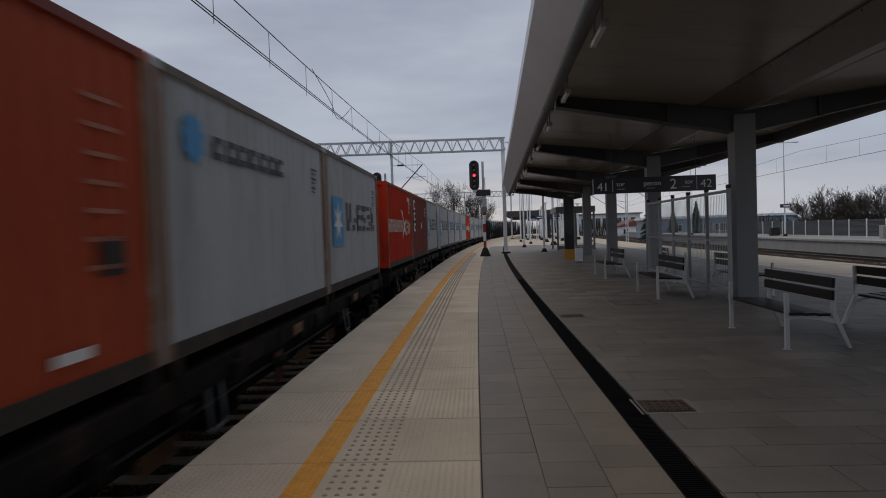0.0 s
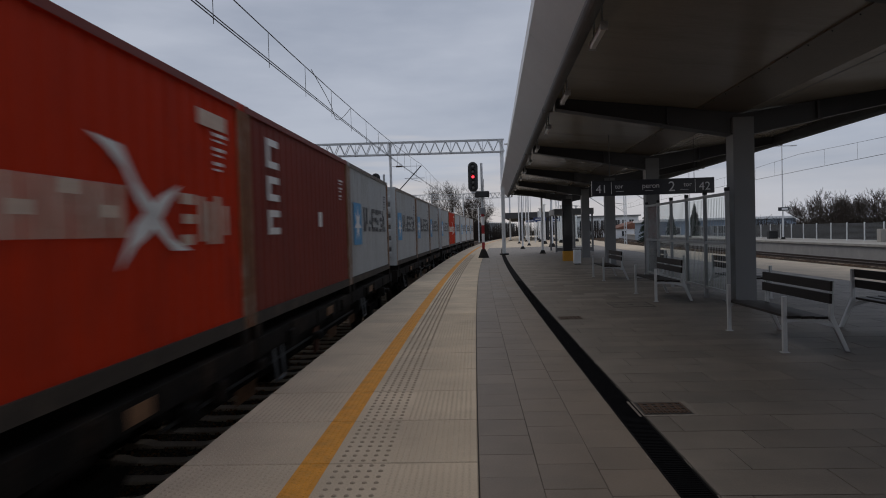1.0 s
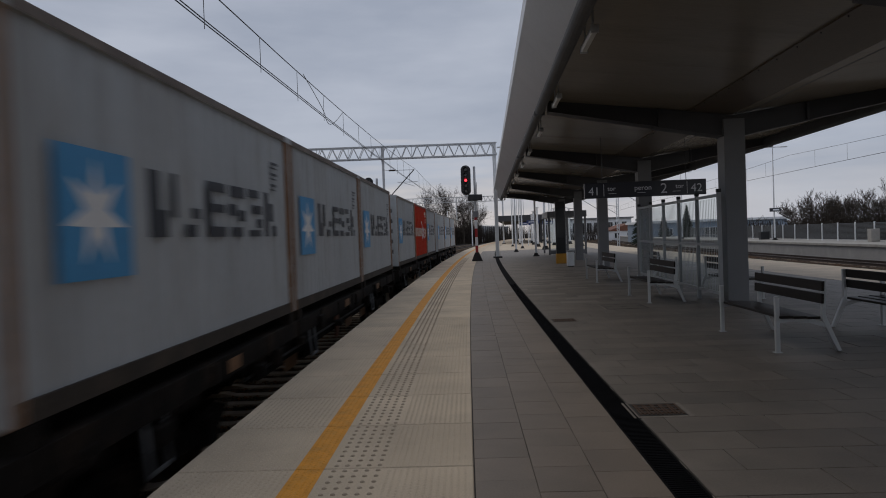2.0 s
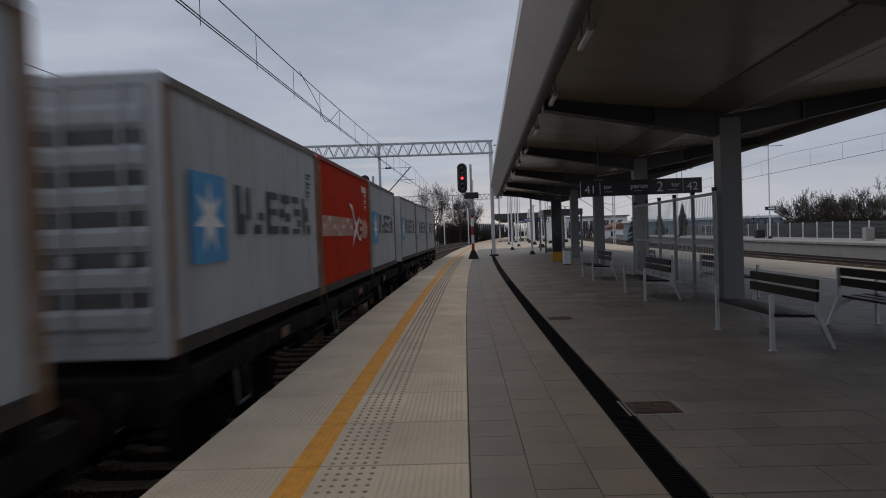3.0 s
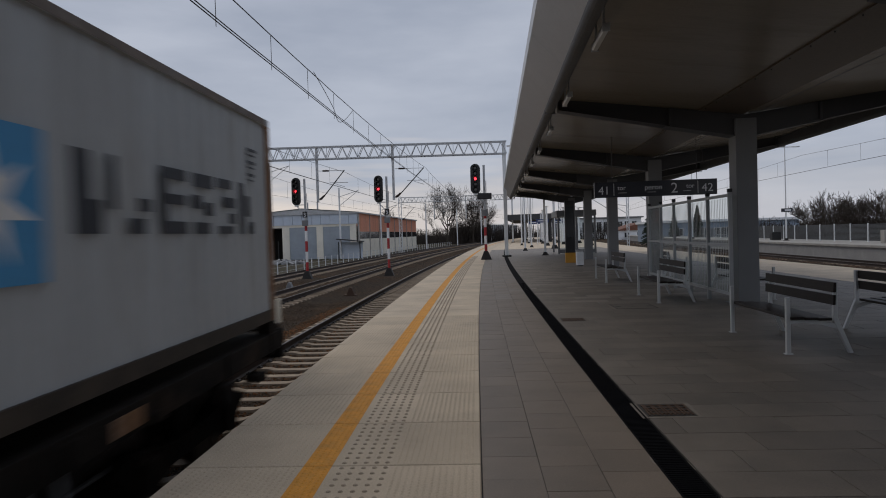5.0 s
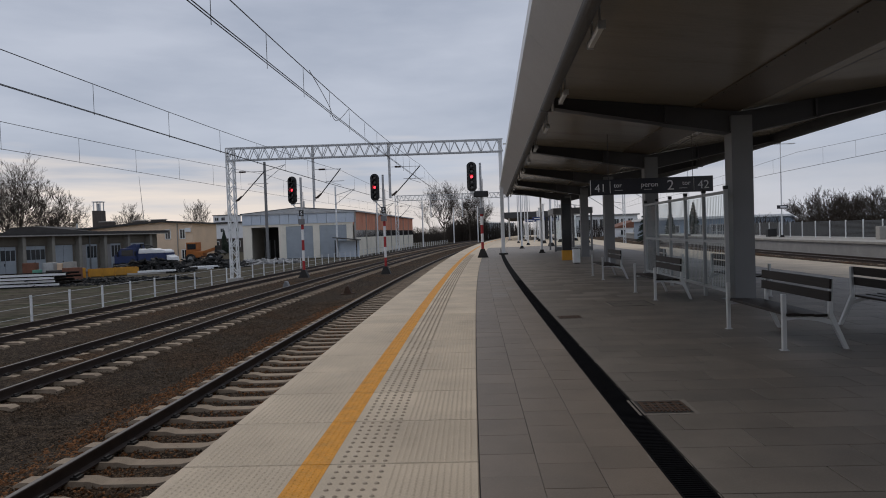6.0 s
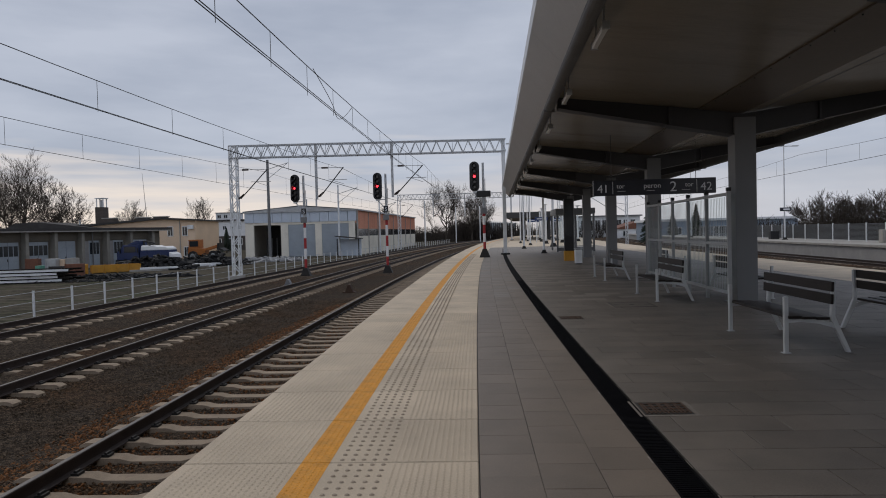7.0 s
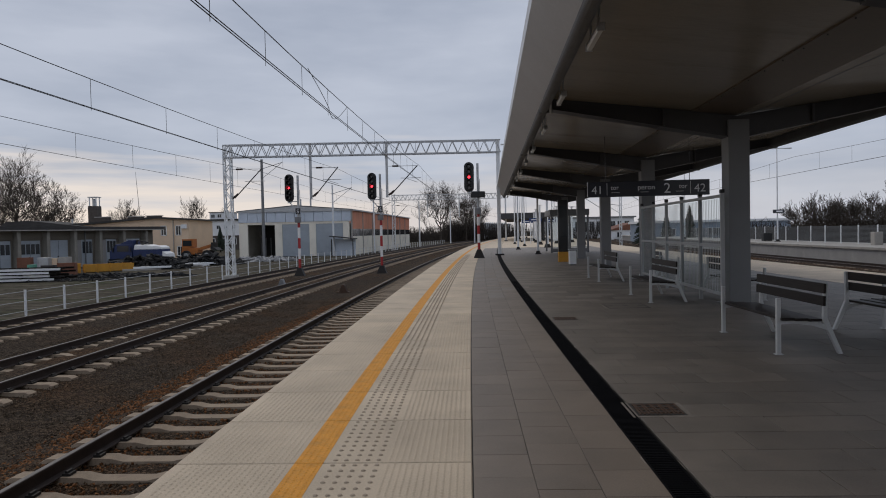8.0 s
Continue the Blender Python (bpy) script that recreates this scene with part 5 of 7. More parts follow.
for sx in (-0.44, 0.405):
    part("mortar_strip", Geo().box(sx, sx + 0.035, -0.4, 0.4, -0.02, 0.0035), M["mortar"], cover)
for sx in (-0.3, 0.3, 0.0):
    part("lifting_slot", Geo().box(sx - 0.05, sx + 0.05, -0.02, 0.02, 0.002, 0.006), M["black"], cover)


# ---- overhead line ----
def lattice_beam(geo, p, q, h, w, step):
    """A box girder of four chords with zigzag bars between them."""
    p, q = Vector(p), Vector(q)
    d = q - p
    n = max(2, int(d.length / step))
    side = d.normalized().cross(Vector((0, 0, 1))) * w / 2
    for s in (-1, 1):
        for z in (0, h):
            geo.bar(p + side * s + Vector((0, 0, z)), q + side * s + Vector((0, 0, z)), 0.07)
        for i in range(n):
            a, b, m = p + d * i / n, p + d * (i + 1) / n, p + d * (i + 0.5) / n
            geo.bar(a + side * s, m + side * s + Vector((0, 0, h)), 0.04)
            geo.bar(m + side * s + Vector((0, 0, h)), b + side * s, 0.04)
    for i in range(0, n + 1, 3):
        a = p + d * i / n
        geo.bar(a - side, a + side, 0.04)
        geo.bar(a + side, a - side + Vector((0, 0, h)), 0.03)


def lattice_mast(geo, base, top, w):
    base = Vector(base)
    h = top - base.z
    for sx in (-1, 1):
        for sy in (-1, 1):
            geo.bar(base + Vector((sx * w / 2, sy * w / 2, 0)), base + Vector((sx * w / 2, sy * w / 2, h)), 0.075, up=(1, 0, 0))
    n = int(h / 0.55)
    for i in range(n):
        z0, z1 = h * i / n, h * (i + 1) / n
        k = (-1) ** i
        for s in (-1, 1):
            geo.bar(base + Vector((-k * w / 2, s * w / 2, z0)), base + Vector((k * w / 2, s * w / 2, z1)), 0.045, up=(1, 0, 0))
            geo.bar(base + Vector((s * w / 2, -k * w / 2, z0)), base + Vector((s * w / 2, k * w / 2, z1)), 0.045, up=(1, 0, 0))


CONTACT, CARRIER = 4.78, 5.85


def cantilever(parent, root, tip_x):
    """Slanting tube with insulator, top stay and steady arm; root is on the post, tip over the track."""
    x0, y, z0 = root
    s = 1 if tip_x > x0 else -1
    a = part("cantilever_tube", Geo().tube((x0 + s * 0.12, y, z0), (tip_x, y, CARRIER), 0.035), M["beam"], parent)
    part("insulator", Geo().tube((x0, y, z0 + 0.0), (x0 + s * 0.35, y, z0 + 0.28), 0.06), M["rail_side"], a)
    part("top_stay", Geo().tube((x0, y, CARRIER - 0.02), (tip_x, y, CARRIER - 0.02), 0.016, n=6), M["galv"], parent)
    part("stay_insulator", Geo().tube((x0 + s * 0.25, y, CARRIER - 0.02), (x0 + s * 0.65, y, CARRIER - 0.02), 0.055), M["rail_side"], parent)
    mx = x0 + 0.42 * (tip_x - x0)
    part("registration_tube", Geo().tube((mx, y, CONTACT + 0.28), (tip_x + s * 0.2, y, CONTACT + 0.28), 0.018, n=6), M["galv"], parent)
    part("steady_arm", Geo().tube((tip_x - s * 0.7, y, CONTACT + 0.24), (tip_x, y, CONTACT), 0.014, n=6), M["galv"], parent)


def gantry(y, ztop, left, right, hang, label):
    t = thing("overhead_gantry", label, "overhead line gantry", "gantries over the tracks", "structure")
    g = Geo()
    lattice_mast(g, on(left, y, -1.3), ztop, 0.42)
    part("mast", g, M["pale_steel"], t)
    part("mast_plinth", Geo().box(-0.4, 0.4, -0.4, 0.4, -0.3, 0.35, Matrix.Translation(on(left, y, -1.25))), M["concrete"], t)
    part("mast", Geo().bar(on(right, y, 0.0), on(right, y, ztop), 0.22, 0.22, up=(1, 0, 0)), M["pale_steel"], t, bevel=0.015)
    part("foot_plate", Geo().box(-0.27, 0.27, -0.27, 0.27, 0, 0.1, Matrix.Translation(on(right, y, 0))), M["iron"], t)
    g = Geo()
    lattice_beam(g, on(left - 0.2, y, ztop - 0.78), on(right + 0.15, y, ztop - 0.78), 0.76, 0.5, 0.66)
    part("girder", g, M["galv"], t)
    for post_off, axis in hang:
        x = edge(y) + post_off
        if post_off > left + 1:
            g = Geo().bar((x, y, ztop), (x, y, 3.85), 0.15, up=(1, 0, 0))
            part("drop_post", g, M["galv"], t, bevel=0.01)
        cantilever(t, (x + 0.1, y, 4.0), edge(y) + axis)
    return t


HANG = [(-13.72, -11.75), (-8.65, -6.9), (-3.80, -1.84)]
gantry(42, 7.36, -13.9, 3.3, HANG, "grey steel lattice gantry carrying overhead wires across three tracks")
gantry(101, 7.4, -13.9, 3.3, HANG, "distant grey lattice gantry across the tracks")


def wires(axis, label, y0s, drop=0.45, wide=0.055, contact=4.78, carrier=5.8, gap=3.76):
    t = thing("overhead_line", label, "overhead wire", "overhead wires", "structure")
    for k in range(2):
        if k and axis < -8:
            continue
        g = Geo()
        pts = []
        for i in range(len(y0s) - 1):
            for q in range(8):
                f = q / 8
                z_off = 0.2 if i % 2 else -0.2
                pts.append(on(axis + 0.1 + z_off * (1 - 2 * f) * 0.5 + k * wide, y0s[i] + (y0s[i + 1] - y0s[i]) * f, contact))
        for a, b in zip(pts, pts[1:]):
            g.tube(a, b, 0.009, n=6)
        part("contact_wire", g, M["iron"], t)
    g, d = Geo(), Geo()
    for i in range(len(y0s) - 1):
        ya, yb = y0s[i], y0s[i + 1]
        n, last = 16, None
        for j in range(n + 1):
            f = j / n
            y = ya + (yb - ya) * f
            z = carrier - drop * 4 * f * (1 - f)
            p = on(axis + ((0.2 if (i % 2) else -0.2) * (1 - 2 * f)) * (0.5 if axis > -2 else 0.3), y, z)
            if last is not None:
                g.tube(last, p, 0.010, n=6, caps=False)
            last = p
        m = int((yb - ya) / gap)
        for j in range(1, m):
            f = j / m
            y = ya + (yb - ya) * f
            z = carrier - drop * 4 * f * (1 - f)
            d.tube(on(axis, y, contact), on(axis, y, z - 0.005), 0.006, n=5)
    part("carrier_wire", g, M["iron"], t)
    tagged(part("droppers", d, M["iron"], t), "thin hanging droppers")
    return t


SPANS = [-22, 42, 101, 160]
wires(AXES[0], "doubled contact wire and sagging carrier wire over the platform track", SPANS, 0.40, contact=4.79, carrier=5.85, gap=2.66)
wires(AXES[1], "contact wire and carrier wire over the middle track", SPANS, 0.38, contact=4.6, carrier=5.7)
wires(AXES[2] - 0.1, "contact wire and carrier wire over the yard-side track", SPANS, 0.44, contact=4.42, carrier=5.65)
wires(AXES_RIGHT[1], "overhead wires along the opposite platform", [-12, 48, 100, 150], contact=5.3, carrier=6.5)

g = Geo()                                                    # slack jumper from carrier to contact wire and back
prev = None
for j in range(17):
    f = j / 16
    zz = 5.45 - 0.58 * f * 2 if f < 0.5 else 4.79 + 0.61 * (2 * f - 1) ** 1.6
    p = on(AXES[0] + 0.1 + 0.08 * math.sin(f * 6.3), 15.5 + 4.6 * f, zz - 0.12 * math.sin(math.pi * ((f * 2) % 1)))
    if prev is not None:
        g.tube(prev, p, 0.008, n=5)
    prev = p
tagged(part("jumper_cable", g, M["iron"]), "slack jumper cable between overhead wires", "cable", kind="structure")

# ---- signals ----
def signal(off, y, z0, top, label, lamp, box=False):
    """Tall light signal: banded post, screen with five lamps and hoods."""
    t = thing("railway_signal", label, "railway signal", "light signals", at=spot(off, y, z0))
    part("foot", Geo().prism([(-0.32, 0.0), (0.32, 0.0), (0.12, 0.5), (-0.12, 0.5)], -0.2, 0.2), M["iron"], t, bevel=0.01)
    band, n = (top - 2.6 - 0.4), 5
    for i in range(n):
        a = 0.4 + band * i / n
        part("post_band", Geo().tube((0, 0, a), (0, 0, a + band / n), 0.085, n=14), M["signal_red" if i % 2 == 0 else "white"], t)
    part("upper_post", Geo().tube((0, 0, top - 2.6), (0, 0, top + 0.02), 0.07, n=12), M["galv"], t)
    part("rear_conduit", Geo().tube((0.1, 0.05, top - 2.6), (0.1, 0.05, top - 0.9), 0.02, n=6), M["galv"], t)
    part("head_bracket", Geo().box(-0.62, -0.38, -0.2, -0.08, top - 1.72, top - 1.6).bar((-0.5, -0.12, top - 1.7), (-0.28, -0.06, top - 1.95), 0.05), M["pale_steel"], t, "pale steel head bracket", bevel=0.01)
    h = part("lamp_screen", Geo().prism([(-0.30 + 0.3 + 0.29 * math.cos(a) - 0.5, (0.58 if math.sin(a) > 0 else -0.58) + 0.29 * math.sin(a)) for a in [math.pi * k / 12 + 1e-6 for k in range(24)]], -0.2, -0.14), M["black"], t,
             "black rounded signal screen", at=pose(0, 0, top - 0.78))
    for k in range(5):
        z = 0.62 - k * 0.31
        part("hood", Geo().tube((-0.5, -0.5, z), (-0.5, -0.2, z), 0.125, n=12, caps=False), M["black"], h)
        part("lens", Geo().tube((-0.5, -0.215, z), (-0.5, -0.205, z), 0.08, n=14), M["red_glow"] if k == lamp else M["pane_dark"], h)
    part("bracket", Geo().bar((-0.5, -0.1, top - 1.7), (0, 0, top - 2.25), 0.06).bar((-0.5, -0.1, top - 1.62), (0, 0, top - 1.62), 0.05), M["galv"], t)
    part("cable_box", Geo().box(-0.18, 0.18, -0.22, -0.06, top - 2.95, top - 2.6), M["column"], t, bevel=0.01)
    if box:
        part("sign_plate", Geo().box(-0.42, 0.42, -0.2, 0.0, top - 1.98, top - 1.62), M["black"], t, bevel=0.05)
    else:
        p = part("sign_plate", Geo().box(-0.15, 0.15, -0.14, -0.1, top - 2.42, top - 2.05), M["black"], t, "small black plate with a white character")
        lettering("S", 0.0, top - 2.38, 0.34, p).matrix_basis = pose(0, -0.145, top - 2.36, 90)
    return t


signal(2.05, 38.4, 0.0, 5.5, "red and white banded light signal on the platform, showing red", 2, True)
signal(-4.28, 42.2, -1.0, 6.35, "red and white banded light signal between the tracks, showing red", 2)
signal(-9.34, 41.5, -1.0, 6.3, "red and white banded light signal between the yard tracks, showing red", 2)

# small things between the tracks
for off, y, lab in ((-4.4, 31.5, "low brown steel track box"), (-8.9, 36.5, "low grey cable cover")):
    t = thing("track_box", lab + " on the ballast", "track box", at=spot(off, y, -1.22))
    part("lid", Geo().prism([(-0.2, 0.0), (0.2, 0.0), (0.05, 0.36), (-0.06, 0.36)], -0.18, 0.18), M["rust_iron" if off > -6 else "column"], t, bevel=0.02)
    part("base_plate", Geo().box(-0.3, 0.3, -0.25, 0.25, -0.05, 0.02), M["rust_iron"], t)

# ---- low fence along the yard ----
def yard_fence(off, y0, y1, gap, z, h, label):
    t = thing("fence", label, "fence", kind="structure")
    me = mesh_of("fence_post", Geo().box(-0.03, 0.03, -0.03, 0.03, 0, h), M["pale_steel"])
    y, last = y0, None
    rails = [Geo() for _ in range(3)]
    while y <= y1:
        part("fence_post", me, None, t, at=spot(off, y, z))
        if last is not None:
            for k, r in enumerate(rails):
                r.tube(on(off, last, z + h * (0.35 + 0.3 * k)), on(off, y, z + h * (0.35 + 0.3 * k)), 0.010, n=6, caps=False)
        last = y
        y += gap
    for r in rails:
        part("fence_rail", r, M["galv"], t)
    return t


yard_fence(-13.75, 14.5, 150, 2.15, -1.3, 1.15, "low grey steel fence with thin rails along the yard")


# ---- yard and buildings beyond the tracks ----
def window_unit(parent, m, w, h, bars=1, name="window", pane="pane_dark"):
    """A framed window set in a wall that faces the local -y side; m puts its middle."""
    p = part(name, Geo().box(-w / 2, w / 2, -0.02, 0.08, -h / 2, h / 2), M[pane], parent, at=m)
    g = Geo()
    for s in (-1, 1):
        g.box(s * w / 2 - 0.05, s * w / 2 + 0.05, -0.06, 0.0, -h / 2 - 0.05, h / 2 + 0.05)
        g.box(-w / 2 - 0.05, w / 2 + 0.05, -0.06, 0.0, s * h / 2 - 0.05, s * h / 2 + 0.05)
    for i in range(1, bars + 1):
        x = -w / 2 + w * i / (bars + 1)
        g.box(x - 0.03, x + 0.03, -0.05, 0.0, -h / 2, h / 2)
    part("window_frame", g, M["white"], p)
    return p


# row of garages
A = pose(-33.3, 78.0, -1.3, 0, 0, math.degrees(math.atan2(16.0, 8.7)) + 180)
row_g = thing("garage_row", "long low grey-plastered garage row with pale double doors", "garage building", at=A)
part("rear_body", Geo().box(0.0, 34.4, -7.0, -0.55, 0, 3.9), M["plaster"], row_g)
part("roof", Geo().box(-0.5, 34.9, -7.3, 0.75, 3.9, 4.22), M["roofing"], row_g, bevel=0.03)
part("roof_edge", Geo().box(-0.5, 34.9, 0.75, 0.83, 3.98, 4.26), M["roofing"], row_g, "dark tarred roof edge")
part("eave_board", Geo().box(-0.5, 34.9, 0.70, 0.80, 3.86, 3.98), M["concrete"], row_g, "pale eave board")
part("plinth", Geo().box(0.0, 34.4, -0.56, -0.3, 0, 0.25), M["concrete"], row_g)
for i in range(12):
    x = 1.5 + i * 2.85
    part("pillar", Geo().box(x - 0.16, x + 0.16, -0.56, 0.35, 0, 3.9), M["garage_pillar"], row_g, bevel=0.02)
    if i == 11:
        break
    c = x + 1.42
    wall = part("recessed_wall", Geo().box(x + 0.16, x + 2.69, -0.55, -0.42, 3.0, 3.9), M["plaster"], row_g)
    solid = i == 3
    if i in (1, 2):                                          # one leaf folded back, one with glass
        part("open_leaf", Geo().box(c + 0.42, c + 0.95, -0.42, -0.34, 0.05, 2.85), M["white_wall"], row_g, "pale folded door leaf")
        d = part("door", Geo().box(c - 0.85, c + 0.36, -0.5, -0.40, 0.05, 2.9), M["door_grey"], row_g, "pale grey-blue glazed door")
        for k in range(3):
            part("door_window", Geo().box(c - 0.78 + k * 0.37, c - 0.48 + k * 0.37, -0.41, -0.385, 1.45, 2.7), M["pane_dark"], d)
        continue
    d = part("door", Geo().box(c - 0.98, c + 0.98, -0.5, -0.40, 0.05, 2.9), M["door_grey"], row_g, "pale grey-blue double garage door")
    part("door_gap", Geo().box(c - 0.012, c + 0.012, -0.405, -0.395, 0.05, 2.85), M["black"], d)
    part("door_handle", Geo().box(c + 0.06, c + 0.12, -0.40, -0.34, 1.05, 1.3), M["iron"], d)
    if not solid:
        for k in range(4):
            part("door_window", Geo().box(c - 0.90 + k * 0.46, c - 0.52 + k * 0.46, -0.41, -0.385, 1.55, 2.55), M["pane_dark"], d)
part("wall_pipe", Geo().tube((8.6, -0.3, 0), (8.6, -0.3, 3.9), 0.06), M["column"], row_g)

# low storehouse behind the garages, its dark roof showing over theirs
store = thing("storehouse", "low plastered storehouse with a dark sloping tar roof", "building", at=pose(-54.5, 93.0, -1.3))
part("wall", Geo().box(-7.5, 5.2, 0, 8, 0, 4.3), M["plaster"], store)
part("roof", Geo().prism([(-8.0, 4.3), (5.6, 4.3), (5.2, 4.75), (-3.0, 5.75), (-6.0, 5.6)], -0.4, 8.4), M["roofing"], store)
part("roof_vent", Geo().tube((1.5, 3, 4.8), (1.5, 3, 6.0), 0.12, n=10), M["galv"], store)

# two-storey yellow house behind
house = thing("office_building", "two-storey yellow plastered office building with a dark flat-pitched roof", "building", at=pose(-44.0, 95.0, -1.3))
part("wall", Geo().prism([(-13, 0), (8.2, 0), (8.2, 5.45), (3.5, 5.75), (-13, 4.6)], 0, 10), M["yellow_plaster"], house)
part("roof", Geo().prism([(-13.5, 4.55), (3.5, 5.74), (8.8, 5.40), (8.8, 5.62), (3.5, 6.0), (-13.5, 4.85)], -0.6, 10.4), M["roofing"], house)
part("downpipe", Geo().tube((6.0, -0.1, 0), (6.0, -0.1, 5.5), 0.07), M["concrete"], house)
for x, z in ((4.6, 3.95), (6.7, 3.95), (6.9, 1.0), (4.6, 1.0)):
    window_unit(house, pose(x, 0.0, z), 0.75, 1.35)
for x, z in ((7.6, 4.5), (7.6, 2.2), (-4.2, 3.8)):
    part("air_conditioner", Geo().box(x - 0.4, x + 0.4, -0.4, -0.02, z - 0.3, z + 0.3), M["pale_steel"], house, bevel=0.03)
for x, y in ((1.6, 4), (-6.5, 5), (-2, 6)):
    ch = part("chimney", Geo().box(x - 1.0, x + 1.0, y - 0.4, y + 0.4, 4.8, 6.2), M["brick"], house)
    part("chimney_cap", Geo().box(x - 1.15, x + 1.15, y - 0.5, y + 0.5, 6.2, 6.32), M["concrete"], ch)
mast = thing("antenna_mast", "thin grey antenna mast on the roof", "antenna", at=pose(-43.6, 97.0, 4.2))
part("pole", Geo().tube((0, 0, 0), (-0.5, 0, 7.2), 0.05, 0.02), M["column"], mast)
for z in (0.5, 1.2):
    part("crossbar", Geo().bar((-1.6, 0, z), (-0.6, 0, z + 0.4), 0.04), M["column"], mast)

stack = thing("chimney_stack", "square sooty brick chimney with a pale metal cage on top", "chimney", at=pose(-52.3, 101.0, -1.3))
part("shaft", Geo().box(-0.68, 0.68, -0.68, 0.68, 0, 8.0), M["brick"], stack)
for sx in (-0.5, 0.5):
    for sy in (-0.5, 0.5):
        part("cage_post", Geo().box(sx - 0.06, sx + 0.06, sy - 0.06, sy + 0.06, 8.0, 9.3), M["pale_steel"], stack)
part("cage_roof", Geo().box(-0.7, 0.7, -0.7, 0.7, 9.3, 9.42), M["pale_steel"], stack)
part("cowl", Geo().tube((0, 0, 8.0), (0, 0, 9.1), 0.3, n=12), M["galv"], stack)

white_house = thing("long_building", "long white two-storey building with a row of small square windows", "building", at=pose(-57.5, 150.0, -1.3))
part("wall", Geo().box(0, 24, 0, 12, 0, 6.6), M["white_plaster"], white_house)
part("roof", Geo().box(-0.4, 24.4, -0.5, 12.4, 6.6, 6.95), M["roofing"], white_house)
part("lower_storey", Geo().box(-0.2, 24.2, -0.2, 0.0, 0, 3.2), M["brick"], white_house, "dark lower storey")
part("stair_tower", Geo().box(4.4, 9.0, 4, 10, 6.95, 8.6), M["white_plaster"], white_house)
part("tower_roof", Geo().box(4.2, 9.2, 3.8, 10.2, 8.6, 8.75), M["roofing"], white_house)
for k in range(3):
    window_unit(white_house, pose(5.2 + k * 1.5, 3.98, 7.8), 0.9, 0.8)
for k in range(14):
    window_unit(white_house, pose(0.9 + k * 1.7, -0.02, 5.1), 0.8, 0.85)
for k in range(10):
    window_unit(white_house, pose(1.5 + k * 2.4, -0.22, 1.9), 1.3, 1.4)

# big maintenance shed
shed = thing("maintenance_shed", "gabled cream shed with three tall gates and rust-orange side cladding", "shed", at=pose(0, 0, -1.3))
GATES = [(-25.9, -22.2), (-21.2, -17.5), (-16.6, -12.9)]
cuts = [-27.1] + [v for gt in GATES for v in gt] + [-11.7]
for k in range(0, len(cuts), 2):
    part("gate_pier", Geo().box(cuts[k], cuts[k + 1], 90, 90.4, 0, 4.4), M["cream"], shed, bevel=0.02)
part("lintel", Geo().box(-27.1, -11.7, 90.02, 90.4, 4.4, 4.72), M["cream"], shed)
for k in range(12):
    x0, x1 = -27.1 + k * 15.4 / 12, -27.1 + (k + 1) * 15.4 / 12 - 0.05

    def top(x):
        return 6.2 + (6.85 - 6.2) * (1 - abs(x + 19.4) / 7.7)
    part("gable_panel", Geo().prism([(x0, 4.72), (x1, 4.72), (x1, top(x1)), (x0, top(x0))], 89.9, 90.3), M["blue_sheet"], shed)
part("gable_trim", Geo().prism([(-27.3, 6.22), (-19.4, 6.87), (-11.5, 6.22), (-11.5, 6.32), (-19.4, 7.0), (-27.3, 6.32)], 89.7, 90.4), M["galv"], shed)
for i, (x0, x1) in enumerate(GATES):
    if i == 0:
        # a dark sheet stands in for the shade inside the shed
        part("open_gateway", Geo().box(x0, x1, 97, 97.2, 0, 4.4), M["iron"], shed, "dark sheet for the shaded interior behind the open gate")
        for k in range(5):
            part("inner_post", Geo().box(x0 + 0.4 + k * 0.7, x0 + 0.5 + k * 0.7, 95, 95.1, 0, 2.6), M["column"], shed)
        continue
    gate = part("roller_gate", Geo().box(x0, x1, 90.12, 90.2, 0, 4.4), M["door_grey"], shed, "grey closed roller gate")
    for k in range(10):
        part("gate_slat", Geo().box(x0 + 0.05, x1 - 0.05, 90.08, 90.12, 0.05 + k * 0.43, 0.44 + k * 0.43), M["door_grey"], gate)


def along_side(f, out=0.0):
    return Vector((-11.7 + 5.4 * f + out, 90.0 + 58.0 * f, 0))


n = 24
for k in range(n):
    a, b = along_side(k / n), along_side((k + 1) / n)
    for z0, z1, mat, nm in ((0, 2.6, "cream", "side_wall_panel"), (2.6, 3.6, "pane_dark", "side_window"), (3.6, 6.15, "orange_sheet", "side_cladding")):
        part(nm, Geo().add([(a.x, a.y, z0), (b.x, b.y, z0), (b.x, b.y, z1), (a.x, a.y, z1), (a.x - 0.3, a.y, z0), (b.x - 0.3, b.y, z0), (b.x - 0.3, b.y, z1), (a.x - 0.3, a.y, z1)],
                           [(0, 1, 2, 3), (4, 7, 6, 5), (0, 3, 7, 4), (1, 5, 6, 2), (3, 2, 6, 7), (0, 4, 5, 1)]), M[mat], shed)
    if k % 3 == 0:
        part("side_post", Geo().box(a.x - 0.1, a.x + 0.12, a.y - 0.1, a.y + 0.1, 0, 6.1), M["concrete"], shed)
    for q in range(4):
        c = a + (b - a) * (q / 4)
        part("cladding_rib", Geo().box(c.x, c.x + 0.07, c.y - 0.05, c.y + 0.05, 3.62, 6.1), M["orange_sheet"], shed)
e = along_side(1.0)
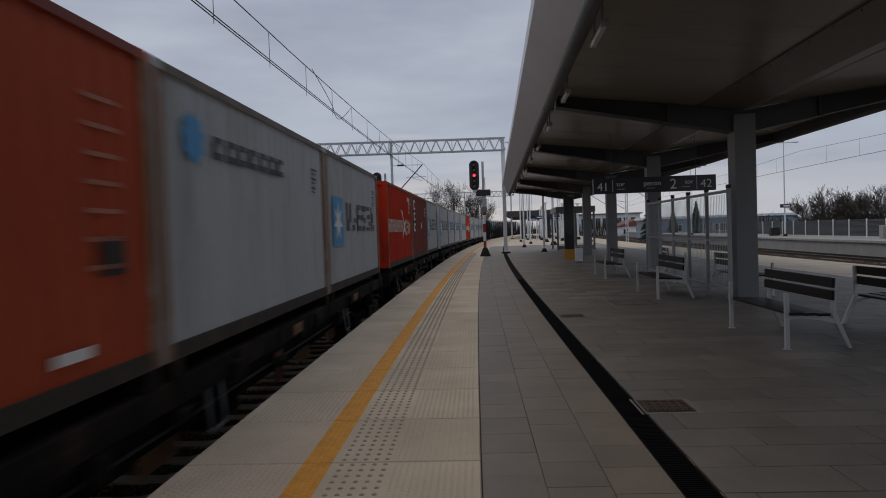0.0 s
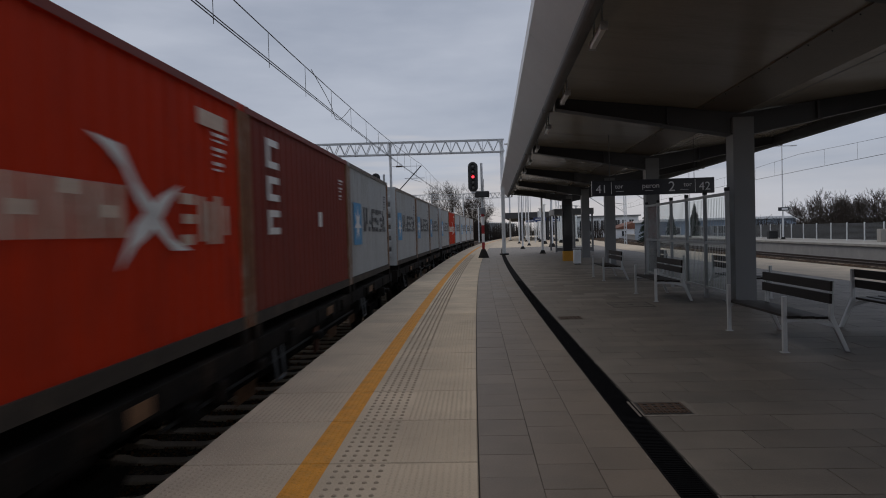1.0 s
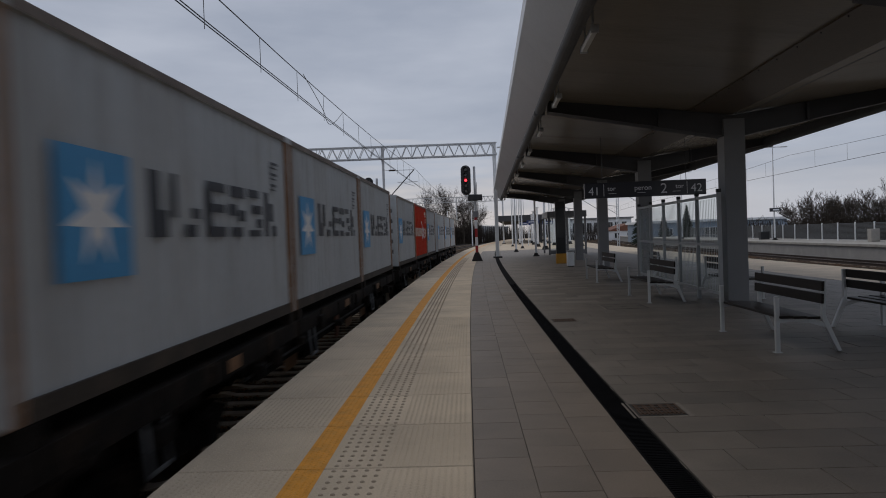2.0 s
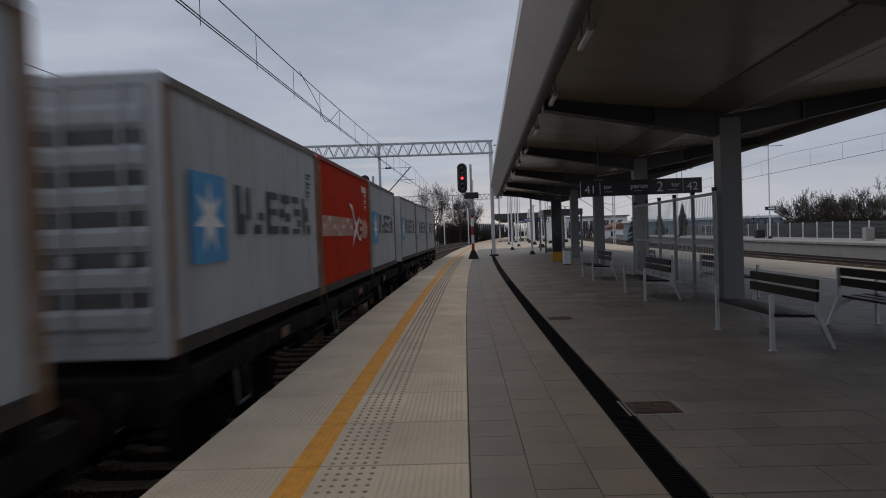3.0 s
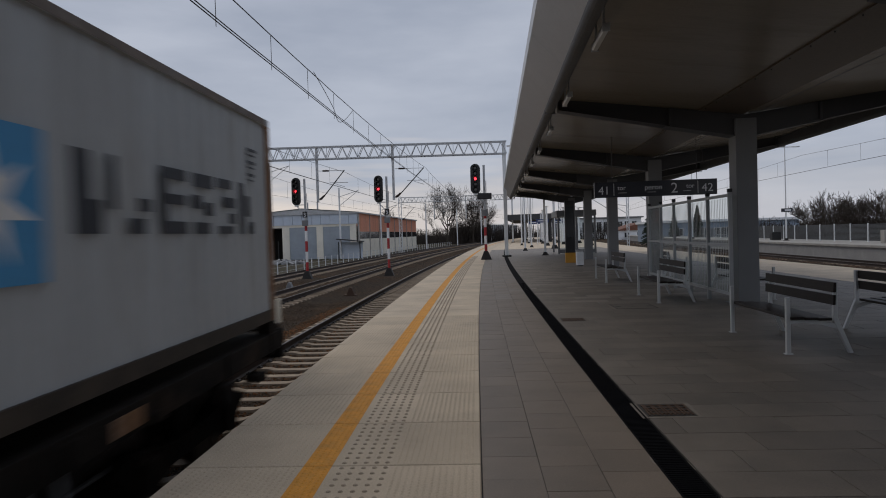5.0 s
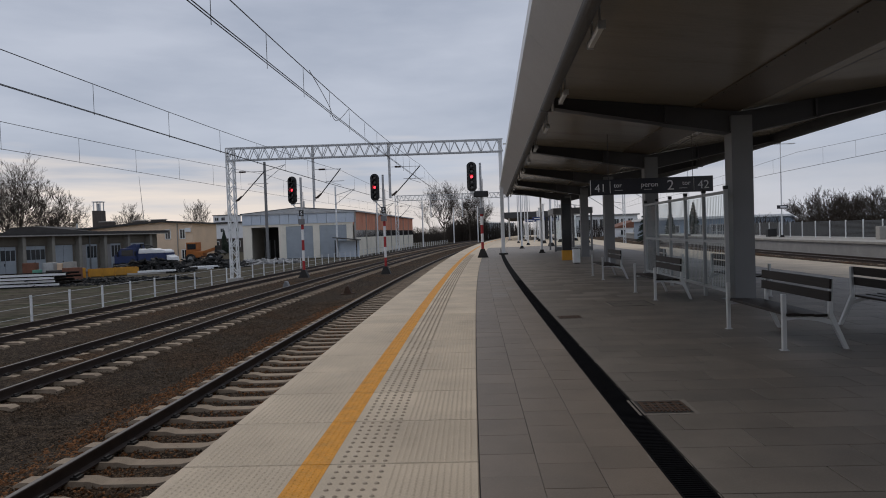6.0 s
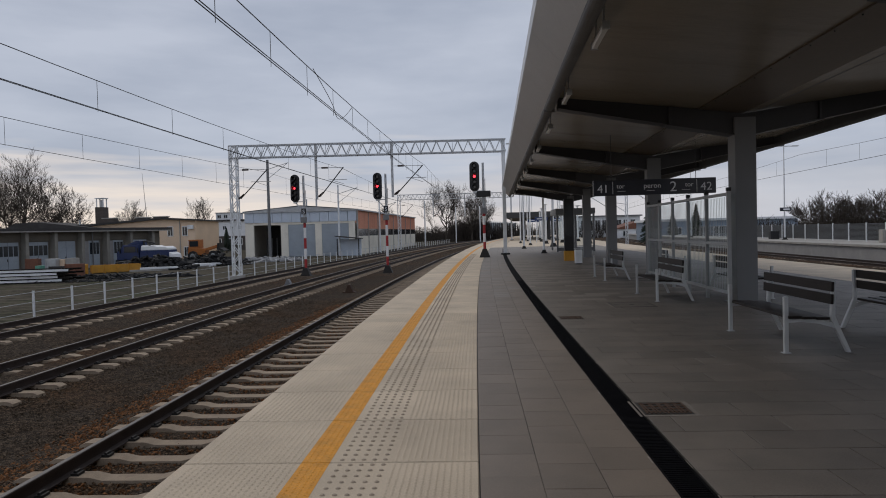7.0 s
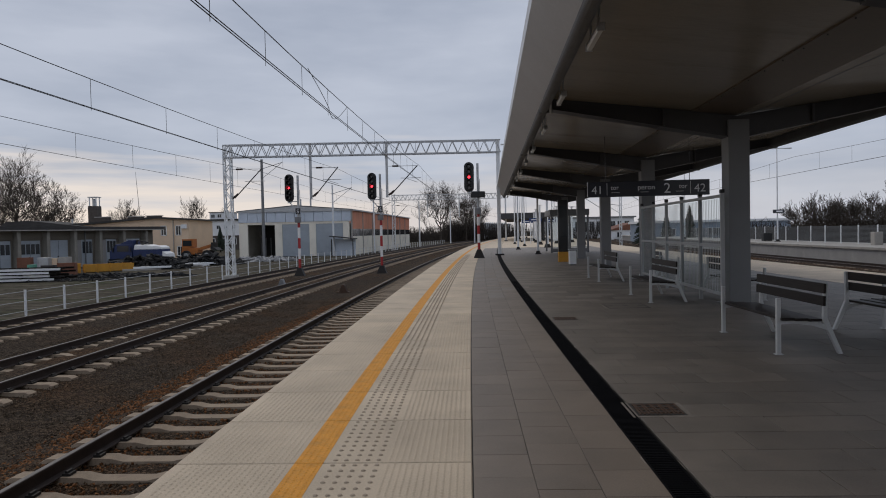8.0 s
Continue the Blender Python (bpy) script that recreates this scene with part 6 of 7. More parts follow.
part("roof", Geo().add([(-27.3, 89.7, 6.3), (-19.4, 89.7, 6.98), (-11.4, 89.7, 6.3), (e.x + 0.3, e.y, 6.3), (e.x - 7.7, e.y, 6.98), (e.x - 15.6, e.y, 6.3),
                        (-27.3, 89.7, 6.1), (-11.4, 89.7, 6.1), (e.x + 0.3, e.y, 6.1), (e.x - 15.6, e.y, 6.1)],
                       [(0, 1, 4, 5), (1, 2, 3, 4), (2, 7, 8, 3), (0, 5, 9, 6), (5, 4, 3, 8, 9), (0, 6, 7, 2, 1)]), M["galv"], shed)
part("west_wall", Geo().box(-27.1, -26.8, 90.4, 140, 0, 6.2), M["cream"], shed)
for x in (-19.0, -17.6):
    part("roof_vent", Geo().tube((x, 92, 6.7), (x, 92, 7.9), 0.12), M["galv"], shed)
lean = thing("lean_to", "small dark lean-to shelter beside the shed", "lean-to", at=pose(-12.6, 86.0, -1.3))
part("roof", Geo().prism([(-1.6, 2.6), (1.8, 2.2), (1.8, 2.32), (-1.6, 2.72)], 0, 2.5), M["roofing"], lean)
part("side_sheet", Geo().box(-1.3, 1.6, 2.3, 2.4, 0, 2.2), M["blue_sheet"], lean)
for x in (-1.3, 1.5):
    part("post", Geo().box(x - 0.06, x + 0.06, 0.1, 0.22, 0, 2.3), M["iron"], lean)


# vehicles and clutter in the yard
def wheel(parent, x, y, r, w=0.3):
    t = part("wheel", Geo().tube((x, y - w / 2, r), (x, y + w / 2, r), r, n=16), M["rubber"], parent, bevel=0.03)
    part("rim", Geo().tube((x, y - w / 2 - 0.01, r), (x, y + w / 2 + 0.01, r), r * 0.5, n=12), M["galv"], t)


truck = thing("truck", "blue lorry with a white-topped dropside bed", "truck", at=pose(-31.6, 70, -1.3))
part("chassis", Geo().box(-2.6, 2.7, -0.9, 0.9, 0.55, 0.8), M["iron"], truck)
cab = part("cab", Geo().prism([(-2.7, 0.75), (-0.35, 0.75), (-0.35, 2.35), (-2.0, 2.35), (-2.45, 1.75), (-2.7, 1.6)], -1.1, 1.1), M["truck_blue"], truck, bevel=0.05)
part("cab_window", Geo().box(-1.9, -0.7, -1.13, -1.09, 1.55, 2.15), M["pane_dark"], cab)
part("windscreen", Geo().prism([(-2.46, 1.74), (-2.03, 2.3), (-2.06, 2.32), (-2.5, 1.76)], -0.95, 0.95), M["pane_dark"], cab)
part("bed", Geo().box(-0.25, 2.75, -1.15, 1.15, 0.85, 1.72), M["truck_blue"], truck, bevel=0.03)
part("tail_panel", Geo().prism([(2.76, 0.8), (3.3, 0.8), (3.2, 1.25), (2.76, 1.5)], -1.05, 1.05), M["white"], truck, "white tail panel", bevel=0.03)
for q in (-2.3, -0.45):
    part("mirror_arm", Geo().box(q - 0.04, q + 0.04, -1.3, -1.1, 1.5, 2.0), M["black"], truck)
part("bumper", Geo().box(-2.85, -2.68, -1.1, 1.1, 0.5, 0.8), M["black"], truck, bevel=0.02)
part("roof_deflector", Geo().prism([(-1.7, 2.35), (-0.4, 2.35), (-0.4, 2.75), (-0.7, 2.78)], -0.95, 0.95), M["truck_blue"], truck, bevel=0.04)
part("tarpaulin", Geo().prism([(-0.2, 1.72), (2.75, 1.72), (2.7, 1.95), (2.3, 2.12), (1.6, 2.10), (1.1, 2.24), (0.4, 2.18), (-0.1, 2.26)], -1.1, 1.1), M["white"], truck, "dirty white cover", bevel=0.08)
for k in range(5):
    part("side_rib", Geo().box(-0.2 + k * 0.7, -0.13 + k * 0.7, -1.19, -1.15, 0.85, 1.74), M["truck_blue"], truck)
part("grille", Geo().box(-2.73, -2.69, -0.8, 0.8, 0.9, 1.3), M["black"], cab)
part("loading_crane", Geo().bar((-0.3, 0, 1.6), (-0.3, 0, 2.75), 0.16).bar((-0.3, 0, 2.7), (0.9, 0, 2.45), 0.13).bar((0.9, 0, 2.45), (0.2, 0, 2.2), 0.1), M["black"], truck, "folded dark loading crane")
for x in (-1.8, 1.4):
    for y in (-0.95, 0.95):
        wheel(truck, x, y, 0.45)

loader = thing("wheel_loader", "orange wheel loader with a cab and raised arm", "loader", at=pose(-31.2, 85, -1.3))
part("body", Geo().prism([(-1.6, 0.7), (0.6, 0.7), (0.6, 1.5), (-1.5, 1.7)], -0.8, 0.8), M["machine_orange"], loader, bevel=0.05)
cab = part("cab", Geo().box(-1.5, -0.1, -0.75, 0.75, 1.6, 2.7), M["machine_orange"], loader, bevel=0.05)
part("cab_window", Geo().box(-1.35, -0.25, -0.78, -0.74, 1.8, 2.5), M["pane_dark"], cab)
part("arm", Geo().bar((0.3, -0.5, 1.3), (2.4, -0.5, 1.9), 0.2, 0.3).bar((0.3, 0.5, 1.3), (2.4, 0.5, 1.9), 0.2, 0.3), M["machine_orange"], loader)
part("bucket", Geo().prism([(2.2, 1.3), (3.1, 1.2), (2.9, 1.4), (2.5, 1.6), (2.5, 2.2), (2.3, 2.2)], -1.0, 1.0), M["iron"], loader)
for x in (-0.9, 1.7):
    for y in (-0.85, 0.85):
        wheel(loader, x, y, 0.62, 0.4)

skip = thing("yellow_box_frame", "long yellow steel box lying on the yard", "steel box", at=pose(-29.2, 58.5, -1.3, 0, 0, 38))
for k in range(4):
    part("side_panel", Geo().box(-2.0 + k, -1.06 + k, -0.5, -0.44, 0.1, 0.72), M["machine_yellow"], skip)
    part("side_rib", Geo().box(-2.04 + k, -1.96 + k, -0.54, -0.42, 0.0, 0.78), M["machine_yellow"], skip)
part("floor_plate", Geo().box(-2.0, 2.0, -0.44, 0.5, 0.05, 0.15), M["machine_yellow"], skip)
part("rear_panel", Geo().box(-2.0, 2.0, 0.44, 0.5, 0.1, 0.72), M["machine_yellow"], skip)


def crate(x, y, w, h, mat, lab, turn=0):
    c = thing("crate", lab, "crate", "discarded boxes in the yard", at=pose(x, y, -1.3, 0, 0, turn))
    b = part("box", Geo().box(-w / 2, w / 2, -0.35, 0.35, 0.02, h), M[mat], c, bevel=0.02)
    for s in (-1, 1):
        part("batten", Geo().box(s * (w / 2 - 0.08) - 0.05, s * (w / 2 - 0.08) + 0.05, -0.38, -0.35, 0.0, h + 0.01), M[mat], b)


crate(-30.7, 54.6, 1.35, 1.0, "crate_brown", "large reddish-brown wooden crate", 12)
crate(-36.9, 59, 1.1, 1.4, "crate_brown", "upright brown board box beside the garages", 10)
crate(-35.7, 58, 0.45, 0.8, "green_box", "small green metal box beside the garages")
crate(-35.5, 59.6, 1.0, 1.35, "galv", "discarded white appliance beside the garages")
crate(-34.4, 58.4, 1.2, 0.7, "black", "dark upturned box beside the garages", 6)
crate(-34.9, 60.2, 0.5, 1.25, "yellow_plaster", "narrow cream cupboard on the yard", 8)
crate(-34.1, 60.3, 0.9, 1.35, "concrete", "discarded grey appliance on the yard", -8)
crate(-31.35, 57.2, 0.6, 0.85, "machine_yellow", "short yellow steel frame box", 30)

rng = random.Random(11)
for i in range(16):
    b = thing("steel_beam", "long pale steel beam stacked on the yard" if i % 4 == 0 else "long grimy dark steel beam stacked on the yard", "beam", "stacked beams",
              at=pose(-31.1 + rng.uniform(-0.4, 0.4), 45.2 + (i % 4) * 0.9 + rng.uniform(-.1, .1), -1.20 + (i // 4) * 0.23, 0, 0, 8 + rng.uniform(-1.5, 1.5)))
    for q in (-2.6, 0.0, 2.6):
        part("bearer", Geo().box(q - 0.05, q + 0.05, -0.2, 0.2, -0.1, 0.0), M["rubber"], b)
    part("web", Geo().prism([(-0.08, 0), (0.08, 0), (0.08, 0.025), (0.015, 0.025), (0.015, 0.115), (0.08, 0.115), (0.08, 0.14), (-0.08, 0.14), (-0.08, 0.115), (-0.015, 0.115), (-0.015, 0.025), (-0.08, 0.025)], -4.4, 4.4, "x"), M["pale_steel" if i % 4 == 0 else "wagon"], b)


def heap(name, cx, cy, lx, ly, h, n, mat, lab, seed, long=0.0, size=0.28):
    """A pile of many broken pieces."""
    r = random.Random(seed)
    g = Geo()
    for i in range(n):
        a, q = r.random() * 6.283, math.sqrt(r.random())
        x, y = cx + lx * q * math.cos(a), cy + ly * q * math.sin(a)
        z = -1.3 + h * max(0, 1 - q * q) * r.random()
        s = r.uniform(0.28 * size, size)
        g.box(-s - long * r.random(), s + long * r.random(), -s * 0.5, s * 0.5, -s * 0.3, s * 0.4, Matrix.Translation((x, y, z + s * 0.3)) @ Euler((r.uniform(-.5, .5), r.uniform(-.5, .5), r.random() * 6.3)).to_matrix().to_4x4())
    tagged(part(name, g, M[mat]), lab, "rubble heap", kind="stuff")


heap("scrap_heap", -27.3, 62, 4.0, 1.6, 1.3, 420, "rubber", "heap of dark scrap and old sleepers", 3, 0.8)
heap("scrap_heap", -24.4, 68, 4.0, 1.6, 1.1, 320, "rubber", "low heap of dark scrap timber", 4, 0.8)
heap("scattered_debris", -24.6, 49.6, 6.2, 0.7, 0.22, 700, "rubber", "flat trail of dark debris on the bare yard", 8, 0.4, 0.13)
heap("scattered_debris", -28.0, 46.5, 7.0, 1.2, 0.06, 380, "rubber", "thin scatter of dark debris on the bare yard", 9, 0.25, 0.08)
rng = random.Random(31)
for i in range(30):
    f = i / 30
    p = thing("concrete_post", "long pale concrete post lying on the yard", "concrete post", "posts lying on the yard",
              at=pose(-26.2 + 3.2 * f + rng.uniform(-0.5, 0.5), 59.6 + 10.5 * f + rng.uniform(-0.3, 0.3), -1.3 + (i % 2) * 0.17, 0, 0, 30 + rng.uniform(-9, 9)))
    part("shaft", Geo().chamfer(-1.6, 1.6, -0.1, 0.1, 0.0, 0.17, 0.02), M["pale_steel" if i % 3 else "concrete"], p)
heap("rubble_heap", -21.5, 75, 5.5, 2.0, 0.4, 320, "snow_white", "pale rubble beside the shed", 6, 0.4)



# ---- trees ----
def bare_tree(name, x, y, height, wide, seed, label, trunk=0.22, limbs_n=9, low=0.16, base=-1.3, dense=3):
    """Tapered trunk, limbs that bow outwards and up, side branches on them, and twigs on those."""
    r = random.Random(seed)
    t = thing(name, label, "tree", "bare trees", at=pose(x, y, base))
    wood, limbs, twigs = Geo(), Geo(), Geo()

    def any_way(up=0.0):
        return Vector((r.uniform(-1, 1), r.uniform(-1, 1), r.uniform(-0.6, 1) + up))

    def shoot(p, d, length, rad, level):
        n = (0, 3, 2, 1)[level]
        for k in range(n):
            d = (d + any_way(0.15) * 0.2).normalized()
            q = p + d * length / n
            twigs.tube(p, q, rad * (1 - 0.25 * k), rad * (0.75 - 0.25 * k) + 0.003, n=3, caps=False)
            p = q
            if level < 3:
                for _ in range(2 if level == 1 else dense):
                    shoot(p, (d * 0.8 + any_way(0.2) * 0.75).normalized(), length * r.uniform(0.38, 0.62), max(0.015, rad * 0.58), level + 1)

    p, tip = Vector((0, 0, 0)), height * 0.55
    for k in range(4):
        q = Vector((r.uniform(-0.15, 0.15) * k * 0.5, r.uniform(-0.15, 0.15) * k * 0.5, tip * (k + 1) / 4))
        wood.tube(p, q, trunk * (1 - 0.2 * k), trunk * (0.8 - 0.2 * k), n=8, caps=False)
        p = q
    for i in range(limbs_n):
        a = i * 2.4 + r.uniform(-0.4, 0.4)
        out = wide / 2 * r.uniform(0.5, 1.1) if i else 0.3
        z0 = height * r.uniform(low, 0.5)
        z1 = height * (1 - 0.36 * (2 * out / wide) ** 2) * r.uniform(0.88, 0.97)
        s0, s2 = Vector((0, 0, z0)), Vector((out * math.cos(a), out * math.sin(a), z1))
        s1 = Vector((out * 0.8 * math.cos(a), out * 0.8 * math.sin(a), z0 + 0.30 * (z1 - z0)))
        p, n, rad = s0, 6, trunk * r.uniform(0.32, 0.5)
        for k in range(1, n + 1):
            f = k / n
            q = s0 * (1 - f) ** 2 + s1 * 2 * f * (1 - f) + s2 * f * f + any_way() * 0.03 * height * (0.4 if k < n else 0)
            limbs.tube(p, q, rad * (1 - 0.13 * (k - 1)), rad * (1 - 0.13 * k), n=5, caps=False)
            d = (q - p).normalized()
            p = q
            if k > 1:
                for _ in range(r.choice((1, 2)) if k < n else 4):
                    shoot(p, (d * 0.6 + any_way(0.1) * 0.8).normalized(), height * r.uniform(0.14, 0.26), rad * (1 - 0.13 * k) * 0.5 + 0.006, 1)
    part("trunk", wood, M["bark"], t, smooth=True)
    part("limb_fork", limbs, M["bark"], t, smooth=True)
    part("crown", twigs, M["twig"], t)
    return t


bare_tree("tree", -71.5, 112, 14.4, 9.2, 1, "tall upright bare winter tree behind the garages", 0.27, 12, dense=4)
bare_tree("tree", -64.0, 110, 10.2, 8.2, 2, "wide bare winter tree behind the garages", 0.22, 12, dense=4)
bare_tree("tree", -79, 120, 14, 9, 3, "bare winter tree at the edge of the yard", 0.26, 10)
bare_tree("tree", -57.5, 122, 8.4, 5.0, 4, "small bare tree behind the roofs", 0.16, 7)
bare_tree("tree", -47, 128, 8.6, 4.0, 14, "slender bare tree behind the roofs", 0.14, 6, dense=2)
bare_tree("tree", 0.8, 166, 12.8, 9.0, 15, "bare rounded winter tree beside the far tracks", 0.28, 11)
bare_tree("tree", 8.0, 182, 12.0, 6.0, 6, "bare tree in the far thicket", 0.25, 9)
bare_tree("tree", 10.5, 190, 11.5, 6.0, 7, "bare tree in the far thicket", 0.25, 9)
bare_tree("tree", -15, 175, 8.0, 6.0, 8, "low bare tree behind the shed", 0.2, 7)
bare_tree("tree", -64, 200, 9.6, 6.5, 9, "distant bare tree behind the white building", 0.2, 8)
for i, (x, y, h, w) in enumerate(((48.5, 84, 5.6, 6.6), (53, 87, 5.2, 6.5), (57, 86, 5.2, 7), (61.5, 85, 6.0, 7), (66.5, 86, 6.6, 8), (72, 84, 6.2, 8), (55.5, 93, 5.6, 7), (64, 93, 6.8, 8))):
    bare_tree("shrub_tree", x, y, h, w, 30 + i, "dense bare shrub tree beyond the opposite platform", 0.14, 12, low=0.04, dense=2)


def thicket(name, x0, x1, y0, y1, h, n, seed, label):
    """Far undergrowth: thousands of thin upright twigs."""
    r = random.Random(seed)
    g = Geo()
    for i in range(n):
        p = Vector((r.uniform(x0, x1), r.uniform(y0, y1), -1.3))
        hh = h * r.uniform(0.4, 1.0) * (0.75 + 0.4 * noise.noise(Vector((p.x * 0.12, 3, seed))))
        q = p + Vector((r.uniform(-.9, .9), r.uniform(-.5, .5), hh))
        g.tube(p, q, 0.09, 0.02, n=3, caps=False)
        for _ in range(3):
            f = r.uniform(0.3, 0.9)
            a = p + (q - p) * f
            g.tube(a, a + Vector((r.uniform(-1.1, 1.1), r.uniform(-.5, .5), r.uniform(0.1, 1.2))), 0.035, 0.012, n=3, caps=False)
    tagged(part(name, g, M["twig"]), label, "thicket", kind="stuff")


thicket("distant_wood", -120, 30, 205, 230, 7.0, 5200, 1, "grey-brown leafless wood along the horizon")
thicket("distant_wood", 2, 13.5, 186, 200, 9.5, 1300, 2, "dark leafless thicket beside the far curve")
thicket("distant_wood", 46, 150, 92, 106, 4.4, 4200, 3, "bare hedge and scrub beyond the opposite platform")
thicket("distant_wood", 30, 150, 180, 210, 6.0, 2600, 4, "grey-brown distant wood beyond the station")
thicket("distant_wood", -140, -60, 125, 150, 5.0, 2200, 5, "low leafless scrub behind the garages")
for i, (x, y, h) in enumerate(((38.5, 110, 5.5), (43, 113, 4.5), (37.0, 96, 6.0), (28.5, 90, 7.5), (-41.2, 125, 4.7), (-43.4, 126, 3.9))):
    f = thing("fir_tree", "dark green conifer in the distance", "tree", "distant conifers", at=pose(x, y, -1.3))
    part("trunk", Geo().tube((0, 0, 0), (0, 0, h * 0.95), 0.14, 0.03), M["bark"], f)
    g = Geo()
    r = random.Random(i)
    for k in range(420):
        z = h * (0.12 + 0.86 * r.random())
        a, rad = r.random() * 6.283, (1 - z / h) * h * 0.27 + 0.1
        g.tube((0, 0, z + 0.1), (rad * math.cos(a), rad * math.sin(a), z - rad * 0.35), 0.13, 0.02, n=3, caps=False)
    part("crown", g, M["fir"], f)

# ---- far end of the platform ----
lamp = thing("platform_lamp_post", "tall pale grey lamp post on a bolted base", "lamp post", "lamp posts along the platform", at=spot(5.8, 42.5))
part("base_plate", Geo().box(-0.2, 0.2, -0.2, 0.2, 0, 0.05), M["iron"], lamp)
part("base_box", Geo().prism([(-0.16, 0.05), (0.16, 0.05), (0.10, 0.22), (-0.10, 0.22)], -0.12, 0.12), M["iron"], lamp)
part("pole", Geo().tube((0, 0, 0.2), (0, 0, 8.6), 0.075, 0.04, n=12), M["pale_steel"], lamp)
part("arm", Geo().tube((-0.9, 0, 8.65), (0.9, 0, 8.65), 0.04), M["pale_steel"], lamp)
for s in (-1, 1):
    part("lamp_head", Geo().box(s * 1.0 - 0.3, s * 1.0 + 0.3, -0.12, 0.12, 8.6, 8.7), M["pale_steel"], lamp, bevel=0.02)
for k in range(1, 9):
    copy_thing(lamp, spot(5.8 - (k % 2) * 0.9, 42.5 + 11.5 * k))
for off, y in ((29.3, 61), (27.0, 85), (27.0, 110)):
    copy_thing(lamp, spot(off, y))

for k, (off, y) in enumerate(((9.2, 62), (9.5, 78), (11.5, 90), (14.2, 70), (14.4, 100), (20.5, 74), (20.3, 96))):
    m = thing("catenary_mast", "pale grey steel catenary mast", "mast", "distant catenary masts", at=spot(off, y, 0.0 if off < 12 else -1.3))
    g = Geo()
    lattice_mast(g, (0, 0, 0), 9.0, 0.3)
    part("mast", g, M["pale_steel"], m)
    part("bracket", Geo().tube((0, 0, 6.2), (-2.4, 0, 6.6), 0.04).tube((0, 0, 5.0), (-2.4, 0, 6.6), 0.035), M["galv"], m)
for k, (x, y, h) in enumerate(((-21.9, 83, 12.5), (-13.9, 88, 9.5), (-3.2, 118, 8.5), (-9.6, 100, 8), (3.0, 150, 8.5), (8.5, 150, 8.5))):
    m = thing("catenary_mast", "slim grey steel mast beside the tracks", "mast", "distant catenary masts", at=pose(x, y, -1.3))
    part("pole", Geo().tube((0, 0, 0), (0, 0, h), 0.2 if k == 0 else 0.14, 0.16 if k == 0 else 0.1, n=10), M["column" if k == 0 else "pale_steel"], m)
    part("bracket", Geo().tube((0, 0, h - 1.2), (2.6, 0, h - 0.4), 0.04).tube((0, 0, h - 2.4), (2.6, 0, h - 0.4), 0.035), M["galv"], m)

far_can = thing("platform_canopy", "dark low station canopy at the far end of the platform", "canopy", kind="structure", at=spot(7.0, 96))
part("roof", Geo().box(-4.5, 4.5, 0, 45, 3.4, 4.1), M["roofing"], far_can, bevel=0.05)
part("roof_edge", Geo().box(-4.6, 4.6, -0.12, 0, 3.3, 4.15), M["beam"], far_can)
for k in range(6):
    for s in (-1, 1):
        part("column", Geo().box(s * 2 - 0.15, s * 2 + 0.15, 1 + k * 8, 1.3 + k * 8, 0, 3.4), M["beam"], far_can)
for k, (off, y, w) in enumerate(((7.4, 78, 1.5), (9.6, 86, 1.5), (6.6, 92, 1.6))):
    s = thing("station_sign", "blue station sign panel on two posts", "sign", "blue signs along the platform", at=spot(off, y))
    part("panel", Geo().box(-w / 2, w / 2, -0.05, 0.05, 2.6, 3.0), M["station_blue"], s, bevel=0.01)
    part("text_bar", Geo().box(-w * 0.35, w * 0.35, -0.06, -0.05, 2.76, 2.85), M["sign_white"], s)
    for q in (-1, 1):
        part("post", Geo().tube((q * w * 0.4, 0, 0), (q * w * 0.4, 0, 2.6), 0.05), M["pale_steel"], s)
hall = thing("station_hall", "low pale station building with glazed front beyond the platforms", "building", at=pose(42, 200, -1.3))
part("wall", Geo().box(-9, 18, 0, 14, 0, 6.2), M["white_plaster"], hall)
part("roof", Geo().box(-9.6, 18.6, -0.6, 14, 6.2, 6.6), M["column"], hall)
for k in range(12):
    window_unit(hall, pose(-7.8 + k * 2.15, -0.02, 3.6), 1.5, 3.2)
pillar = thing("white_pillar", "white steel pillar on a dark bolted base", "pillar", "white pillars along the platform", at=spot(7.6, 58))
part("shaft", Geo().tube((0, 0, 0.3), (0, 0, 4.2), 0.11, 0.10, n=12), M["pale_steel"], pillar)
part("base", Geo().prism([(-0.3, 0), (0.3, 0), (0.18, 0.32), (-0.18, 0.32)], -0.22, 0.22), M["iron"], pillar)
part("cap_plate", Geo().box(-0.22, 0.22, -0.22, 0.22, 4.2, 4.25), M["pale_steel"], pillar)
for k in range(1, 16):
    copy_thing(pillar, spot(7.6 + 2.1 * (k % 3), 58 + 4.2 * k))
panel = thing("platform_screen", "pale grey panel screen on the far platform", "screen", "screens on the far platform", at=spot(10.2, 66))
part("frame", Geo().box(-0.05, 0.05, -1.5, 1.5, 0.0, 0.1).box(-0.05, 0.05, -1.5, 1.5, 2.5, 2.6), M["galv"], panel)
for k in range(4):
    part("panel", Geo().box(-0.03, 0.03, -1.48 + k * 0.75, -0.80 + k * 0.75, 0.1, 2.5), M["pale_steel"], panel)
for k in range(1, 8):
    copy_thing(panel, spot(10.2, 66 + 5 * k))
barrier = thing("noise_barrier", "grey noise barrier with upright panels along the far curve", "noise barrier", kind="structure")
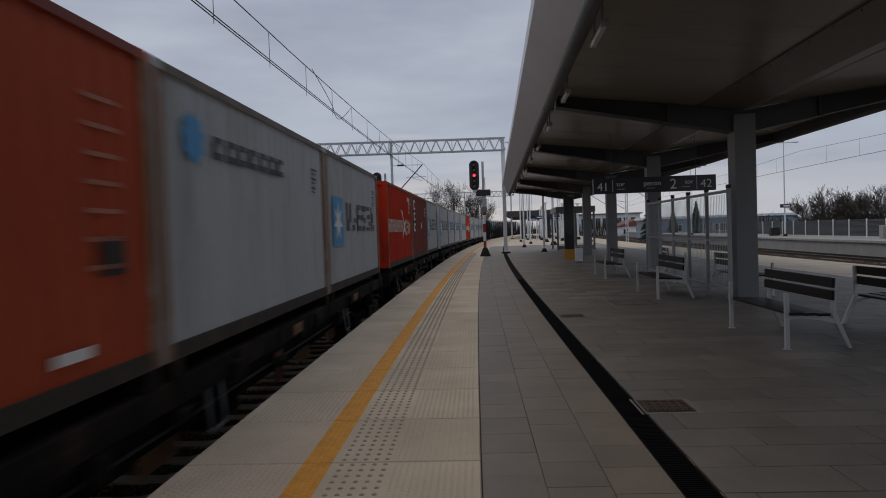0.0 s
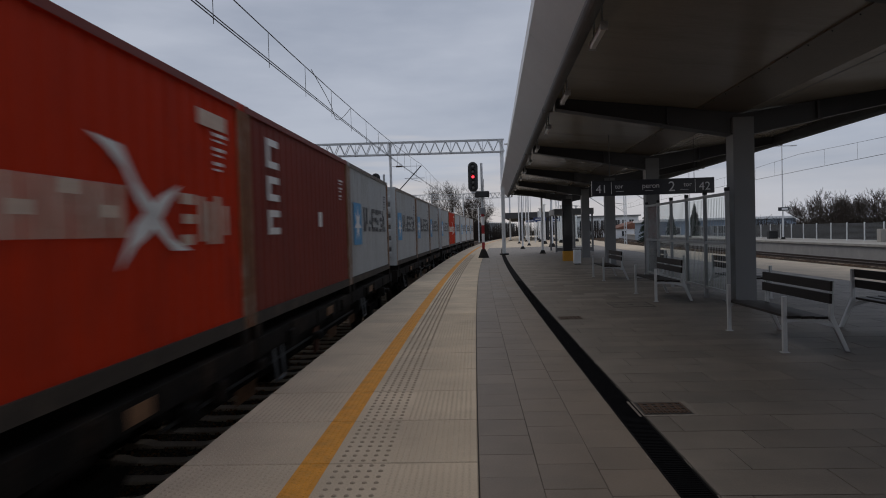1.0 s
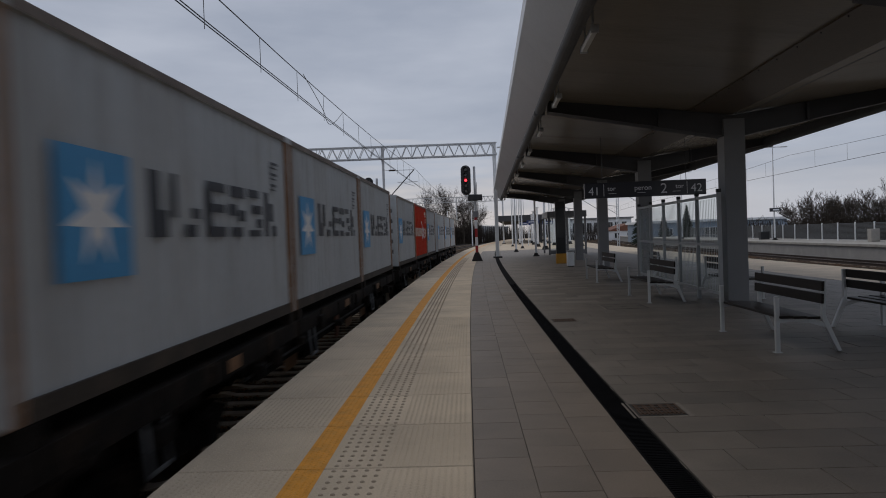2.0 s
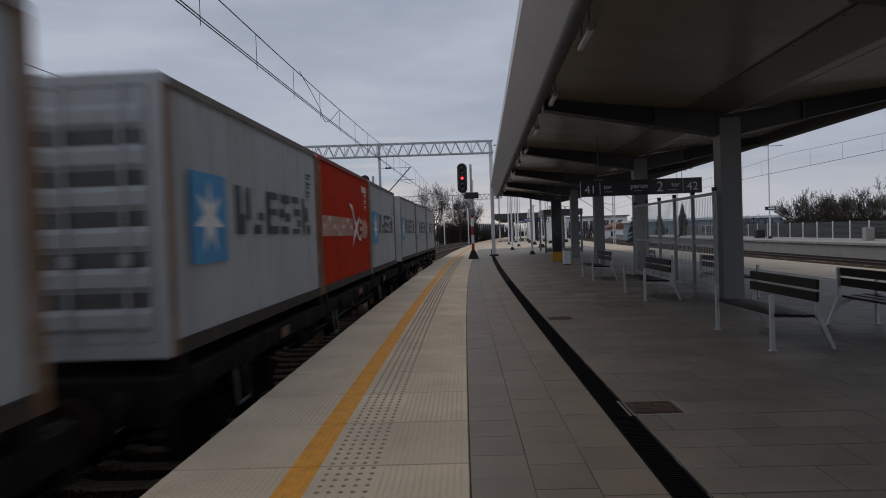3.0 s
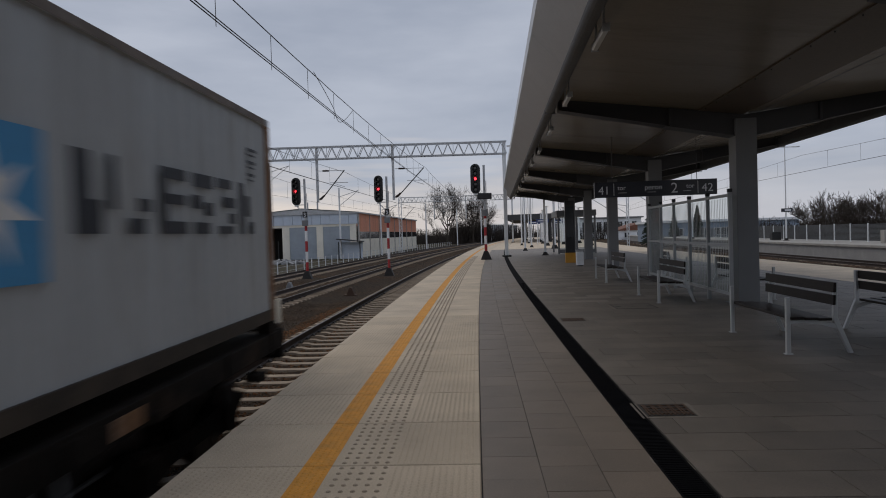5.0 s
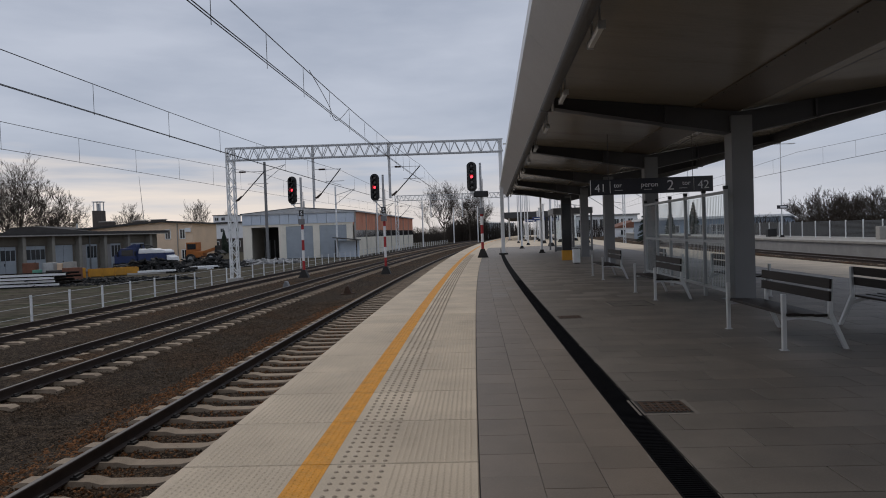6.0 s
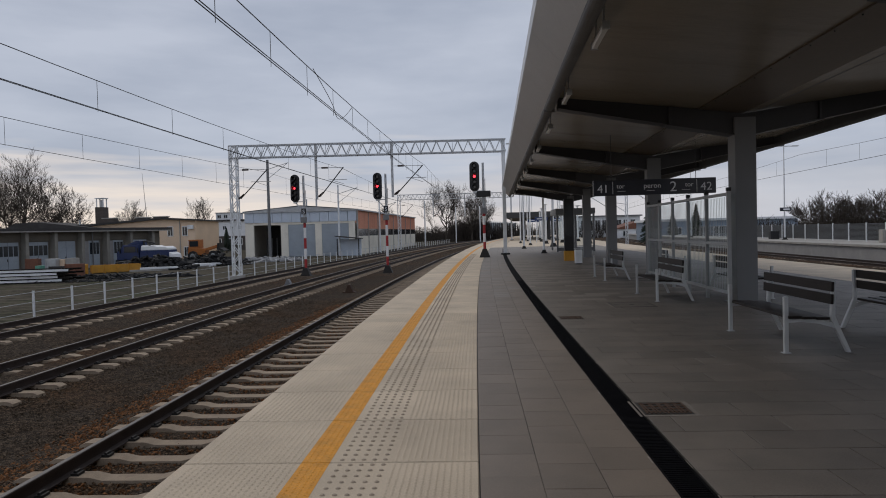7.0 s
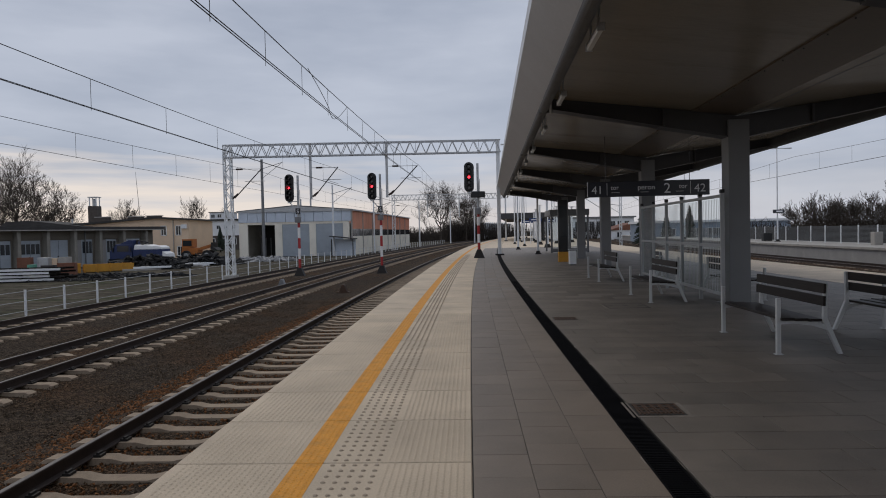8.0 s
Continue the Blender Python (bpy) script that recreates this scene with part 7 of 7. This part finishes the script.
for k in range(16):
    part("barrier_panel", Geo().box(-0.08, 0.08, -1.9, 1.9, 0, 5.6), M["fence_mesh"], barrier, at=spot(-13.9, 204 + k * 4, -1.3))
    part("barrier_post", Geo().box(-0.16, 0.16, -0.12, 0.12, 0, 6.0), M["pale_steel"], barrier, at=spot(-13.9, 206 + k * 4, -1.3))

# ---- opposite platform and beyond ----
t = thing("fence", "grey panel fence with pale posts on the opposite platform", "fence", kind="structure")
fp = mesh_of("fence_post", Geo().box(-0.04, 0.04, -0.04, 0.04, 0, 1.42), M["pale_steel"])
g = Geo()
for k in range(14):
    g.box(-0.012, 0.012, -1.18, 1.18, 0.1 + k * 0.092, 0.165 + k * 0.092)
fpan = mesh_of("fence_panel", g, M["fence_mesh"])
for k in range(24):
    part("fence_post", fp, None, t, at=spot(30.3, 34 + k * 2.5))
    part("fence_panel", fpan, None, t, at=spot(30.3, 35.25 + k * 2.5))
psign = thing("platform_sign", "small dark platform sign on the lamp post", "sign", at=spot(29.3, 60.9))
part("panel", Geo().box(-0.5, 0.5, -0.16, -0.12, 2.65, 2.98), M["sign_navy"], psign)
part("text_bar", Geo().box(-0.2, 0.35, -0.166, -0.16, 2.75, 2.88), M["sign_white"], psign)
part("bracket", Geo().box(-0.1, 0.1, -0.13, 0.0, 2.7, 2.9), M["galv"], psign)
b = thing("litter_bin", "black litter bin on the opposite platform", "litter bin", at=spot(28.9, 62.5))
part("body", Geo().box(-0.4, 0.4, -0.3, 0.3, 0.05, 0.75), M["black"], b, bevel=0.04)
part("lid", Geo().box(-0.43, 0.43, -0.33, 0.33, 0.75, 0.82), M["black"], b, bevel=0.03)
b = thing("control_cabinet", "pale grey control cabinet beside the fence", "cabinet", at=spot(29.7, 45.6))
part("body", Geo().box(-0.29, 0.29, -0.25, 0.25, 0, 0.92), M["concrete"], b, bevel=0.02)
part("door", Geo().box(-0.24, 0.24, -0.27, -0.25, 0.1, 0.84), M["concrete"], b)
blue_hall = thing("industrial_hall", "low blue-grey hall with a pale roof edge", "building", at=pose(50.5, 112, -1.3))
part("wall", Geo().box(-14, 10, 0, 12, 0, 3.6), M["blue_building"], blue_hall)
part("roof_edge", Geo().box(-14.4, 10.4, -0.5, 12, 3.6, 4.0), M["white_plaster"], blue_hall)
for k in range(5):
    window_unit(blue_hall, pose(-11 + k * 4, -0.02, 2.0), 2.4, 1.2, 3)
red_house = thing("small_house", "white house with a red roof beyond the fence", "house", at=pose(46, 155, -1.3))
part("wall", Geo().box(-5, 5, 0, 8, 0, 2.5), M["white_plaster"], red_house)
part("roof", Geo().prism([(-5.6, 2.45), (5.6, 2.45), (0, 4.2)], -0.5, 8.5), M["crate_brown"], red_house)
for x in (-3, 0, 3):
    window_unit(red_house, pose(x, -0.02, 1.4), 1.1, 1.2)


motions()
